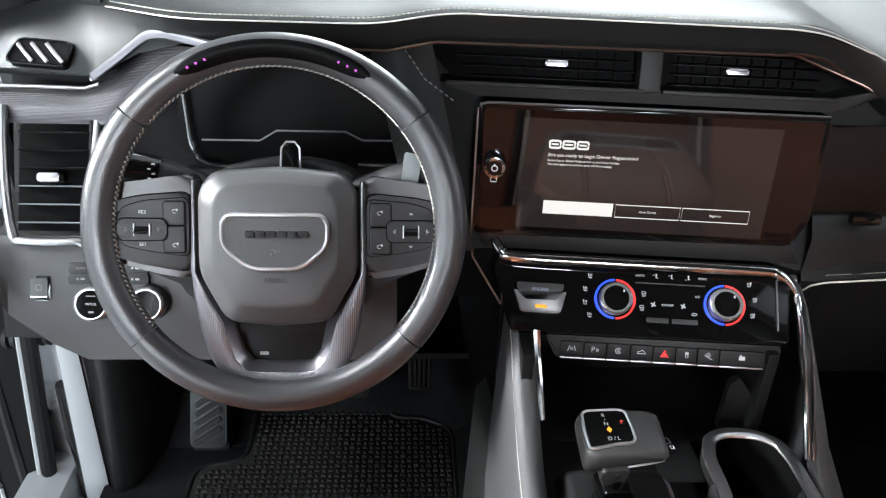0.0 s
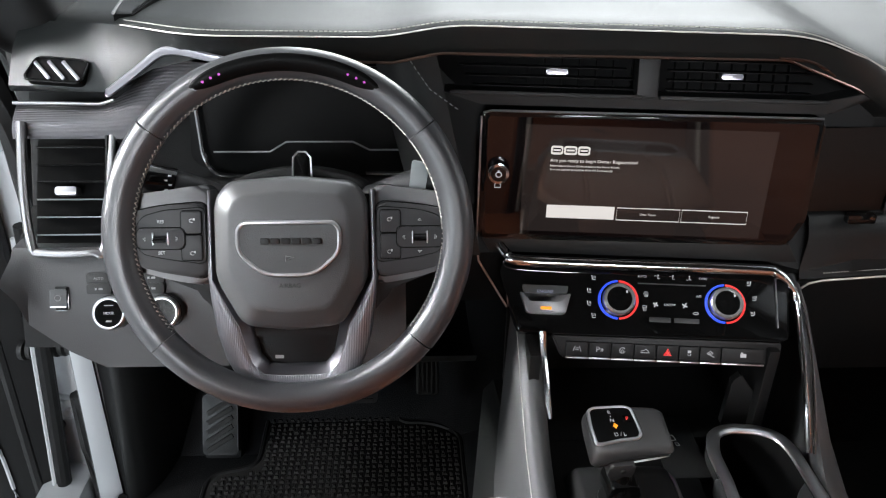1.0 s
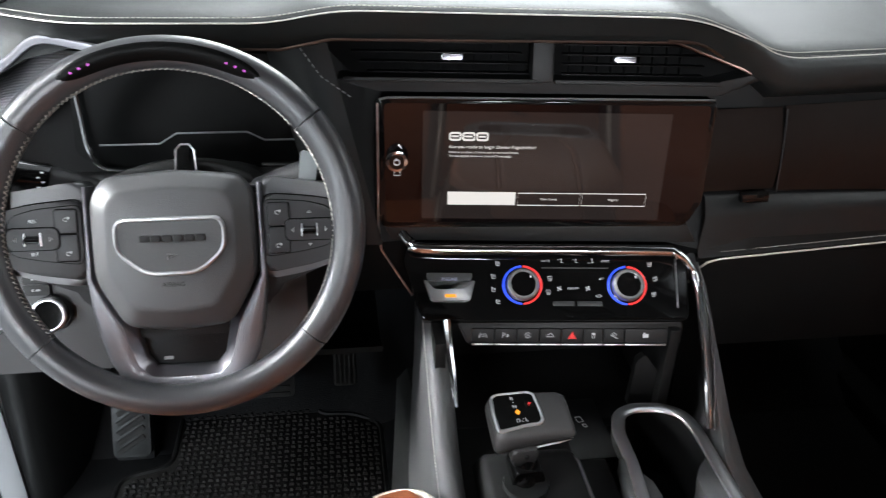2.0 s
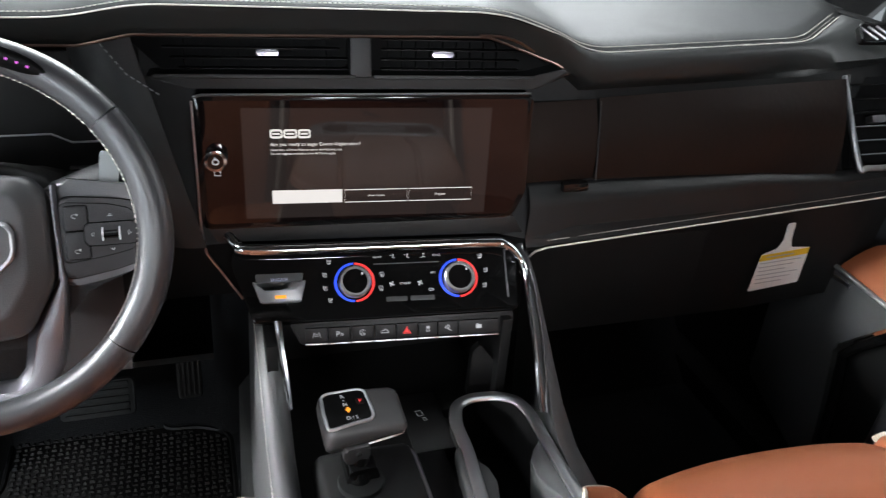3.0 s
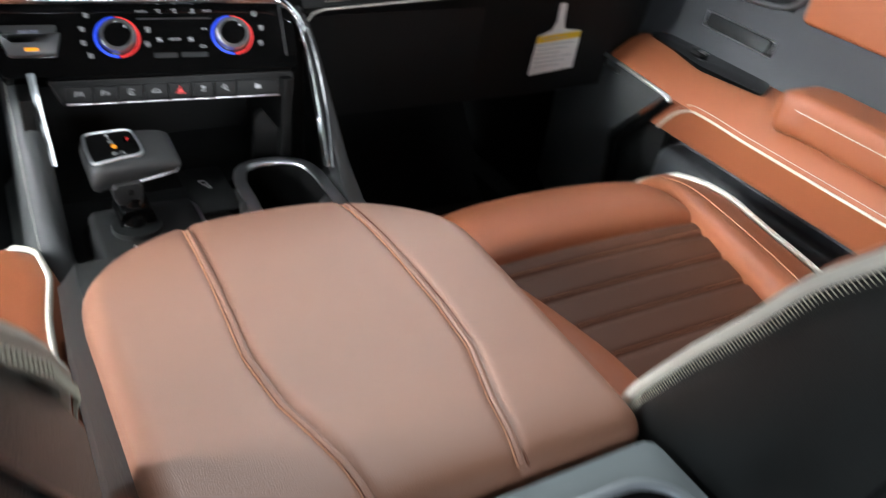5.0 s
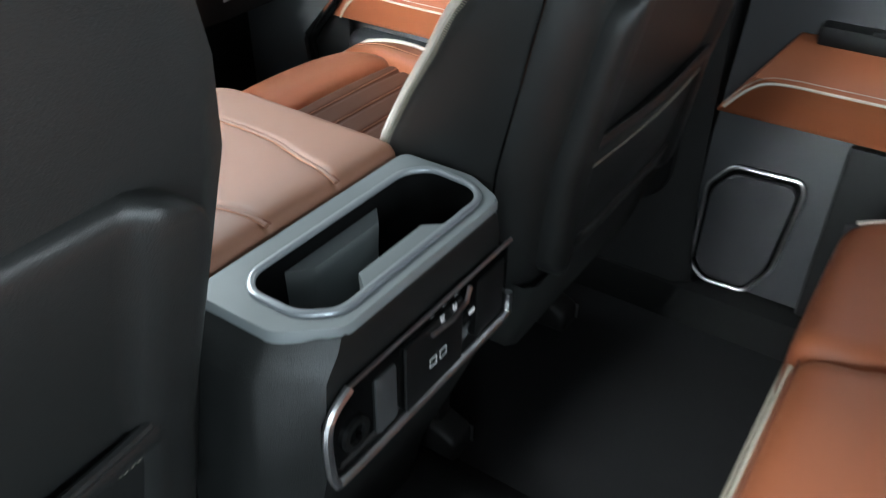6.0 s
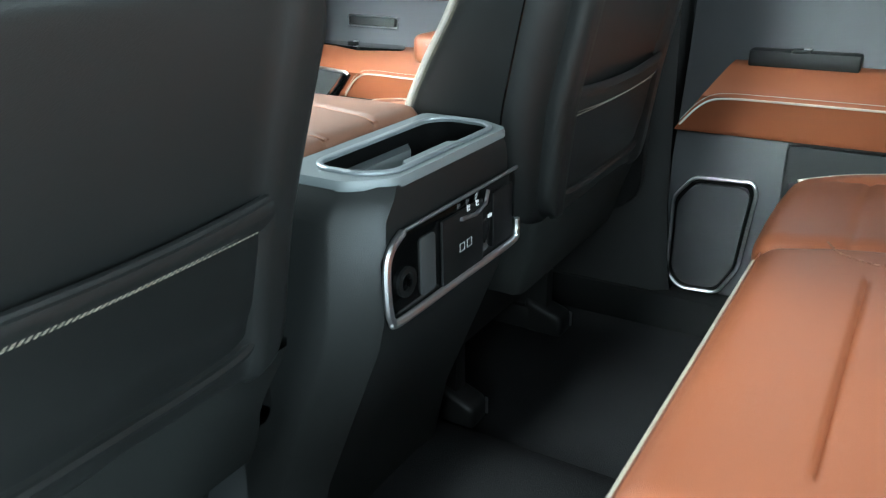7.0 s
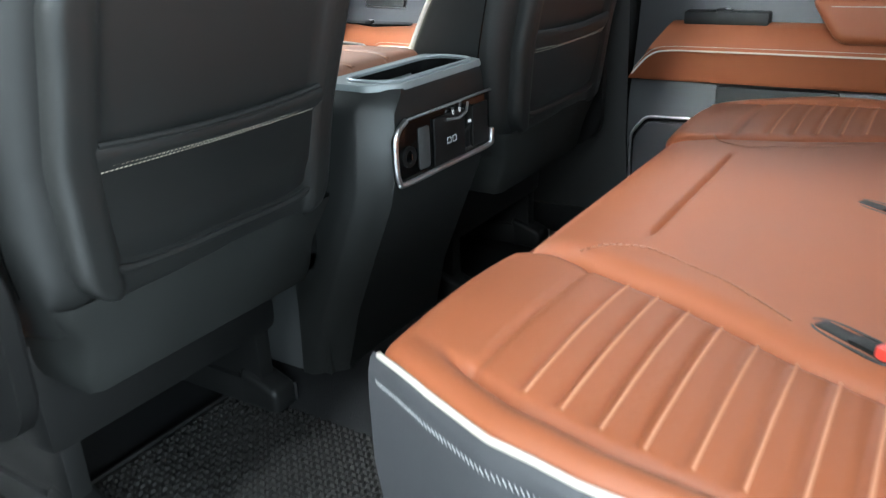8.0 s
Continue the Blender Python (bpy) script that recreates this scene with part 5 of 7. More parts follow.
# ---- gear selector ----
shifter = thing("gear_selector", "grey leather gear selector lever with a lit display and chrome edge", "gear lever", (-0.06, 0.50, 0.45))
bm = T(spline([(-0.062, 0.503, 0.483), (-0.061, 0.506, 0.50), (-0.060, 0.512, 0.52), (-0.058, 0.520, 0.543)], 5), lambda u: 0.013 - 0.002 * u, 12)
part("stem", bm, GLOSS, shifter)
part("boot_ring", disc(bmesh.new(), 0.025, -0.006, 0.002, pose(-0.060, 0.502, 0.486, -90), 28, bev=0.003), BLACK_LEATHER, shifter)
HM = pose(-0.055, 0.528, 0.556, 12, 0, 3)
HX = [-0.0440, -0.0425, -0.038, -0.030, -0.015, 0.0, 0.012, 0.025, 0.036, 0.0415, 0.0435]
TOP = [0.0015, 0.0075, 0.0115, 0.0130, 0.0130, 0.0125, 0.0120, 0.0105, 0.0085, 0.0065, 0.0030]
LOW = [-0.0130, -0.0190, -0.0200, -0.0185, -0.0145, -0.0115, -0.0085, -0.0070, -0.0060, -0.0050, -0.0020]
rws = []
for x, zt, zb in zip(HX, TOP, LOW):
    d = 0.0275 - 0.0045 * max(0.0, (abs(x) - 0.036) / 0.0075) ** 2
    lip_f = 0.0035 if x < -0.01 else 0.002
    rws.append([HM @ Vector((x, yy, zz)) for yy, zz in ((-d + 0.005, zt), (-d + 0.0015, zt - 0.0015), (-d - lip_f * 0.4, zt - 0.005), (-d - lip_f, (zt + zb) / 2), (-d, zb + 0.002), (-d + 0.004, zb), (d - 0.010, zb + 0.003), (d - 0.001, zb + 0.007), (d, zt - 0.004), (d - 0.003, zt - 0.001), (d - 0.007, zt))])
grip = part("grip", loft(bmesh.new(), rws), GRIP_GREY, shifter, "grey leather-wrapped T-shaped grip", 50)
part("grip_seam", T([HM @ Vector((x, -0.0292, lerp(x, HX, LOW) + 0.0045)) for x in np.linspace(-0.036, 0.038, 16)], 0.0006, 5), BLACK, grip)
frame_out = [(-0.0405, -0.0215), (-0.0415, 0.0), (-0.0400, 0.0215), (-0.034, 0.0248), (0.0, 0.0248), (0.0062, 0.0215), (0.0085, 0.0), (0.0085, -0.0120), (0.0045, -0.0165), (-0.012, -0.0175), (-0.030, -0.0205)]
fo = rounded(frame_out, 0.004, 3)
disp = part("display", loft(bmesh.new(), [[HM @ Vector((a, b, 0.004)) for a, b in fo], [HM @ Vector((a, b, 0.0138)) for a, b in fo], [HM @ Vector((-0.016 + (a + 0.016) * 0.92, b * 0.92, 0.0144)) for a, b in fo]]), HOOD_GLASS, shifter, "gloss black gear display", 20)
part("chrome_edge", T([HM @ Vector((a, b, 0.0134)) for a, b in fo], 0.0019, 8, True), POLISHED, shifter, "satin chrome frame round the display")
part("side_trim", T([(-0.012, -0.0285, -0.0120), (0.006, -0.0285, -0.0088), (0.024, -0.0278, -0.0068), (0.038, -0.0262, -0.0052), (0.0425, -0.020, -0.0035)], 0.0017, 8, m=HM, flat=0.8), SILVER, shifter, "bright metal strip under the grip")
part("stem_trim", prism(bmesh.new(), rounded([(-0.026, -0.008), (0.002, -0.008), (0.002, -0.024), (-0.003, -0.037), (-0.018, -0.037), (-0.026, -0.028)], 0.004), -0.034, -0.004, HM, 0.004, 3), GRIP_GREY, shifter, "grey upper face of the lever stem")
part("stem_block", prism(bmesh.new(), rounded([(-0.020, -0.036), (0.008, -0.036), (0.013, -0.052), (0.010, -0.076), (-0.019, -0.076), (-0.023, -0.054)], 0.002), -0.042, -0.010, HM, 0.004, 2), GLOSS, shifter, "gloss black lower stem")
part("stem_pin", disc(bmesh.new(), 0.0032, -0.0360, -0.02, HM @ pose(-0.010, 0, -0.018), 14, bev=0.001), BLACK, shifter)
L2 = HM @ pose(0, 0, 0.0151, -90)
for wd, x, z, mt in (("R", -0.0185, 0.0170, LIT_ICON), ("N", -0.0175, 0.0065, LIT_ICON), ("D / L", -0.0135, -0.0115, LIT_ICON), ("P", -0.0010, 0.0080, LIT_RED)):
    writing(wd, 0.0062, L2 @ pose(x, 0, z), mt, disp)
part("gear_dot", disc(bmesh.new(), 0.0006, -0.0003, 0.0, L2 @ pose(-0.018, 0, 0.0118), 8), LIT_ICON, disp)
part("gear_lamp", prism(bmesh.new(), [(-0.0160, 0.0030), (-0.0185, -0.0005), (-0.0160, -0.0045), (-0.0130, -0.0005)], -0.0004, 0.0, L2), LIT_AMBER, disp, "glowing amber lamp")
part("park_lamp", B(-0.0010, 0.0, 0.0080, 0.0085, 0.0003, 0.0080, m=L2 @ pose(0, 0.0004, 0)), GLOSS, disp)

# ---- steering wheel ----
WC = (-0.397, 0.562, 0.779)
WM = pose(*WC, -22)
RO = 0.1735  # outer radius
RR = 0.0152  # half thickness of the rim
RC = RO - RR
wheel = thing("steering_wheel", "black leather steering wheel with satin metal lower spoke and cream stitching", "steering wheel", WC)


def ring_pt(a, r, y=0.0):
    return (r * math.cos(radians(a)), y, r * math.sin(radians(a)))


def rim_piece(a0, a1, n, fat=1.0):
    return tube(bmesh.new(), [ring_pt(a, RC) for a in np.linspace(a0, a1, n)], RR * fat, 14, m=WM, flat=0.92, up=(0, 1, 0))


part("rim_top", rim_piece(38, 142, 40), WHEEL_LEATHER, wheel)
part("rim_right", rim_piece(-40, 37.6, 30, 1.03), WHEEL_LEATHER, wheel)
part("rim_left", rim_piece(142.4, 220, 30, 1.03), WHEEL_LEATHER, wheel)
part("rim_bottom", rim_piece(220.4, 319.6, 40), WHEEL_LEATHER, wheel)
for a0, a1 in ((-38, 37), (143, 218), (40, 140)):
    bm = bmesh.new()
    for a in np.arange(a0, a1, 1.9):
        tube(bm, [WM @ Vector(ring_pt(a, RC - RR * 0.97, -0.0065)), WM @ Vector(ring_pt(a + 1.5, RC - RR * 1.0, 0.0))], 0.0006, 5)
        tube(bm, [WM @ Vector(ring_pt(a + 1.5, RC - RR * 1.0, 0.0)), WM @ Vector(ring_pt(a + 1.9, RC - RR * 0.97, -0.0065))], 0.0004, 4)
    part("rim_stitching", bm, THREAD, wheel, "cream cross stitching")
bm = tube(bmesh.new(), [ring_pt(a, RC - 0.001, -RR * 0.80) for a in np.linspace(57, 123, 40)], lambda u: 0.0088 * (1 - abs(2 * u - 1) ** 8 * 0.7), 10, m=WM, flat=0.4, up=(0, 1, 0))
lb = part("light_bar", bm, HOOD_GLASS, wheel, "gloss black driver assist light bar")
for a in (62.5, 65.5, 68.5, 111.5, 114.5, 117.5):
    part("light_dot", disc(bmesh.new(), 0.0011, -0.0004, 0.002, WM @ pose(*ring_pt(a, RC - 0.001, -RR * 0.80 - 0.0042)), 12), LIT_PURPLE, lb, "violet light dot")

# the hub sits a little behind the rim
HUB = WM @ pose(0.002, 0.022, 0.001) @ Matrix.Diagonal((1.02, 1, 1.02, 1))

# airbag pad
pad_out = rounded([(-0.0700, 0.030), (-0.058, 0.048), (0.0, 0.053), (0.058, 0.048), (0.0700, 0.030), (0.0700, -0.042), (0.046, -0.086), (0.0, -0.091), (-0.046, -0.086), (-0.0700, -0.042)], 0.012, 5)
bm = bmesh.new()
rws = []
for k, y in ((1.0, -0.006), (1.0, -0.024), (0.985, -0.029), (0.955, -0.0325), (0.93, -0.0340), (0.79, -0.0418), (0.76, -0.0428), (0.72, -0.0432), (0.4, -0.0440), (0.02, -0.0445)):
    rws.append([HUB @ Vector((a * k, y, b * k - 0.004 * (1 - k))) for a, b in pad_out])
loft(bm, rws)
pad = part("airbag_pad", bm, PAD_GREY, wheel, "charcoal moulded airbag cover", 75)
badge_out = [(a * 0.93, b * 0.95 - 0.006) for a, b in rounded([(-0.0485, 0.012), (-0.043, 0.0185), (0.043, 0.0185), (0.0485, 0.012), (0.0485, -0.010), (0.024, -0.031), (-0.024, -0.031), (-0.0485, -0.010)], 0.012, 5)]
part("badge_plate", prism(bmesh.new(), badge_out, -0.0468, -0.040, HUB), GREY, pad)
part("badge_frame", tube(bmesh.new(), [(a, -0.0455, b) for a, b in badge_out], 0.0022, 8, True, HUB, up=(0, 1, 0)), SATIN, pad, "chrome badge frame")
for k in range(6):
    x = -0.0255 + 0.0093 * k
    bm = prism(bmesh.new(), rounded(rect(x + 0.0004, -0.0078, x + 0.0084, -0.0022), 0.001, 2), -0.0482, -0.0460, HUB, 0.0004)
    part("model_mark", bm, BLACK, pad, "raised black model mark")
part("horn_mark", T([(-0.003, -0.0470, -0.0235), (-0.003, -0.0472, -0.0185), (0.005, -0.0472, -0.0195), (-0.001, -0.0472, -0.0215)], 0.0005, 4, m=HUB), DIM_MARK, pad)
writing("AIRBAG", 0.0056, HUB @ pose(0, -0.0440, -0.0460), BLACK, pad, "lettering")

# shell behind the pad and the spokes
bm = bmesh.new()
prism(bm, rounded([(-0.15, 0.018), (-0.075, 0.036), (0.075, 0.036), (0.15, 0.018), (0.155, -0.03), (0.075, -0.062), (0.062, -0.10), (-0.062, -0.10), (-0.075, -0.062), (-0.155, -0.03)], 0.02, 4), -0.006, 0.03, HUB, 0.005)
part("spoke_shell", bm, BLACK, wheel)
for s in (-1, 1):
    spoke_out = rounded([(s * 0.074, 0.046), (s * 0.108, 0.041), (s * 0.146, 0.036), (s * 0.162, 0.024), (s * 0.162, -0.022), (s * 0.146, -0.034), (s * 0.112, -0.044), (s * 0.074, -0.050)], 0.012, 4)
    part("spoke", prism(bmesh.new(), spoke_out, -0.0165, 0.012, HUB, 0.007, 4), WHEEL_LEATHER, wheel, "charcoal moulded spoke", 50)
    wing_out = rounded([(s * 0.0775, 0.0295), (s * 0.122, 0.0255), (s * 0.147, 0.020), (s * 0.1545, 0.010), (s * 0.1545, -0.015), (s * 0.147, -0.027), (s * 0.122, -0.035), (s * 0.0775, -0.0425)], 0.010, 5)
    pod = part("switch_pod", prism(bmesh.new(), wing_out, -0.0235, 0.0, HUB, 0.0045, 3), POD_BLACK, wheel, "", 50)
    part("pod_ring", tube(bmesh.new(), [(a, -0.0180, b) for a, b in wing_out], 0.0011, 6, True, HUB, up=(0, 1, 0)), VOID, pod)
    plate_out = rounded([(s * 0.0785, 0.0245), (s * 0.116, 0.0215), (s * 0.134, 0.0165), (s * 0.1405, 0.009), (s * 0.1405, -0.012), (s * 0.134, -0.0185), (s * 0.112, -0.023), (s * 0.0785, -0.0275)], 0.006, 4)
    part("switch_plate", prism(bmesh.new(), plate_out, -0.0246, -0.02, HUB, 0.0010), POD_BLACK, pod)
    part("plate_gap", tube(bmesh.new(), [(a, -0.0238, b) for a, b in plate_out], 0.0008, 5, True, HUB, up=(0, 1, 0)), VOID, pod)
    cx = s * 0.1180
    for z0, z1 in ((0.0005, 0.0210), (-0.0240, -0.0010)):
        x0, x1 = sorted((s * 0.0815, s * 0.1000))
        key = rounded(rect(x0, z0, x1, z1), 0.0025, 3)
        part("side_button", prism(bmesh.new(), key, -0.0262, -0.02, HUB, 0.0010), POD_BLACK, pod)
        part("button_gap", tube(bmesh.new(), [(a, -0.0248, b) for a, b in key], 0.0008, 5, True, HUB, up=(0, 1, 0)), VOID, pod)
        zc = 0.0125 if z0 > -0.01 else -0.0175
        bm = tube(bmesh.new(), [(s * 0.0900 + 0.0022 * math.cos(q), -0.0264, zc + 0.0016 * math.sin(q)) for q in np.linspace(0, 5.2, 8)], 0.0003, 4, False, HUB)
        block(bm, s * 0.0900 + 0.0020, -0.0263, zc + 0.0012, 0.0014, 0.0004, 0.0020, 0, HUB)
        part("icon", bm, WHITE_MARK, pod)
    bar = rounded(rect(cx - 0.0212, -0.0130, cx + 0.0212, 0.0055), 0.0045, 4)
    part("main_button", prism(bmesh.new(), bar, -0.0282, -0.02, HUB, 0.0016, 3), POD_BLACK, pod)
    part("button_gap", tube(bmesh.new(), [(a, -0.0256, b) for a, b in bar], 0.0011, 5, True, HUB, up=(0, 1, 0)), VOID, pod)
    roller = part("thumb_roller", T([(cx - 0.0062, -0.0268, -0.0038), (cx + 0.0062, -0.0268, -0.0038)], 0.0062, 16, m=HUB, flat=0.55, up=(0, 0, 1)), GLOSS, pod, "dark thumb roller")
    for dx in (-0.0068, 0.0068):
        part("roller_edge", B(cx + dx, -0.0286, -0.0038, 0.0011, 0.0026, 0.0115, bev=0.0005, m=HUB), SILVER, roller)
    for dx in (-0.0148, 0.0148):
        g = 1 if dx > 0 else -1
        part("icon", tube(bmesh.new(), [(cx + dx - g * 0.0009, -0.0285, -0.0018), (cx + dx + g * 0.0009, -0.0285, -0.0038), (cx + dx - g * 0.0009, -0.0285, -0.0058)], 0.00035, 4, True, HUB), WHITE_MARK, pod)
    if s < 0:
        writing("RES", 0.0042, HUB @ pose(cx - 0.0005, -0.0249, 0.0115), WHITE_MARK, pod)
        writing("SET", 0.0042, HUB @ pose(cx - 0.0005, -0.0249, -0.0172), WHITE_MARK, pod)
    else:
        for z, g in ((0.0120, 1), (-0.0175, -1)):
            part("icon", tube(bmesh.new(), [(cx - 0.0018, -0.0249, z - g * 0.0006), (cx, -0.0249, z + g * 0.0010), (cx + 0.0018, -0.0249, z - g * 0.0006)], 0.0004, 4, True, HUB), WHITE_MARK, pod)
# one metal yoke from the hub down to the lower rim
outer_line = [(0.0765, 0.040), (0.0775, 0.0), (0.0785, -0.040), (0.0765, -0.064), (0.0725, -0.095), (0.066, -0.120), (0.055, -0.142), (0.040, -0.1555), (0.020, -0.157), (0.0, -0.1575)]
inner_line = [(0.0715, 0.040), (0.0715, 0.0), (0.0715, -0.044), (0.057, -0.066), (0.0420, -0.086), (0.0385, -0.103), (0.0350, -0.118), (0.0270, -0.1275), (0.014, -0.1285), (0.0, -0.1285)]
pairs = list(zip(outer_line, inner_line))
pairs = pairs + [((-o[0], o[1]), (-i[0], i[1])) for o, i in pairs[-2::-1]]
sec, lip = [], []
for o, i in pairs:
    y = -0.0245 + 0.16 * max(0.0, -0.075 - (o[1] + i[1]) / 2)
    oo, ii = Vector((o[0], 0, o[1])), Vector((i[0], 0, i[1]))
    sec.append([HUB @ (ii.lerp(oo, w) + Vector((0, y + d, 0))) for w, d in ((0.30, 0.022), (0.30, 0.0008), (0.34, 0.0), (0.60, -0.0006), (0.88, 0.0012), (0.97, 0.0045), (1.0, 0.022))])
    lip.append([HUB @ (ii.lerp(oo, w) + Vector((0, y + d, 0))) for w, d in ((0.0, 0.022), (0.0, 0.0110), (0.06, 0.0080), (0.28, 0.0006), (0.33, 0.0010), (0.33, 0.022))])
yoke = part("metal_yoke", loft(bmesh.new(), sec), RIBBED_METAL, wheel, "finely ribbed satin metal lower spoke", 40)
part("yoke_bevel", loft(bmesh.new(), lip), YOKE_METAL, yoke, "polished inner bevel", 40)
part("lower_cover", prism(bmesh.new(), rounded([(-0.050, -0.085), (0.050, -0.085), (0.034, -0.134), (-0.034, -0.134)], 0.006), 0.002, 0.020, HUB, 0.002), BLACK, wheel)
part("front_mark", B(-0.018, 0.0012, -0.122, 0.008, 0.001, 0.003, m=HUB), WHITE_MARK, wheel)

# ---- steering column with its stalks ----
column = thing("steering_column", "black steering column cowl with stalks behind the wheel", "steering column", (-0.397, 0.66, 0.72))
rws = []
for k, (w, h, d) in enumerate(((0.06, 0.05, 0.03), (0.068, 0.062, 0.06), (0.07, 0.066, 0.16), (0.075, 0.07, 0.24))):
    rws.append([WM @ Vector((w * math.copysign(abs(math.cos(a)) ** 0.6, math.cos(a)), d, -0.01 + h * math.copysign(abs(math.sin(a)) ** 0.6, math.sin(a)))) for a in np.linspace(0, 2 * math.pi, 24, endpoint=False)])
part("cowl", loft(bmesh.new(), rws), BLACK, column)
part("cowl_top", cushion(0.060, 0.05, 0.012, 0.010, (8, 6, 2), lambda x, y, z: WM @ Vector((x * 1.2, 0.10 + y, 0.052 + z - 0.018 * (x / 0.06) ** 2))), BLACK, column)
SM = WM @ pose(0.008, 0, 0)
part("column_sensor", prism(bmesh.new(), rounded([(-0.009, 0.045), (-0.008, 0.072), (-0.004, 0.077), (0.004, 0.077), (0.008, 0.072), (0.009, 0.045)], 0.003), 0.04, 0.055, SM, 0.003), GLOSS, column, "gloss black driver camera pod")
part("pod_edge", T([(-0.0095, 0.038, 0.045), (-0.0085, 0.038, 0.072), (-0.004, 0.038, 0.0775), (0.004, 0.038, 0.0775), (0.0085, 0.038, 0.072), (0.0095, 0.038, 0.045)], 0.0010, 6, m=SM, up=(0, 1, 0)), SATIN, column)
for s in (-1, 1):
    st = part("stalk", T(spline([(s * 0.055, 0.06, 0.026), (s * 0.085, 0.056, 0.036), (s * 0.112, 0.050, 0.044), (s * 0.142, 0.042, 0.050)], 5), lambda u: 0.011 + 0.005 * u, 12, m=WM), CHARCOAL, column)
    if s < 0:
        part("stalk_collar", T([(-0.118, 0.048, 0.0455), (-0.146, 0.041, 0.051)], 0.0172, 16, m=WM), GLOSS, st)
        for k in range(5):
            part("stalk_mark", B(-0.118 - 0.004 * (k % 2), 0.0300, 0.037 + 0.0045 * k, 0.0030, 0.001, 0.0016, m=WM), WHITE_MARK, st)
    else:
        part("paddle", prism(bmesh.new(), rounded([(0.112, 0.035), (0.128, 0.035), (0.133, 0.066), (0.116, 0.070)], 0.004), 0.026, 0.032, WM, 0.002), CAP_GREY, st, "grey paddle tip")

# ---- knee panel switches ----
KM = pose(-0.60, 0.688, 0.622, -26)
brake_sw = thing("parking_brake_switch", "small black parking brake switch in the knee panel", "switch", (-0.69, 0.69, 0.62))
part("frame", prism(bmesh.new(), rounded(rect(-0.101, -0.004, -0.077, 0.024), 0.003), -0.001, 0.006, KM, 0.001), GLOSS, brake_sw)
part("button", prism(bmesh.new(), rounded(rect(-0.0985, 0.0, -0.0795, 0.021), 0.002), -0.003, 0.0, KM, 0.0010), GREY, brake_sw)
part("icon", disc(bmesh.new(), 0.0038, -0.0036, -0.0025, KM @ pose(-0.089, 0, 0.011), 18, inner=0.0030), DIM_MARK, brake_sw)
part("button_edge", B(-0.089, -0.0032, 0.0005, 0.018, 0.001, 0.0015, m=KM), SATIN, brake_sw)
for name, label, cx, words in (("drive_mode_knob", "chrome-ringed drive mode knob in the knee panel", -0.027, "MODE"), ("headlamp_knob", "chrome-ringed headlamp knob in the knee panel", 0.033, "")):
    k = thing(name, label, "knob", (-0.60 + cx, 0.69, 0.60), "knee panel knobs")
    m2 = KM @ pose(cx, 0, -0.006)
    part("ring", disc(bmesh.new(), 0.0190, -0.018, 0.002, m2, 36, inner=0.0158, bev=0.002), SATIN, k)
    part("collar", disc(bmesh.new(), 0.0205, -0.008, 0.004, m2, 36), BLACK, k)
    part("face", disc(bmesh.new(), 0.0160, -0.016, 0.0, m2, 32), GLOSS, k)
    if words:
        writing(words, 0.0042, m2 @ pose(0, -0.0168, 0.0), WHITE_MARK, k)
        part("icon", B(0, -0.0164, -0.009, 0.006, 0.0008, 0.002, m=m2), DIM_MARK, k)
        part("icon", B(0, -0.0164, 0.009, 0.010, 0.0008, 0.0010, m=m2), DIM_MARK, k)
    for i, z in enumerate((0.0275, 0.0150)):
        b = part("button", prism(bmesh.new(), rounded(rect(cx - 0.029, z - 0.006 + 0.006, cx - 0.001, z + 0.006 + 0.006), 0.002), -0.004, 0.004, KM, 0.001), BLACK, k)
        if words and i == 0:
            writing("AUTO", 0.0040, KM @ pose(cx - 0.015, -0.0046, z + 0.0055), DIM_MARK, b)
        else:
            part("icon", B(cx - 0.013, -0.0044, z + 0.006, 0.0045, 0.0006, 0.0022, m=KM), DIM_MARK, b)
            part("icon", B(cx - 0.0185, -0.0044, z + 0.006, 0.0022, 0.0006, 0.0026, m=KM), DIM_MARK, b)

# ---- pedals and footrest ----
def pedal(name, label, cx, cy, cz, w, h, ribs, tilt):
    p = thing(name, label, "pedal", (cx, cy, cz))
    m = pose(cx, cy, cz, tilt)
    pl = part("pad", prism(bmesh.new(), rounded(rect(-w / 2, -h / 2, w / 2, h / 2), 0.008), 0.0, 0.014, m, 0.003), RUBBER, p)
    for k in range(ribs):
        if w > h:
            part("rib", B(0, -0.002, -h / 2 + h * (k + 0.5) / ribs, w * 0.86, 0.005, h / ribs * 0.5, bev=0.001, m=m), RUBBER, pl)
        else:
            part("rib", B(-w / 2 + w * (k + 0.5) / ribs, -0.002, 0, w / ribs * 0.5, 0.005, h * 0.86, bev=0.001, m=m), RUBBER, pl)
    part("arm", T([m @ Vector((0, 0.012, h * 0.3)), m @ Vector((0, 0.06, h * 0.5 + 0.1)), Vector((cx, cy + 0.12, cz + 0.28))], 0.008, 8), BLACK, p)
    return p


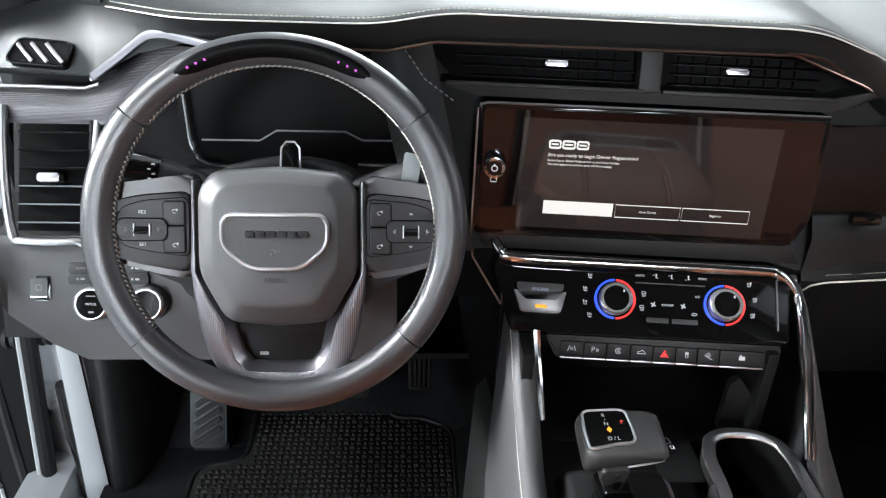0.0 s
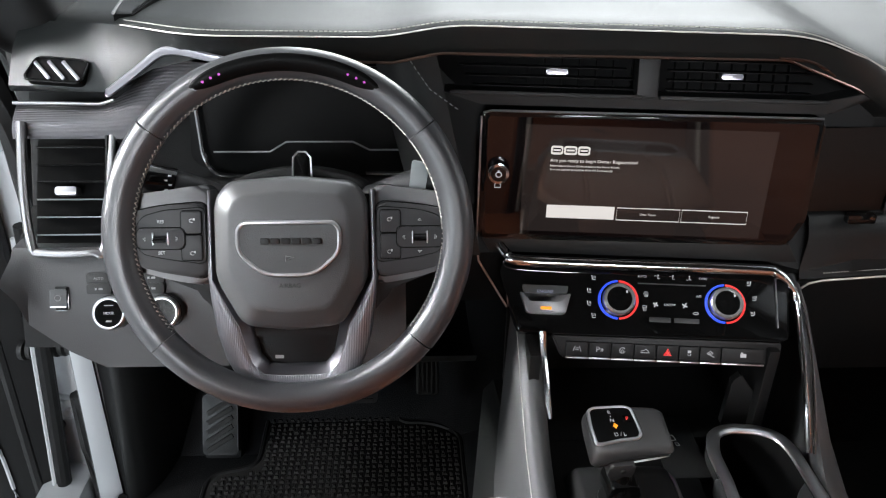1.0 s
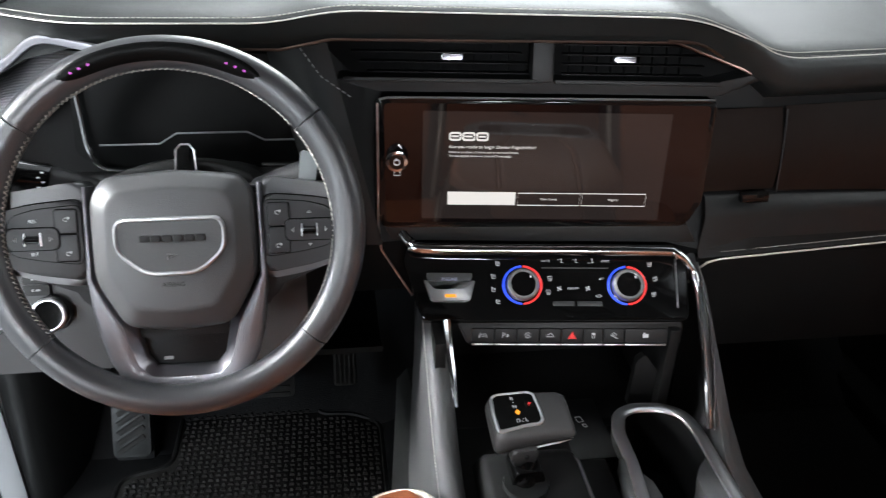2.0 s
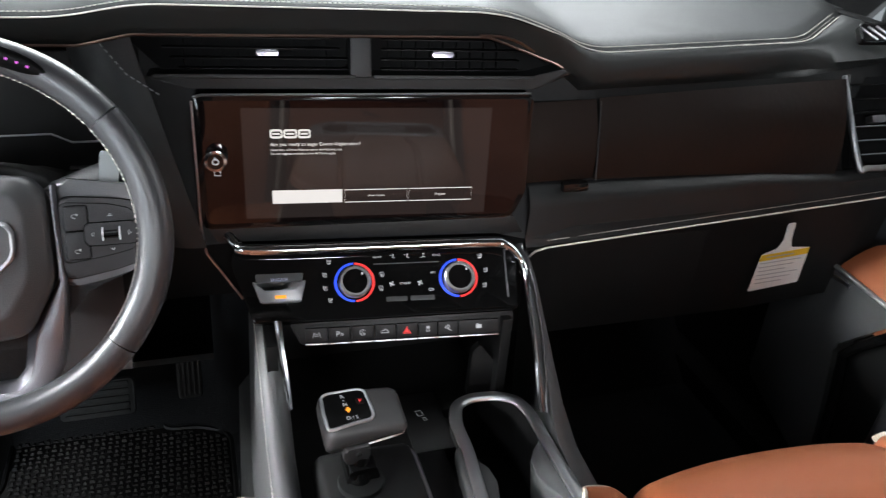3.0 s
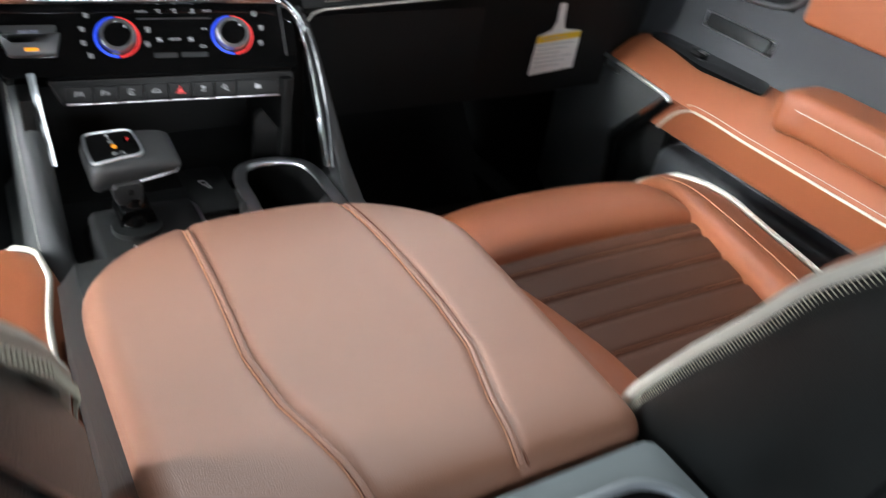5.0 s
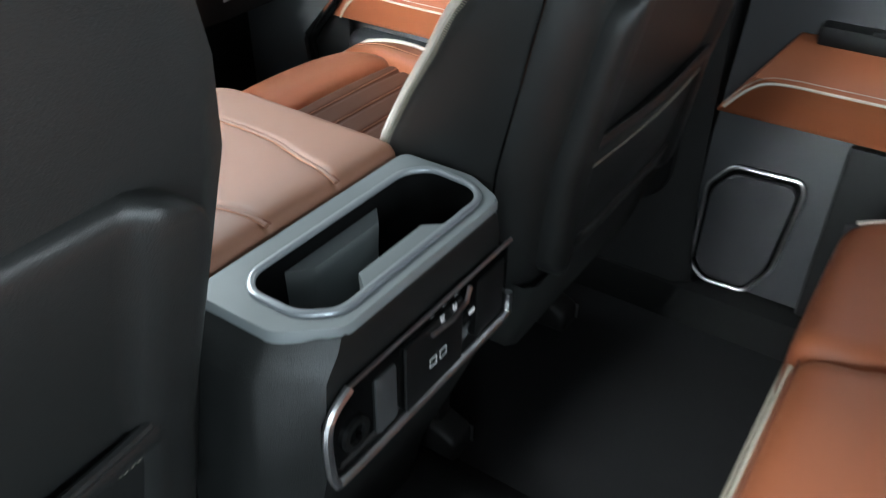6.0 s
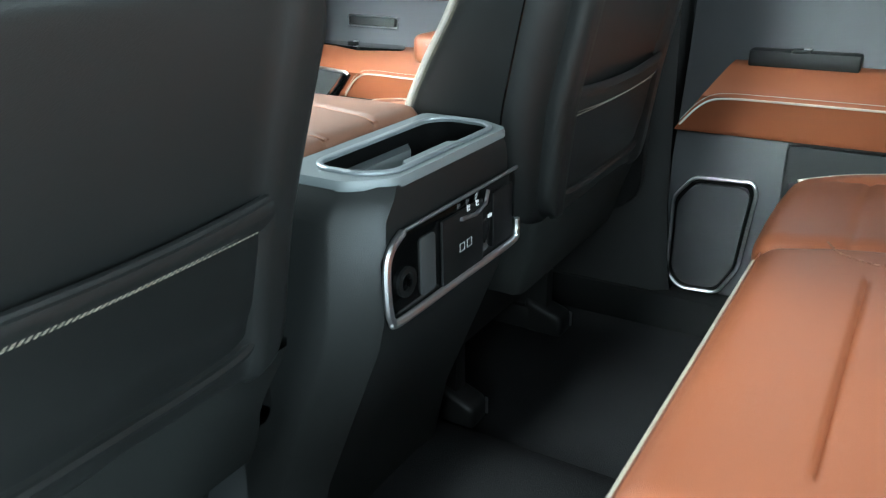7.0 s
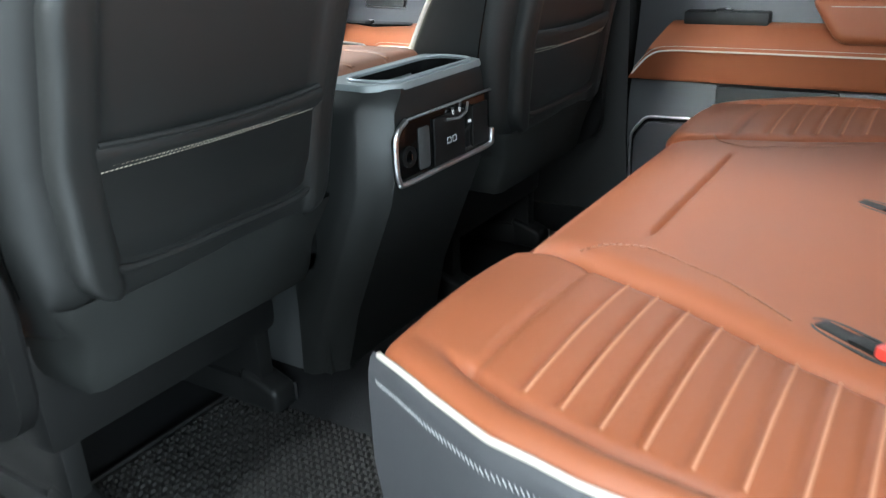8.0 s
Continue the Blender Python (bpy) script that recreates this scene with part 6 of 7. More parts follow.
pedal("accelerator_pedal", "black ribbed upright accelerator pedal in the footwell", -0.248, 1.075, 0.222, 0.042, 0.075, 5, -27)
pedal("brake_pedal", "wide black rubber brake pedal in the footwell", -0.40, 1.065, 0.205, 0.12, 0.062, 5, -27)
rest = thing("footrest", "black grooved rubber footrest in the driver footwell", "footrest", (-0.625, 1.04, 0.15))
m = pose(-0.627, 1.032, 0.150, -27)
rp = part("pad", prism(bmesh.new(), rounded(rect(-0.032, -0.056, 0.032, 0.056), 0.008), 0.0, 0.03, m, 0.003), BLACK_LEATHER, rest)
for k in range(5):
    part("groove_rib", B(0, 0, 0, 0.054, 0.005, 0.009, bev=0.002, m=m @ pose(0, -0.0015, -0.034 + 0.017 * k, 0, -32)), RUBBER, rp)
part("footrest_base", B(0, 0.055, -0.01, 0.07, 0.07, 0.12, bev=0.01, m=m), CARPET, rest)


# ---- floor mats with a knobbed weave ----
def floor_mat(name, label, outline, z, pitch=0.0115):
    t = thing(name, label, "floor mat", (sum(p[0] for p in outline) / len(outline), sum(p[1] for p in outline) / len(outline), z))
    o = rounded(outline, 0.03, 4)
    bm = bmesh.new()
    prism(bm, o, -0.006, 0.0, Matrix.Translation((0, 0, z)) @ Matrix(((1, 0, 0, 0), (0, 0, 1, 0), (0, -1, 0, 0), (0, 0, 0, 1))), 0.002)
    part("base", bm, RUBBER, t)
    part("edge_binding", T([(x, y, z + 0.006) for x, y in o], 0.0045, 6, True), BLACK, t)
    P = [Vector(p) for p in outline]

    def inside(x, y):
        c = False
        for i in range(len(P)):
            a, b = P[i], P[i - 1]
            if (a.y > y) != (b.y > y) and x < (b.x - a.x) * (y - a.y) / (b.y - a.y) + a.x:
                c = not c
        return c

    verts, faces = [], []
    xs0, ys0 = min(p.x for p in P), min(p.y for p in P)
    for i in range(int((max(p.x for p in P) - xs0) / pitch)):
        for j in range(int((max(p.y for p in P) - ys0) / pitch)):
            x, y = xs0 + (i + 0.5) * pitch, ys0 + (j + 0.5) * pitch
            if not all(inside(x + dx, y + dy) for dx in (-0.012, 0.012) for dy in (-0.012, 0.012)):
                continue
            w, d = (0.0048, 0.0030) if (i + j) % 2 else (0.0030, 0.0048)
            h = 0.0095 + 0.0012 * ((i * 7 + j * 13) % 3)
            b = len(verts)
            verts += [(x - w, y - d, z + 0.005), (x + w, y - d, z + 0.005), (x + w, y + d, z + 0.005), (x - w, y + d, z + 0.005), (x - w * 0.6, y - d * 0.6, z + h), (x + w * 0.6, y - d * 0.6, z + h), (x + w * 0.6, y + d * 0.6, z + h), (x - w * 0.6, y + d * 0.6, z + h)]
            faces += [(b + 4, b + 5, b + 6, b + 7)] + [(b + k, b + (k + 1) % 4, b + 4 + (k + 1) % 4, b + 4 + k) for k in range(4)]
    me = bpy.data.meshes.new("weave")
    me.from_pydata(verts, [], faces)
    me.materials.append(RUBBER)
    me.transform(Matrix.Translation(-t.location))
    ob = new("weave", me)
    ob.parent = t
    tagged(ob, "", "", "", "stuff")
    return t


floor_mat("driver_floor_mat", "black knobbed all-weather mat on the driver footwell carpet", [(-0.64, 0.45), (-0.185, 0.45), (-0.185, 1.06), (-0.245, 1.09), (-0.30, 1.09), (-0.31, 1.14), (-0.555, 1.14), (-0.555, 0.98), (-0.64, 0.96)], FL + 0.03)
floor_mat("rear_floor_mat", "black ribbed mat on the rear footwell carpet", [(-0.72, -0.46), (-0.20, -0.46), (-0.20, 0.16), (-0.72, 0.16)], FL + 0.002)

# ---- paper hang tag below the glove box ----
tag = thing("hang_tag", "white paper tag with yellow band under the glove box", "tag", (0.65, 0.757, 0.49))
m = pose(0.652, 0.757, 0.535, 4, -3, 0)
part("card", prism(bmesh.new(), rounded([(-0.046, -0.042), (0.045, -0.038), (0.047, 0.028), (0.012, 0.033), (0.007, 0.048), (0.006, 0.078), (-0.008, 0.078), (-0.007, 0.048), (-0.014, 0.034), (-0.040, 0.026)], 0.003, 3), 0.0, 0.0008, m), PAPER, tag)
part("yellow_band", prism(bmesh.new(), [(-0.0415, 0.014), (0.0460, 0.0165), (0.0465, 0.0275), (-0.0400, 0.0255)], -0.0006, 0.0, m), YELLOW, tag)
for k in range(6):
    part("print_line", prism(bmesh.new(), rect(-0.038, 0.009 - 0.0075 * k, 0.036 - 0.012 * (k % 3), 0.0105 - 0.0075 * k), -0.0005, 0.0, m), INK, tag)
part("print_line", prism(bmesh.new(), rect(-0.03, 0.020, 0.02, 0.0215), -0.0008, 0.0, m), INK, tag)

# ---- front seats ----
def front_seat(s, label, dy=0.0):
    cx = s * 0.412
    seat = thing("front_seat", label, "car seat", (cx, 0.2, FL), "front seats")

    # cushion centre, sewn in cross ribs
    def mid(x, y, z):
        u = (y + 0.165) / 0.33
        g = 0.0
        if z > 0.01:
            for k in range(7):
                g = max(g, math.exp(-((y + 0.137 - 0.045 * k) / 0.0042) ** 2))
        return Vector((cx + x, 0.165 + y, 0.428 + z + 0.018 * u - 0.0045 * g - 0.02 * (x / 0.17) ** 2 * (z > 0) * 0.3))

    part("cushion_centre", cushion(0.165, 0.165, 0.04, 0.014, (8, 110, 2), mid), TAN_DARK, seat, "brown perforated leather with sewn cross ribs", 60)
    for k in range(6):
        y = 0.067 + 0.045 * k
        if y < 0.325:
            part("rib_stitch_crest", dashes(bmesh.new(), [Vector((cx - 0.15, y + 0.008, 0.4675 + 0.055 * y)), Vector((cx + 0.15, y + 0.008, 0.4675 + 0.055 * y))], 0.0028, 0.0012, 0.0005), TAN_THREAD, seat)

    def nose(x, y, z):
        f = max(0.0, (y + 0.02) / 0.09)
        return Vector((cx + x * (1 - 0.03 * f), 0.405 + y - 0.022 * (x / 0.2) ** 2, 0.436 + z + 0.004 - 0.030 * f * f * (z > 0) - 0.012 * (x / 0.2) ** 4))

    part("cushion_front", cushion(0.182, 0.072, 0.055, 0.034, (16, 10, 4), nose), TAN, seat, "tan leather cushion front", 60)
    for e in (-1, 1):
        def bolster(x, y, z, e=e):
            u = (y + 0.22) / 0.44
            lift = 0.012 + 0.034 * math.sin(math.pi * min(1.0, 0.15 + 0.70 * u)) - 0.016 * max(0.0, (u - 0.80) / 0.20) ** 2
            inner = lerp(u, [0, 0.32, 0.51, 0.70, 0.92, 1.0], [0.095, 0.112, 0.132, 0.153, 0.182, 0.186])
            outer = lerp(u, [0, 0.6, 0.76, 0.90, 1.0], [0.260, 0.263, 0.271, 0.262, 0.233])
            # the door side falls away towards the sill
            fall = lerp(u, [0, 0.3, 0.7, 0.9, 1.0], [0.055, 0.050, 0.034, 0.020, 0.006]) if e * s > 0 else 0.0
            w = (x + 0.040) / 0.080
            crown = 0.012 * min(1.0, max(0.0, w)) if z > 0 else 0.0
            drop = fall * max(0.0, (w - 0.1) / 0.79) ** 1.3 if z > 0 else 0.0
            return Vector((cx + e * (inner + (outer - inner) * w), 0.232 + y, 0.398 + z + crown - drop + (lift if z > -0.02 else 0)))

        bo = part("cushion_bolster", cushion(0.040, 0.235, 0.055, 0.020, (24, 30, 4), bolster), TAN, seat, "tan leather side bolster", 60)
        line = []
        for u in np.linspace(0.0, 0.985, 40):
            y = -0.235 + 0.47 * u
            line.append(bolster(0.0315, y, 0.0525) + Vector((e * 0.0018, 0, 0.0030)))
        line = line[:-2] + [bolster(0.030, 0.226, 0.047), bolster(0.014, 0.232, 0.047), bolster(-0.010, 0.234, 0.047), bolster(-0.034, 0.232, 0.046)]
        part("piping", T(line, 0.0042 if e * s > 0 else 0.0030, 8), PIPING, bo, "cream piping")
        part("bolster_stitching", dashes(bmesh.new(), [bolster(-0.014, -0.235 + 0.47 * u, 0.0555) + Vector((0, 0, 0.0004)) for u in np.linspace(0.1, 0.93, 40)], 0.0045, 0.0015, 0.0007), TAN_THREAD, bo)
        part("side_skirt", prism(bmesh.new(), rounded([(-0.075, 0.30), (-0.075, 0.47), (0.06, 0.47), (0.20, 0.40), (0.44, 0.385), (0.45, 0.27), (0.10, 0.25)], 0.03), -0.009, 0.009, Matrix(((0, 1, 0, cx + e * 0.256), (1, 0, 0, 0), (0, 0, 1, 0), (0, 0, 0, 1))), 0.004), BLACK, seat)
    part("seat_base", B(cx, 0.20, 0.29, 0.40, 0.44, 0.16, bev=0.02), BLACK, seat)
    for e in (-1, 1):
        part("rail", B(cx + e * 0.17, 0.22, 0.105, 0.05, 0.40, 0.05, bev=0.008), BLACK, seat)
        part("rail_leg", B(cx + e * 0.17, 0.16, 0.17, 0.03, 0.34, 0.10, bev=0.006), BLACK, seat)

    # backrest
    lean = 0.095 if s < 0 else 0.0   # the driver's backrest is reclined further
    def yf(z):
        return lerp(z, [0.40, 0.60, 0.66, 0.707, 0.747, 0.80, 0.844, 0.95, 1.12], [0.10, 0.034, 0.003, -0.025, -0.046, -0.088, -0.118, -0.165, -0.20]) - lean * max(0.0, z - 0.58)

    def yb(z):
        return lerp(z, [0.40, 0.60, 0.80, 1.0, 1.12], [-0.135, -0.160, -0.204, -0.250, -0.265]) - lean * max(0.0, z - 0.58)

    def wid(z):
        return lerp(z, [0.40, 0.50, 0.62, 0.78, 0.82, 0.86, 0.90, 0.95, 1.05, 1.12], [0.215, 0.235, 0.245, 0.247, 0.241, 0.226, 0.208, 0.194, 0.168, 0.12])

    rws = []
    for z in [0.40, 0.405, 0.415, 0.44, 0.48, 0.54, 0.60, 0.66, 0.72, 0.78, 0.84, 0.90, 0.96, 1.01, 1.05, 1.08, 1.10, 1.115]:
        f, b, w = yf(z), yb(z), wid(z)
        e = 1.0 if 0.43 < z < 1.06 else 0.86 if z not in (0.40, 1.115) else 0.7
        w *= 0.97 + 0.03 * e
        m0 = (f + b) / 2
        f, b = m0 + (f - m0) * e, m0 + (b - m0) * e
        loop = [(-0.55, b), (-0.86, b + 0.004), (-0.965, b + 0.016), (-1.0, b + 0.045), (-1.0, f - 0.030), (-0.97, f - 0.008), (-0.90, f), (0.90, f), (0.97, f - 0.008), (1.0, f - 0.030), (1.0, b + 0.045), (0.965, b + 0.016), (0.86, b + 0.004), (0.55, b), (0.25, b - 0.004), (-0.25, b - 0.004)]
        rws.append([(cx + w * a, y, z) for a, y in loop])
    part("backrest", loft(bmesh.new(), rws), SEAT_LEATHER, seat, "black leather backrest shell", 50)

    def face(x, y, z):
        zz = 0.76 + z
        g = 0.0
        if y > 0.005:
            for k in range(9):
                g = max(g, math.exp(-((z + 0.22 - 0.055 * k) / 0.006) ** 2)) if abs(x) < 0.13 else g
        return Vector((cx + x * wid(zz) / 0.235, yf(zz) - 0.014 + y - 0.004 * g, zz))

    part("backrest_face", cushion(0.215, 0.018, 0.32, 0.015, (14, 2, 60), face), TAN, seat, "tan leather backrest face", 60)
    for e in (-1, 1):
        line = [Vector((cx + e * (wid(z) - 0.004), yf(z) - 0.006, z)) for z in np.linspace(0.50, 1.08, 40)]
        part("piping", T(line, 0.0042, 8, up=(1, 0, 0)), PIPING, seat, "cream piping along the backrest edge")
        bm = bmesh.new()
        for z in np.linspace(0.50, 1.07, 240):
            q = Vector((cx + e * (wid(z) + 0.0005), yf(z) - 0.017, z))
            tube(bm, [q + Vector((0, 0.0, -0.0008)), q + Vector((0, 0.0045, 0.0006))], 0.00045, 4)
        part("edge_stitching", bm, GOLD_THREAD, seat, "pale whip stitching beside the piping")
        line2 = [Vector((cx + e * (wid(z) + 0.0003), yb(z) + 0.047, z)) for z in np.linspace(0.46, 1.0, 40)]
        part("shell_seam", T(line2, 0.0014, 6, up=(1, 0, 0)), GLOSS, seat)
    # hinge cover at the outer side, foot covers on the rails
    part("hinge_cover", prism(bmesh.new(), rounded([(-0.14, 0.345), (-0.145, 0.50), (-0.07, 0.565), (0.07, 0.515), (0.13, 0.42), (0.11, 0.31), (-0.08, 0.305)], 0.03, 4), -0.010, 0.012, Matrix(((0, s, 0, cx + s * 0.266), (1, 0, 0, 0), (0, 0, 1, 0), (0, 0, 0, 1))), 0.006, 3), FASCIA, seat, "black plastic hinge cover")
    for e in (-1, 1):
        foot = part("foot_cover", cushion(0.026, 0.040, 0.022, 0.012, (4, 4, 3), lambda x, y, z, e=e: Vector((cx + e * 0.172 + x, -0.005 + y, 0.098 + z + 0.35 * (y + 0.040) * (z > 0)))), BLACK, seat, "black plastic rail end cover", 50)
        part("cover_lip", B(cx + e * 0.172 + 0.022, -0.044, 0.100, 0.002, 0.006, 0.03, bev=0.0008), SATIN, foot)
    # lower back panel, sunk centre and pocket
    def panel(x, y, z):
        a, c = abs(x) / 0.216, abs(z) / 0.18
        if a > 0.7 and c > 0.7:                      # round corners
            p, q = (a - 0.7) / 0.3, (c - 0.7) / 0.3
            a, c = 0.7 + 0.3 * p * math.sqrt(1 - q * q / 2), 0.7 + 0.3 * q * math.sqrt(1 - p * p / 2)
        zz = 0.615 + math.copysign(0.18 * c, z)
        w = lerp(zz, [0.435, 0.60, 0.79], [0.192, 0.207, 0.209])
        d = min(1.0, max(0.0, (0.80 - a) / 0.06))
        return Vector((cx + math.copysign(w * a, x), yb(zz) + 0.002 + y + (0.010 * d * d * (3 - 2 * d) if y < 0 else 0), zz))

    bp = part("back_panel", cushion(0.216, 0.024, 0.18, 0.017, (48, 2, 26), panel), SEAT_LEATHER, seat, "black leather lower back panel", 60)
    rws = []
    for u in np.linspace(-1, 1, 25):
        x = cx + 0.168 * u
        zt = 0.616 + (0.010 if s > 0 else 0.0) - 0.006 * (1 - u * u)
        sag = 0.006 * (1 - u * u)
        rws.append([(x, yb(zt) - 0.010, zt - 0.008), (x, yb(zt) - 0.018 - sag, zt), (x, yb(zt) - 0.021 - sag, zt - 0.004), (x, yb(zt) - 0.020 - sag, zt - 0.016), (x, yb(0.585) - 0.0165 - sag * 0.7, 0.585), (x, yb(0.52) - 0.0150 - 0.002 * (1 - u * u), 0.52), (x * 1.0, yb(0.48) - 0.0140, 0.482 + 0.03 * u ** 8), (x, yb(0.475) - 0.009, 0.474 + 0.03 * u ** 8)])
    part("pocket", loft(bmesh.new(), rws, wrap=False), SEAT_LEATHER, bp, "black leather map pocket", 60)
    bm = bmesh.new()
    for dz in (0.15, 0.55):
        dashes(bm, [Vector((cx + 0.160 * u, -0.1763 - 0.0042 * (1 - u * u) - dz * (0.0089 + 0.0018 * (1 - u * u)), 0.585 + dz * (0.015 - 0.006 * (1 - u * u)))) for u in np.linspace(-1, 1, 30)], 0.0028, 0.0026, 0.0006)
    part("pocket_stitching", bm, GOLD_THREAD, bp, "twin cream stitching below the pocket edge")
    part("pocket_rim", T([Vector((cx + 0.163 * u, yb(0.616) - 0.018 - 0.006 * (1 - u * u), 0.616 - 0.006 * (1 - u * u))) for u in np.linspace(-1, 1, 24)], 0.0042, 8), SEAT_LEATHER, bp)
    edge = [(0.178, 0.640), (0.178, 0.57), (0.174, 0.515), (0.158, 0.484), (0.12, 0.470), (0.0, 0.468), (-0.12, 0.470), (-0.158, 0.484), (-0.174, 0.515), (-0.178, 0.57), (-0.178, 0.640)]
    part("panel_edge", T(spline([(cx + a, yb(b) - 0.0115, b) for a, b in edge], 5), 0.0062, 8, up=(0, 1, 0)), SEAT_LEATHER, bp, "raised edge round the pocket")
    # felt skirt under the panel
    rws = []
    for z in np.linspace(0.325, 0.45, 10):
        k = (z - 0.325) / 0.125
        w = 0.180 + 0.030 * k + 0.006 * math.sin(z * 60)
        y = -0.115 - 0.035 * k
        rws.append([(cx - w, y + 0.14, z), (cx - w, y + 0.01, z), (cx - w + 0.012, y, z), (cx - 0.06, y - 0.006 * math.sin(k * 3), z), (cx + 0.06, y - 0.008 * math.sin(k * 2.6), z), (cx + w - 0.012, y, z), (cx + w, y + 0.01, z), (cx + w, y + 0.14, z)])
    part("back_skirt", loft(bmesh.new(), rws, wrap=False), FELT, seat, "dark felt skirt below the backrest", 60)
    # head restraint
    part("head_restraint", cushion(0.13, 0.045, 0.085, 0.035, (8, 4, 6), lambda x, y, z: Vector((cx + x, -0.225 + y - 0.1 * z - 0.06 * (x / 0.13) ** 2 * 0.3, 1.225 + z))), SEAT_LEATHER, seat, "black leather head restraint", 60)
    for e in (-1, 1):
        part("restraint_post", T([(cx + e * 0.06, -0.23, 1.08), (cx + e * 0.06, -0.225, 1.17)], 0.006, 8), CHROME, seat)
    seat.location.y += dy
    return seat


front_seat(-1, "driver seat with tan leather front and black leather back pocket", 0.07)
front_seat(1, "passenger seat with tan leather cushion, cream piping and black back")

# ---- rear bench ----
bench = thing("rear_bench", "tan leather rear bench seat with cream piping and sewn ribs", "bench seat", (0, -0.7, FL))


def bench_seam(v):
    """half width of the centre cushion, wider towards the back"""
    return lerp(v, [0, 0.10, 0.20, 0.32, 0.43, 0.54, 0.68, 0.8, 1], [0.274, 0.272, 0.296, 0.320, 0.352, 0.388, 0.422, 0.430, 0.430])


def outer_pad(s):
    def f(x, y, z):
        v = (0.30 - y) / 0.60              # 0 front .. 1 back
        wx = 0.5 + x / 0.34                # 0 inner .. 1 outer
        xi = bench_seam(v)
        xo = xi + (0.280 + 0.34 * lerp(v, [0, 0.05, 0.15, 0.27, 0.4, 0.7, 1], [0.77, 0.82, 0.915, 1.01, 1.055, 1.075, 1.075]) - xi) * wx
        front = -0.007 * max(0.0, (0.14 - v) / 0.14) ** 1.6
        g = 0.0
        if z > 0.02:
            if 0.2 < v < 0.97 and 0.06 < wx < 0.80:
                for k in range(13):
                    g += math.exp(-((v - 0.255 - 0.0565 * k) / 0.0055) ** 2) - 0.6 * math.exp(-((v - 0.268 - 0.0565 * k) / 0.007) ** 2)
            g2 = math.exp(-((wx - 0.84) / 0.020) ** 2) * min(1.0, max(0.0, (v - 0.11) / 0.06))
            g3 = math.exp(-((v - 0.180) / 0.008) ** 2) if wx < 0.84 else 0.0
            g = 0.0030 * g + 0.011 * g2 + 0.004 * g3
            g -= 0.014 * max(0.0, 1 - ((wx - 0.94) / 0.10) ** 2) * min(1, v * 3)
        dome = 0.010 * (1 - (2 * wx - 1) ** 2) if z > 0 else 0
        return Vector((s * xo, -0.405 - (0.30 - y) + 0.0, 0.400 + z + front + dome - g - 0.012 * v * (z > 0)))

    p = part("outer_cushion", cushion(0.17, 0.30, 0.062, 0.028, (50, 130, 4), f), TAN, bench, "tan leather seat cushion with sewn cross ribs", 60)
    # pale tubes for the sewn rib crests, caught light put into the colour
    for k in range(12):
        v = 0.268 + 0.0565 * k
        part("rib_stitch_crest", T([f(xx, 0.30 - 0.6 * v, 0.062) + Vector((0, 0, 0.0006)) for xx in np.linspace(-0.145, 0.100, 16)], 0.0014, 6, flat=0.6), TAN_THREAD, p)
    line = [f(0.166, 0.30 - 0.6 * v, 0.056) + Vector((s * 0.001, 0, 0.002)) for v in np.linspace(0.02, 0.98, 50)]
    part("piping", T(spline(line, 2), 0.0030, 8), PIPING, p, "cream piping round the cushion edge")
    rws = []
    for v in np.linspace(0.0, 1.0, 40):
        a = f(0.168, 0.30 - 0.6 * v, 0.048)
        rws.append([a + Vector((-s * 0.002, 0, 0.009)), a + Vector((s * 0.004, 0, 0.006)), a + Vector((s * 0.008, 0, -0.006)), a + Vector((s * 0.010, 0, -0.03)), a + Vector((s * 0.010, 0, -0.10)), Vector((a.x - s * 0.01, a.y, 0.22))])
    part("cushion_side", loft(bmesh.new(), rws, wrap=False), DOOR_GREY, p, "grey cloth cushion side", 60)
    bm = bmesh.new()
    for v in np.linspace(0.03, 0.97, 110):
        a = f(0.168, 0.30 - 0.6 * v, 0.048) + Vector((s * 0.0092, 0, -0.010))
        tube(bm, [a + Vector((0, -0.0015, -0.003)), a + Vector((0, 0.0015, 0.003))], 0.0007, 4)
    part("edge_stitching", bm, DIM_MARK, p, "grey whip stitching")
    part("arc_stitching", dashes(bmesh.new(), [Vector((s * q.x, q.y, 0.4672 + 0.0167 * (q.y + 0.405))) for q in spline([(0.274, -0.490, 0), (0.244, -0.510, 0), (0.232, -0.552, 0), (0.254, -0.600, 0), (0.280, -0.650, 0), (0.335, -0.718, 0)], 8)], 0.005, 0.003, 0.0010), LID_TAN, p)


outer_pad(-1)
outer_pad(1)


def centre_fn(x, y, z):
    v = (0.30 - y) / 0.60
    g = 0.0
    if z > 0.02:
        g = 0.006 * math.exp(-((v - 0.215) / 0.0045) ** 2) * max(0.0, min(1.0, (0.19 - abs(x)) / 0.03))
    front = -0.016 * max(0.0, (0.14 - v) / 0.14) ** 1.6
    return Vector((x * bench_seam(v) / 0.279, -0.413 - (0.30 - y) * 0.987, 0.404 + z + front - g - 0.010 * v * (z > 0)))


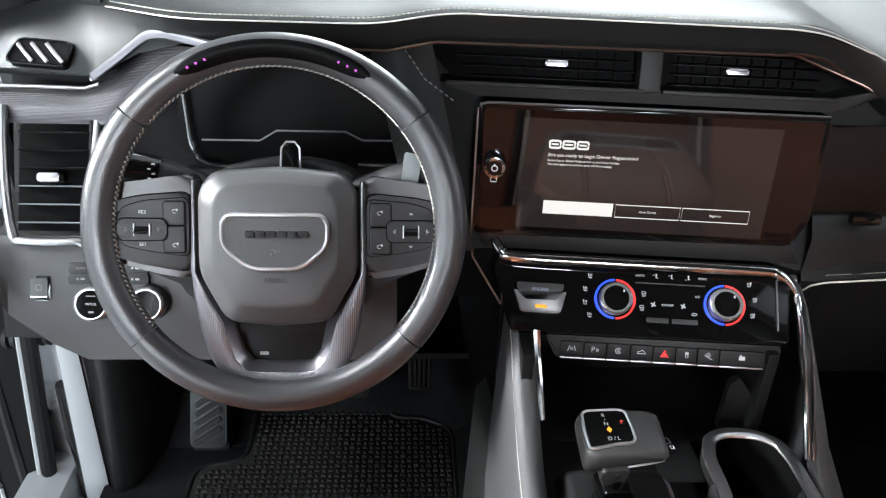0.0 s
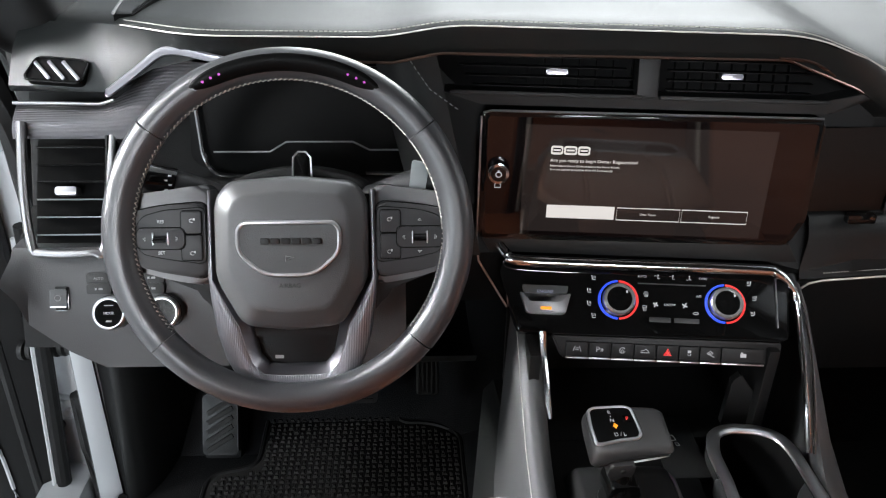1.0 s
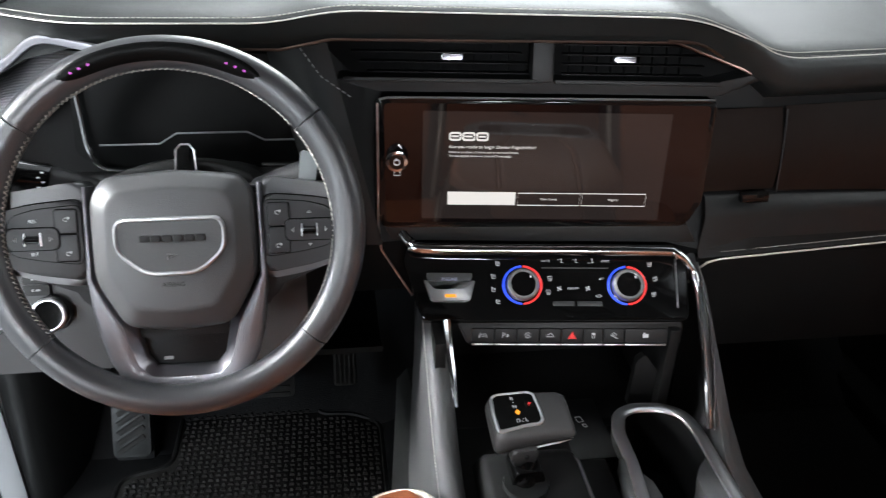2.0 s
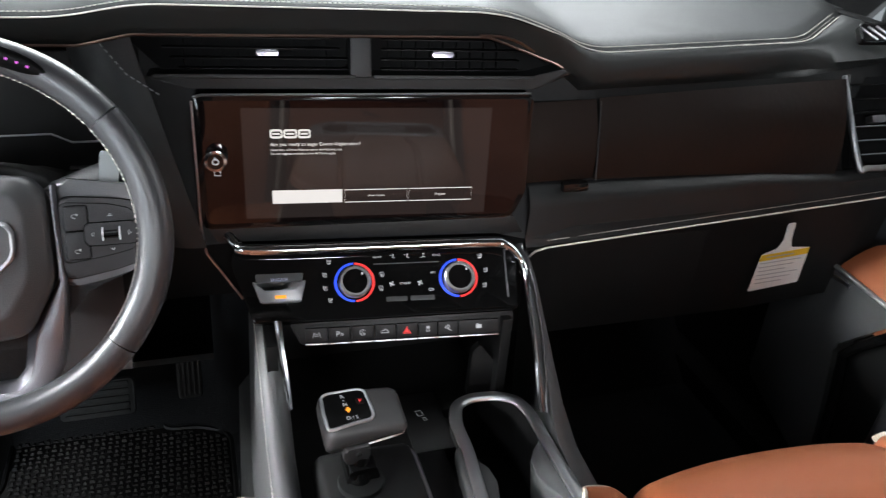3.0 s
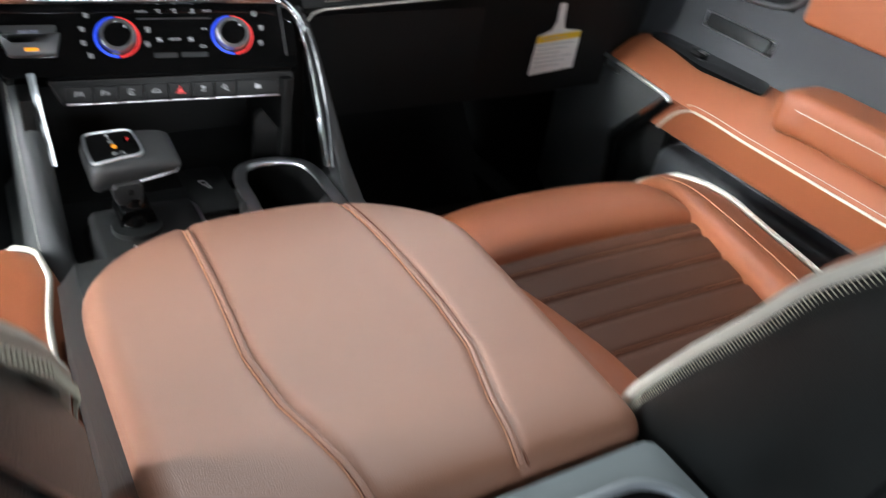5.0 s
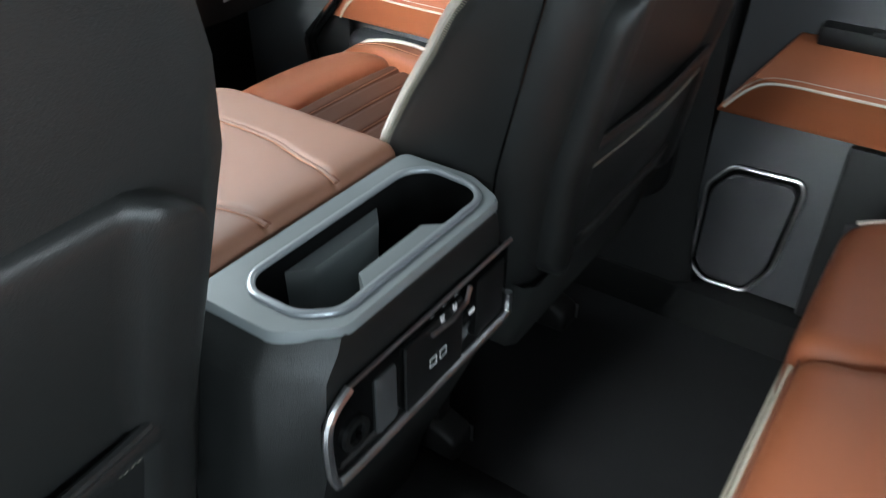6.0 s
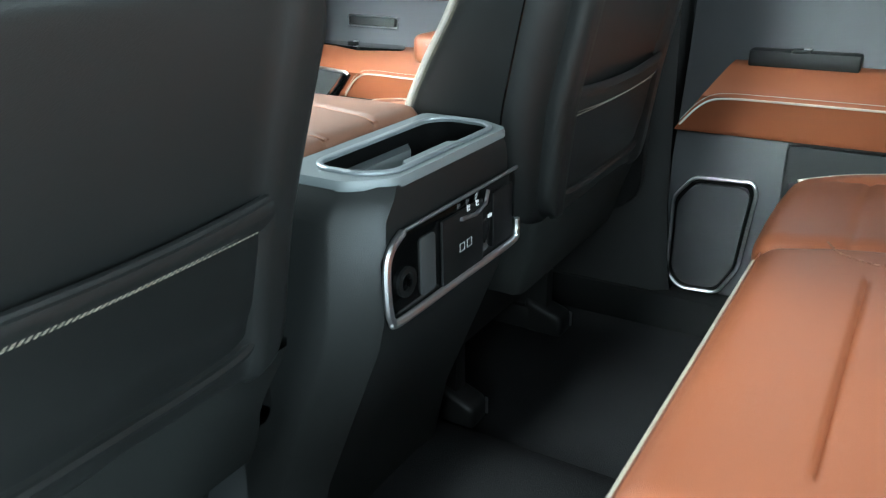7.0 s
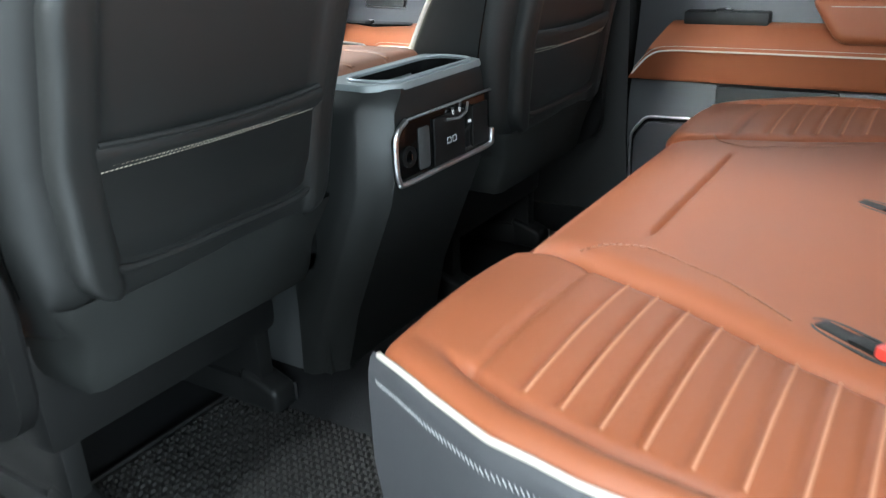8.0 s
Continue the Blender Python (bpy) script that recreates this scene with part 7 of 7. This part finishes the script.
part("centre_cushion", cushion(0.279, 0.30, 0.062, 0.030, (50, 120, 4), centre_fn), TAN, bench, "plain tan leather centre cushion", 60)
part("front_hem", T([(x, -0.4035 - 0.01 * (abs(x) / 0.6) ** 6, 0.362) for x in np.linspace(-0.54, 0.60, 40)], 0.0022, 6), GOLD_THREAD, bench, "pale sewn hem below the cushion front")
part("front_piping", T([centre_fn(x, 0.2965, 0.040) + Vector((0, 0.0025, 0.001)) for x in np.linspace(-0.268, 0.268, 40)], 0.0030, 8, flat=0.6), GOLD_THREAD, bench, "dull pale piping along the cushion front")
part("front_seam", T([centre_fn(x, 0.2925, 0.051) + Vector((0, 0.0005, 0.0012)) for x in np.linspace(-0.266, 0.266, 40)], 0.0013, 6), DARK_THREAD, bench, "brown sewn seam along the cushion front")
part("bench_base", B(0, -0.76, 0.24, 1.16, 0.62, 0.24, bev=0.02), FELT, bench)
for s in (-1, 0, 1):
    # unseen backrests, darker than TAN to cut brown bounce on the seat backs
    part("backrest", cushion(0.205, 0.06, 0.31, 0.045, (8, 4, 40), lambda x, y, z, s=s: Vector((s * 0.415 + x, -1.08 + y - 0.22 * z - 0.004 * max(0.0, math.sin(z * 90)), 0.72 + z))), TAN_DARK, bench, "unseen backrest section, dark brown to cut bounced light", 60)
    part("head_restraint", cushion(0.12, 0.04, 0.06, 0.03, (6, 4, 4), lambda x, y, z, s=s: Vector((s * 0.415 + x, -1.16 + y, 1.10 + z))), TAN, bench, "tan leather head restraint", 60)


# ---- seat belt buckles sunk in slots of the bench ----
def buckle(x, y, red):
    b = thing("belt_buckle", "black seat belt buckle with red button in a bench slot" if red else "black seat belt buckle in a bench slot", "seat belt buckle", (x, y, 0.45), "bench belt buckles")
    m = pose(x, y, 0.452, 0, 0, -123)
    part("slot", cushion(0.045, 0.013, 0.008, 0.007, (8, 4, 2), lambda a, c, d: m @ Vector((a, c, d + 0.001))), BLACK, b, "dark slot lining", 60)
    part("slot_rim", T([m @ Vector((0.047 * math.copysign(abs(math.cos(a)) ** 0.6, math.cos(a)), 0.015 * math.sin(a), 0.006)) for a in np.linspace(0, 2 * math.pi, 28, endpoint=False)], 0.003, 6, True), SEAT_LEATHER, b)
    part("body", B(0.012, 0, 0.004, 0.035, 0.018, 0.016, bev=0.005, m=m), BLACK, b)
    if red:
        part("button", B(0.030, 0, 0.010, 0.016, 0.020, 0.016, bev=0.004, m=m), RED_PLASTIC, b, "red release button")


buckle(-0.345, -0.772, True)
buckle(0.02, -0.765, False)

# ---- passenger doors ----
def armrest(y0, y1, x, zs, parent, slant):
    """Long padded tan armrest; zs: bottom, stitch and top heights; slant: how far its front end rakes back."""
    zb, zm, zt = zs
    rws = []
    ys = np.linspace(y0, y1, 26)
    for y in ys:
        rws.append([(x + 0.10, y, zb), (x + 0.004, y, zb), (x - 0.004, y, zb + 0.012), (x, y, zm - 0.004), (x - 0.006, y, zm + 0.004), (x + 0.004, y, zm + 0.022), (x + 0.030, y, zt - 0.008), (x + 0.050, y, zt), (x + 0.11, y, zt)])
    # rake the nose
    out = []
    for row in rws:
        out.append([(px, py - slant * max(0.0, 1 - (y0 - py) / 0.12) * ((pz - zb) / (zt - zb)), pz) for px, py, pz in row])
    return part("armrest", loft(bmesh.new(), out), TAN, parent, "tan leather armrest", 50)


# front passenger door
door = thing("front_door", "grey and tan front passenger door panel with chrome handle", "car door", (0.86, 0.4, 0.1))
rws = []
for y in np.linspace(0.92, -0.14, 22):
    rws.append([(0.95, y, 0.06), (0.845, y, 0.08), (0.835, y, 0.30), (0.862, y, 0.45), (0.905, y, 0.545), (0.905, y, 0.60), (0.896, y, 0.66), (0.90, y, 0.76), (0.895, y, 0.84), (0.905, y, 0.90), (0.95, y, 0.905)])
part("panel", loft(bmesh.new(), rws), DOOR_GREY, door, "slate grey moulded door panel", 50)
armrest(0.80, -0.005, 0.800, (0.436, 0.492, 0.545), door, 0.03)
line = [(0.793, 0.625, 0.440), (0.793, 0.598, 0.476), (0.794, 0.572, 0.493), (0.793, 0.545, 0.4965), (0.793, 0.51, 0.4965), (0.793, 0.45, 0.495), (0.793, 0.30, 0.4955), (0.793, -0.0, 0.496)]
sp = spline(line, 6)
part("armrest_piping", T(sp, 0.0021, 6), PIPING, door, "cream piping along the armrest")
part("armrest_stitching", dashes(bmesh.new(), [Vector(p) + Vector((0.002, 0, 0.009)) for p in sp], 0.0028, 0.0012, 0.0006), THREAD, door)
# lower front speaker panel with its chrome edge
sp_m = Matrix(((0, 1, 0, 0.806), (1, 0, 0, 0), (0, 0, 1, 0), (0, 0, 0, 1)))
spk = part("pocket_panel", prism(bmesh.new(), rounded([(0.90, 0.20), (0.90, 0.44), (0.80, 0.506), (0.628, 0.496), (0.735, 0.380), (0.715, 0.24), (0.705, 0.12)], 0.008), -0.012, 0.03, sp_m, 0.004), GREY, door, "dark grained lower panel")
part("panel_chrome", T([(0.792, 0.800, 0.507), (0.791, 0.70, 0.502), (0.790, 0.618, 0.497), (0.790, 0.612, 0.492)], 0.0038, 8, up=(1, 0, 0)), SILVER, spk, "bright metal upper edge")
part("panel_edge", T([(0.794, 0.616, 0.492), (0.797, 0.640, 0.462), (0.800, 0.690, 0.408), (0.800, 0.716, 0.372), (0.800, 0.706, 0.300), (0.800, 0.694, 0.18), (0.800, 0.688, 0.12)], 0.0095, 10, up=(1, 0, 0)), GLOSS, spk, "gloss black return of the panel edge")
part("door_recess", B(0.822, 0.672, 0.28, 0.012, 0.10, 0.30, bev=0.004), BLACK, door)
part("panel_mark", B(0.7925, 0.762, 0.488, 0.002, 0.036, 0.006, m=I4), SATIN, spk, "small metal badge bar")
part("map_pocket", cushion(0.03, 0.30, 0.14, 0.02, (4, 16, 8), lambda x, y, z: Vector((0.828 + x + 0.1 * max(0, z), 0.33 + y, 0.265 + z))), DOOR_GREY, door, "slate grey map pocket", 60)
# window switch plate
pl = part("switch_plate", prism(bmesh.new(), rounded([(0.766, 0.862), (0.764, 0.902), (0.57, 0.912), (0.52, 0.904), (0.492, 0.850), (0.616, 0.838)], 0.012), -0.548, -0.53, Matrix(((0, 0, 1, 0), (1, 0, 0, 0), (0, -1, 0, 0), (0, 0, 0, 1))), 0.003), GLOSS, door)
part("window_switch", B(0.880, 0.66, 0.550, 0.016, 0.024, 0.008, bev=0.003), BLACK, pl)
part("switch_tip", B(0.878, 0.65, 0.5545, 0.008, 0.012, 0.002), SATIN, pl)
# pull pad, grab slot, handle
part("elbow_pad", cushion(0.045, 0.22, 0.032, 0.018, (4, 20, 4), lambda x, y, z: Vector((0.850 + x - 0.010 * (y > 0.19), 0.215 + y, 0.560 + z))), TAN, door, "tan leather elbow pad", 60)
part("elbow_stitching", dashes(bmesh.new(), [Vector((0.8035, y, 0.570)) for y in np.linspace(0.42, 0.0, 30)], 0.0035, 0.0015, 0.0009, (0, 0, 0)), THREAD, door)
gs = part("grab_slot", prism(bmesh.new(), rounded([(0.675, 0.592), (0.68, 0.612), (0.545, 0.610), (0.545, 0.590)], 0.006), -0.004, 0.006, Matrix(((0, 1, 0.25, 0.748), (1, 0, 0, 0), (0, 0, 1, 0), (0, 0, 0, 1))), 0.002), BLACK, door)
part("slot_frame", T([(0.896, 0.68, 0.590), (0.902, 0.685, 0.612), (0.902, 0.54, 0.610), (0.896, 0.54, 0.588)], 0.002, 6, True, up=(1, 0, 0)), SATIN, gs)
hb = part("handle_bezel", T(spline([(0.886, 0.715, 0.680), (0.886, 0.69, 0.657), (0.886, 0.58, 0.660), (0.888, 0.52, 0.675), (0.893, 0.515, 0.715), (0.895, 0.57, 0.742), (0.894, 0.65, 0.736), (0.890, 0.705, 0.710)], 6, True), 0.0044, 8, True, up=(1, 0, 0)), SATIN, door, "chrome handle bezel")
part("handle_well", cushion(0.004, 0.092, 0.036, 0.0035, (2, 10, 6), lambda x, y, z: Vector((0.892 + x + 0.04 * z, 0.615 + y, 0.698 + z))), BLACK, hb, "", 60)
part("door_handle", T(spline([(0.886, 0.640, 0.690), (0.876, 0.60, 0.690), (0.874, 0.55, 0.692), (0.884, 0.522, 0.696)], 5), 0.009, 10, flat=0.6), SILVER, hb, "chrome pull handle")
part("lock_button", B(0.888, 0.655, 0.720, 0.006, 0.028, 0.018, bev=0.002), BLACK, hb)
part("lock_button", B(0.887, 0.680, 0.693, 0.006, 0.028, 0.016, bev=0.002), BLACK, hb)
part("upper_pad", cushion(0.03, 0.53, 0.07, 0.022, (4, 20, 4), lambda x, y, z: Vector((0.905 + x - 0.012 * max(0.0, y - 0.2), 0.41 + y, 0.835 + z))), BLACK_LEATHER, door, "black leather upper door roll", 60)
part("upper_insert", cushion(0.010, 0.31, 0.052, 0.009, (2, 20, 6), lambda x, y, z: Vector((0.893 + x, 0.19 + y + (0.12 * max(0.0, z / 0.052) if y > 0.25 else 0), 0.708 + z))), TAN, door, "tan leather insert strip", 60)
part("window_frame", T([(0.90, 0.93, 0.90), (0.80, 0.56, 1.33), (0.79, -0.10, 1.35), (0.89, -0.13, 0.90)], 0.022, 8), BLACK, door)
g = part("window_glass", loft(bmesh.new(), [[(0.90, 0.90, 0.90), (0.89, -0.12, 0.90), (0.892, -0.12, 0.90), (0.902, 0.90, 0.90)], [(0.81, 0.56, 1.32), (0.79, -0.10, 1.34), (0.792, -0.10, 1.34), (0.812, 0.56, 1.32)]]), GLASS, door)
g.visible_shadow = False

# rear passenger door
door = thing("rear_door", "grey and tan rear passenger door panel with a speaker grille", "car door", (0.84, -0.6, 0.1))
rws = []
for y in np.linspace(-0.165, -1.15, 20):
    rws.append([(0.93, y, 0.06), (0.80, y, 0.08), (0.782, y, 0.14), (0.782, y, 0.40), (0.80, y, 0.46), (0.83, y, 0.58), (0.845, y, 0.66), (0.85, y, 0.80), (0.87, y, 0.90), (0.93, y, 0.905)])
part("panel", loft(bmesh.new(), rws), DOOR_GREY, door, "slate grey moulded door panel", 50)
armrest(-0.165, -1.15, 0.765, (0.455, 0.520, 0.580), door, 0.085)
line = [(0.757, -0.178, 0.468), (0.757, -0.205, 0.500), (0.757, -0.232, 0.518), (0.757, -0.27, 0.523), (0.757, -0.31, 0.5235), (0.757, -0.40, 0.524), (0.757, -0.70, 0.524), (0.757, -1.1, 0.523)]
sp = spline(line, 6)
part("armrest_piping", T(sp, 0.0021, 6), PIPING, door, "cream piping along the armrest")
part("armrest_stitching", dashes(bmesh.new(), [Vector(p) + Vector((0.002, 0, 0.009)) for p in sp], 0.0028, 0.0012, 0.0006), THREAD, door)
sp_m = Matrix(((0, 1, 0, 0.776), (1, 0, 0, 0), (0, 0, 1, 0), (0, 0, 0, 1)))
so = rounded([(-0.178, 0.165), (-0.178, 0.325), (-0.212, 0.368), (-0.318, 0.372), (-0.326, 0.352), (-0.310, 0.20), (-0.278, 0.142), (-0.205, 0.138)], 0.014)
si = [(-0.252 + (a + 0.252) * 0.87, 0.258 + (b - 0.258) * 0.90) for a, b in so]
spk = part("speaker_grille", prism(bmesh.new(), si, -0.012, 0.02, sp_m, 0.005, 3), GRILLE, door, "dark brushed speaker grille")
part("grille_recess", prism(bmesh.new(), so, -0.002, 0.02, sp_m), VOID, spk)
part("grille_edge", T([(0.771, a, b) for a, b in so], 0.0034, 8, True, up=(1, 0, 0)), SILVER, spk, "bright metal edge")
part("map_recess", B(0.776, -0.49, 0.28, 0.02, 0.25, 0.34, bev=0.01), BLACK, door)
pl = part("switch_plate", B(0.826, -0.365, 0.588, 0.048, 0.18, 0.030, bev=0.006), BLACK, door)
part("window_switch", B(0.812, -0.36, 0.604, 0.02, 0.032, 0.008, bev=0.003), BLACK, pl)
part("switch_tip", B(0.807, -0.37, 0.6088, 0.010, 0.012, 0.002), SATIN, pl)
part("elbow_pad", cushion(0.05, 0.30, 0.045, 0.02, (4, 20, 4), lambda x, y, z: Vector((0.800 + x, -0.865 + y + (0.03 * (z / 0.045) if y > 0.25 else 0), 0.592 + z))), TAN, door, "tan leather elbow pad", 60)
part("elbow_stitching", dashes(bmesh.new(), [Vector((0.747, y, 0.622)) for y in np.linspace(-0.58, -1.1, 30)], 0.0035, 0.0015, 0.0008, (0, 0, 0)), THREAD, door)
hb = part("handle_bezel", T(spline([(0.843, -0.30, 0.70), (0.843, -0.28, 0.73), (0.845, -0.32, 0.77), (0.845, -0.50, 0.77), (0.845, -0.53, 0.73), (0.843, -0.50, 0.70)], 6, True), 0.006, 8, True), CHROME, door, "chrome handle bezel")
part("handle_well", cushion(0.008, 0.11, 0.032, 0.007, (2, 8, 4), lambda x, y, z: Vector((0.848 + x, -0.405 + y, 0.735 + z))), BLACK, hb, "", 60)
part("door_handle", T(spline([(0.835, -0.33, 0.735), (0.826, -0.39, 0.735), (0.835, -0.47, 0.735)], 5), 0.009, 10, flat=0.6), CHROME, hb, "chrome pull handle")
part("window_frame", T([(0.88, -0.17, 0.90), (0.79, -0.15, 1.35), (0.78, -0.90, 1.35), (0.87, -1.12, 0.90)], 0.022, 8), BLACK, door)
g = part("window_glass", loft(bmesh.new(), [[(0.872, -0.18, 0.90), (0.872, -1.12, 0.90), (0.874, -1.12, 0.90), (0.874, -0.18, 0.90)], [(0.79, -0.16, 1.34), (0.78, -0.90, 1.34), (0.782, -0.90, 1.34), (0.792, -0.16, 1.34)]]), GLASS, door)
g.visible_shadow = False

# driver's door, swung open, seen past the wheel
door = thing("driver_door", "black trimmed driver door standing open with white frame", "car door", (-0.93, 1.15, 0.0))
DM = pose(-0.925, 1.085, 0, 0, 0, -74)
part("skin", B(0.02, -0.48, 0.34, 0.03, 0.94, 0.96, bev=0.01, m=DM), PAINT, door, "white painted door skin")
part("panel", B(0.058, -0.468, 0.36, 0.05, 0.924, 0.94, bev=0.012, m=DM), FASCIA, door, "black moulded inner panel")
part("shell_edge", T([(-0.880, 0.985, 0.56), (-0.896, 0.985, 0.36), (-0.914, 0.985, 0.16), (-0.930, 0.985, -0.02)], 0.0042, 6), PAINT, door, "thin white painted edge")
part("edge_seal", T([(-0.864, 0.988, 0.58), (-0.880, 0.988, 0.36), (-0.898, 0.988, 0.16), (-0.914, 0.988, -0.02)], 0.0125, 10), FASCIA, door, "black rubber seal along the painted edge")
part("seal", T([DM @ Vector(p) for p in ((0.078, -0.055, -0.1), (0.078, -0.055, 0.45), (0.078, -0.057, 0.80))], 0.010, 8), BLACK, door)
part("speaker_edge", T(spline([DM @ Vector(p) for p in ((0.086, -0.098, -0.08), (0.086, -0.094, 0.06), (0.086, -0.104, 0.19), (0.086, -0.15, 0.29))], 6), 0.004, 6), CHROME, door)
part("mirror_sail", prism(bmesh.new(), [(-0.02, 0.80), (-0.02, 1.02), (-0.25, 0.82)], -0.02, 0.02, DM @ pose(0.05, 0, 0, 0, 0, 90), 0.004), BLACK, door)
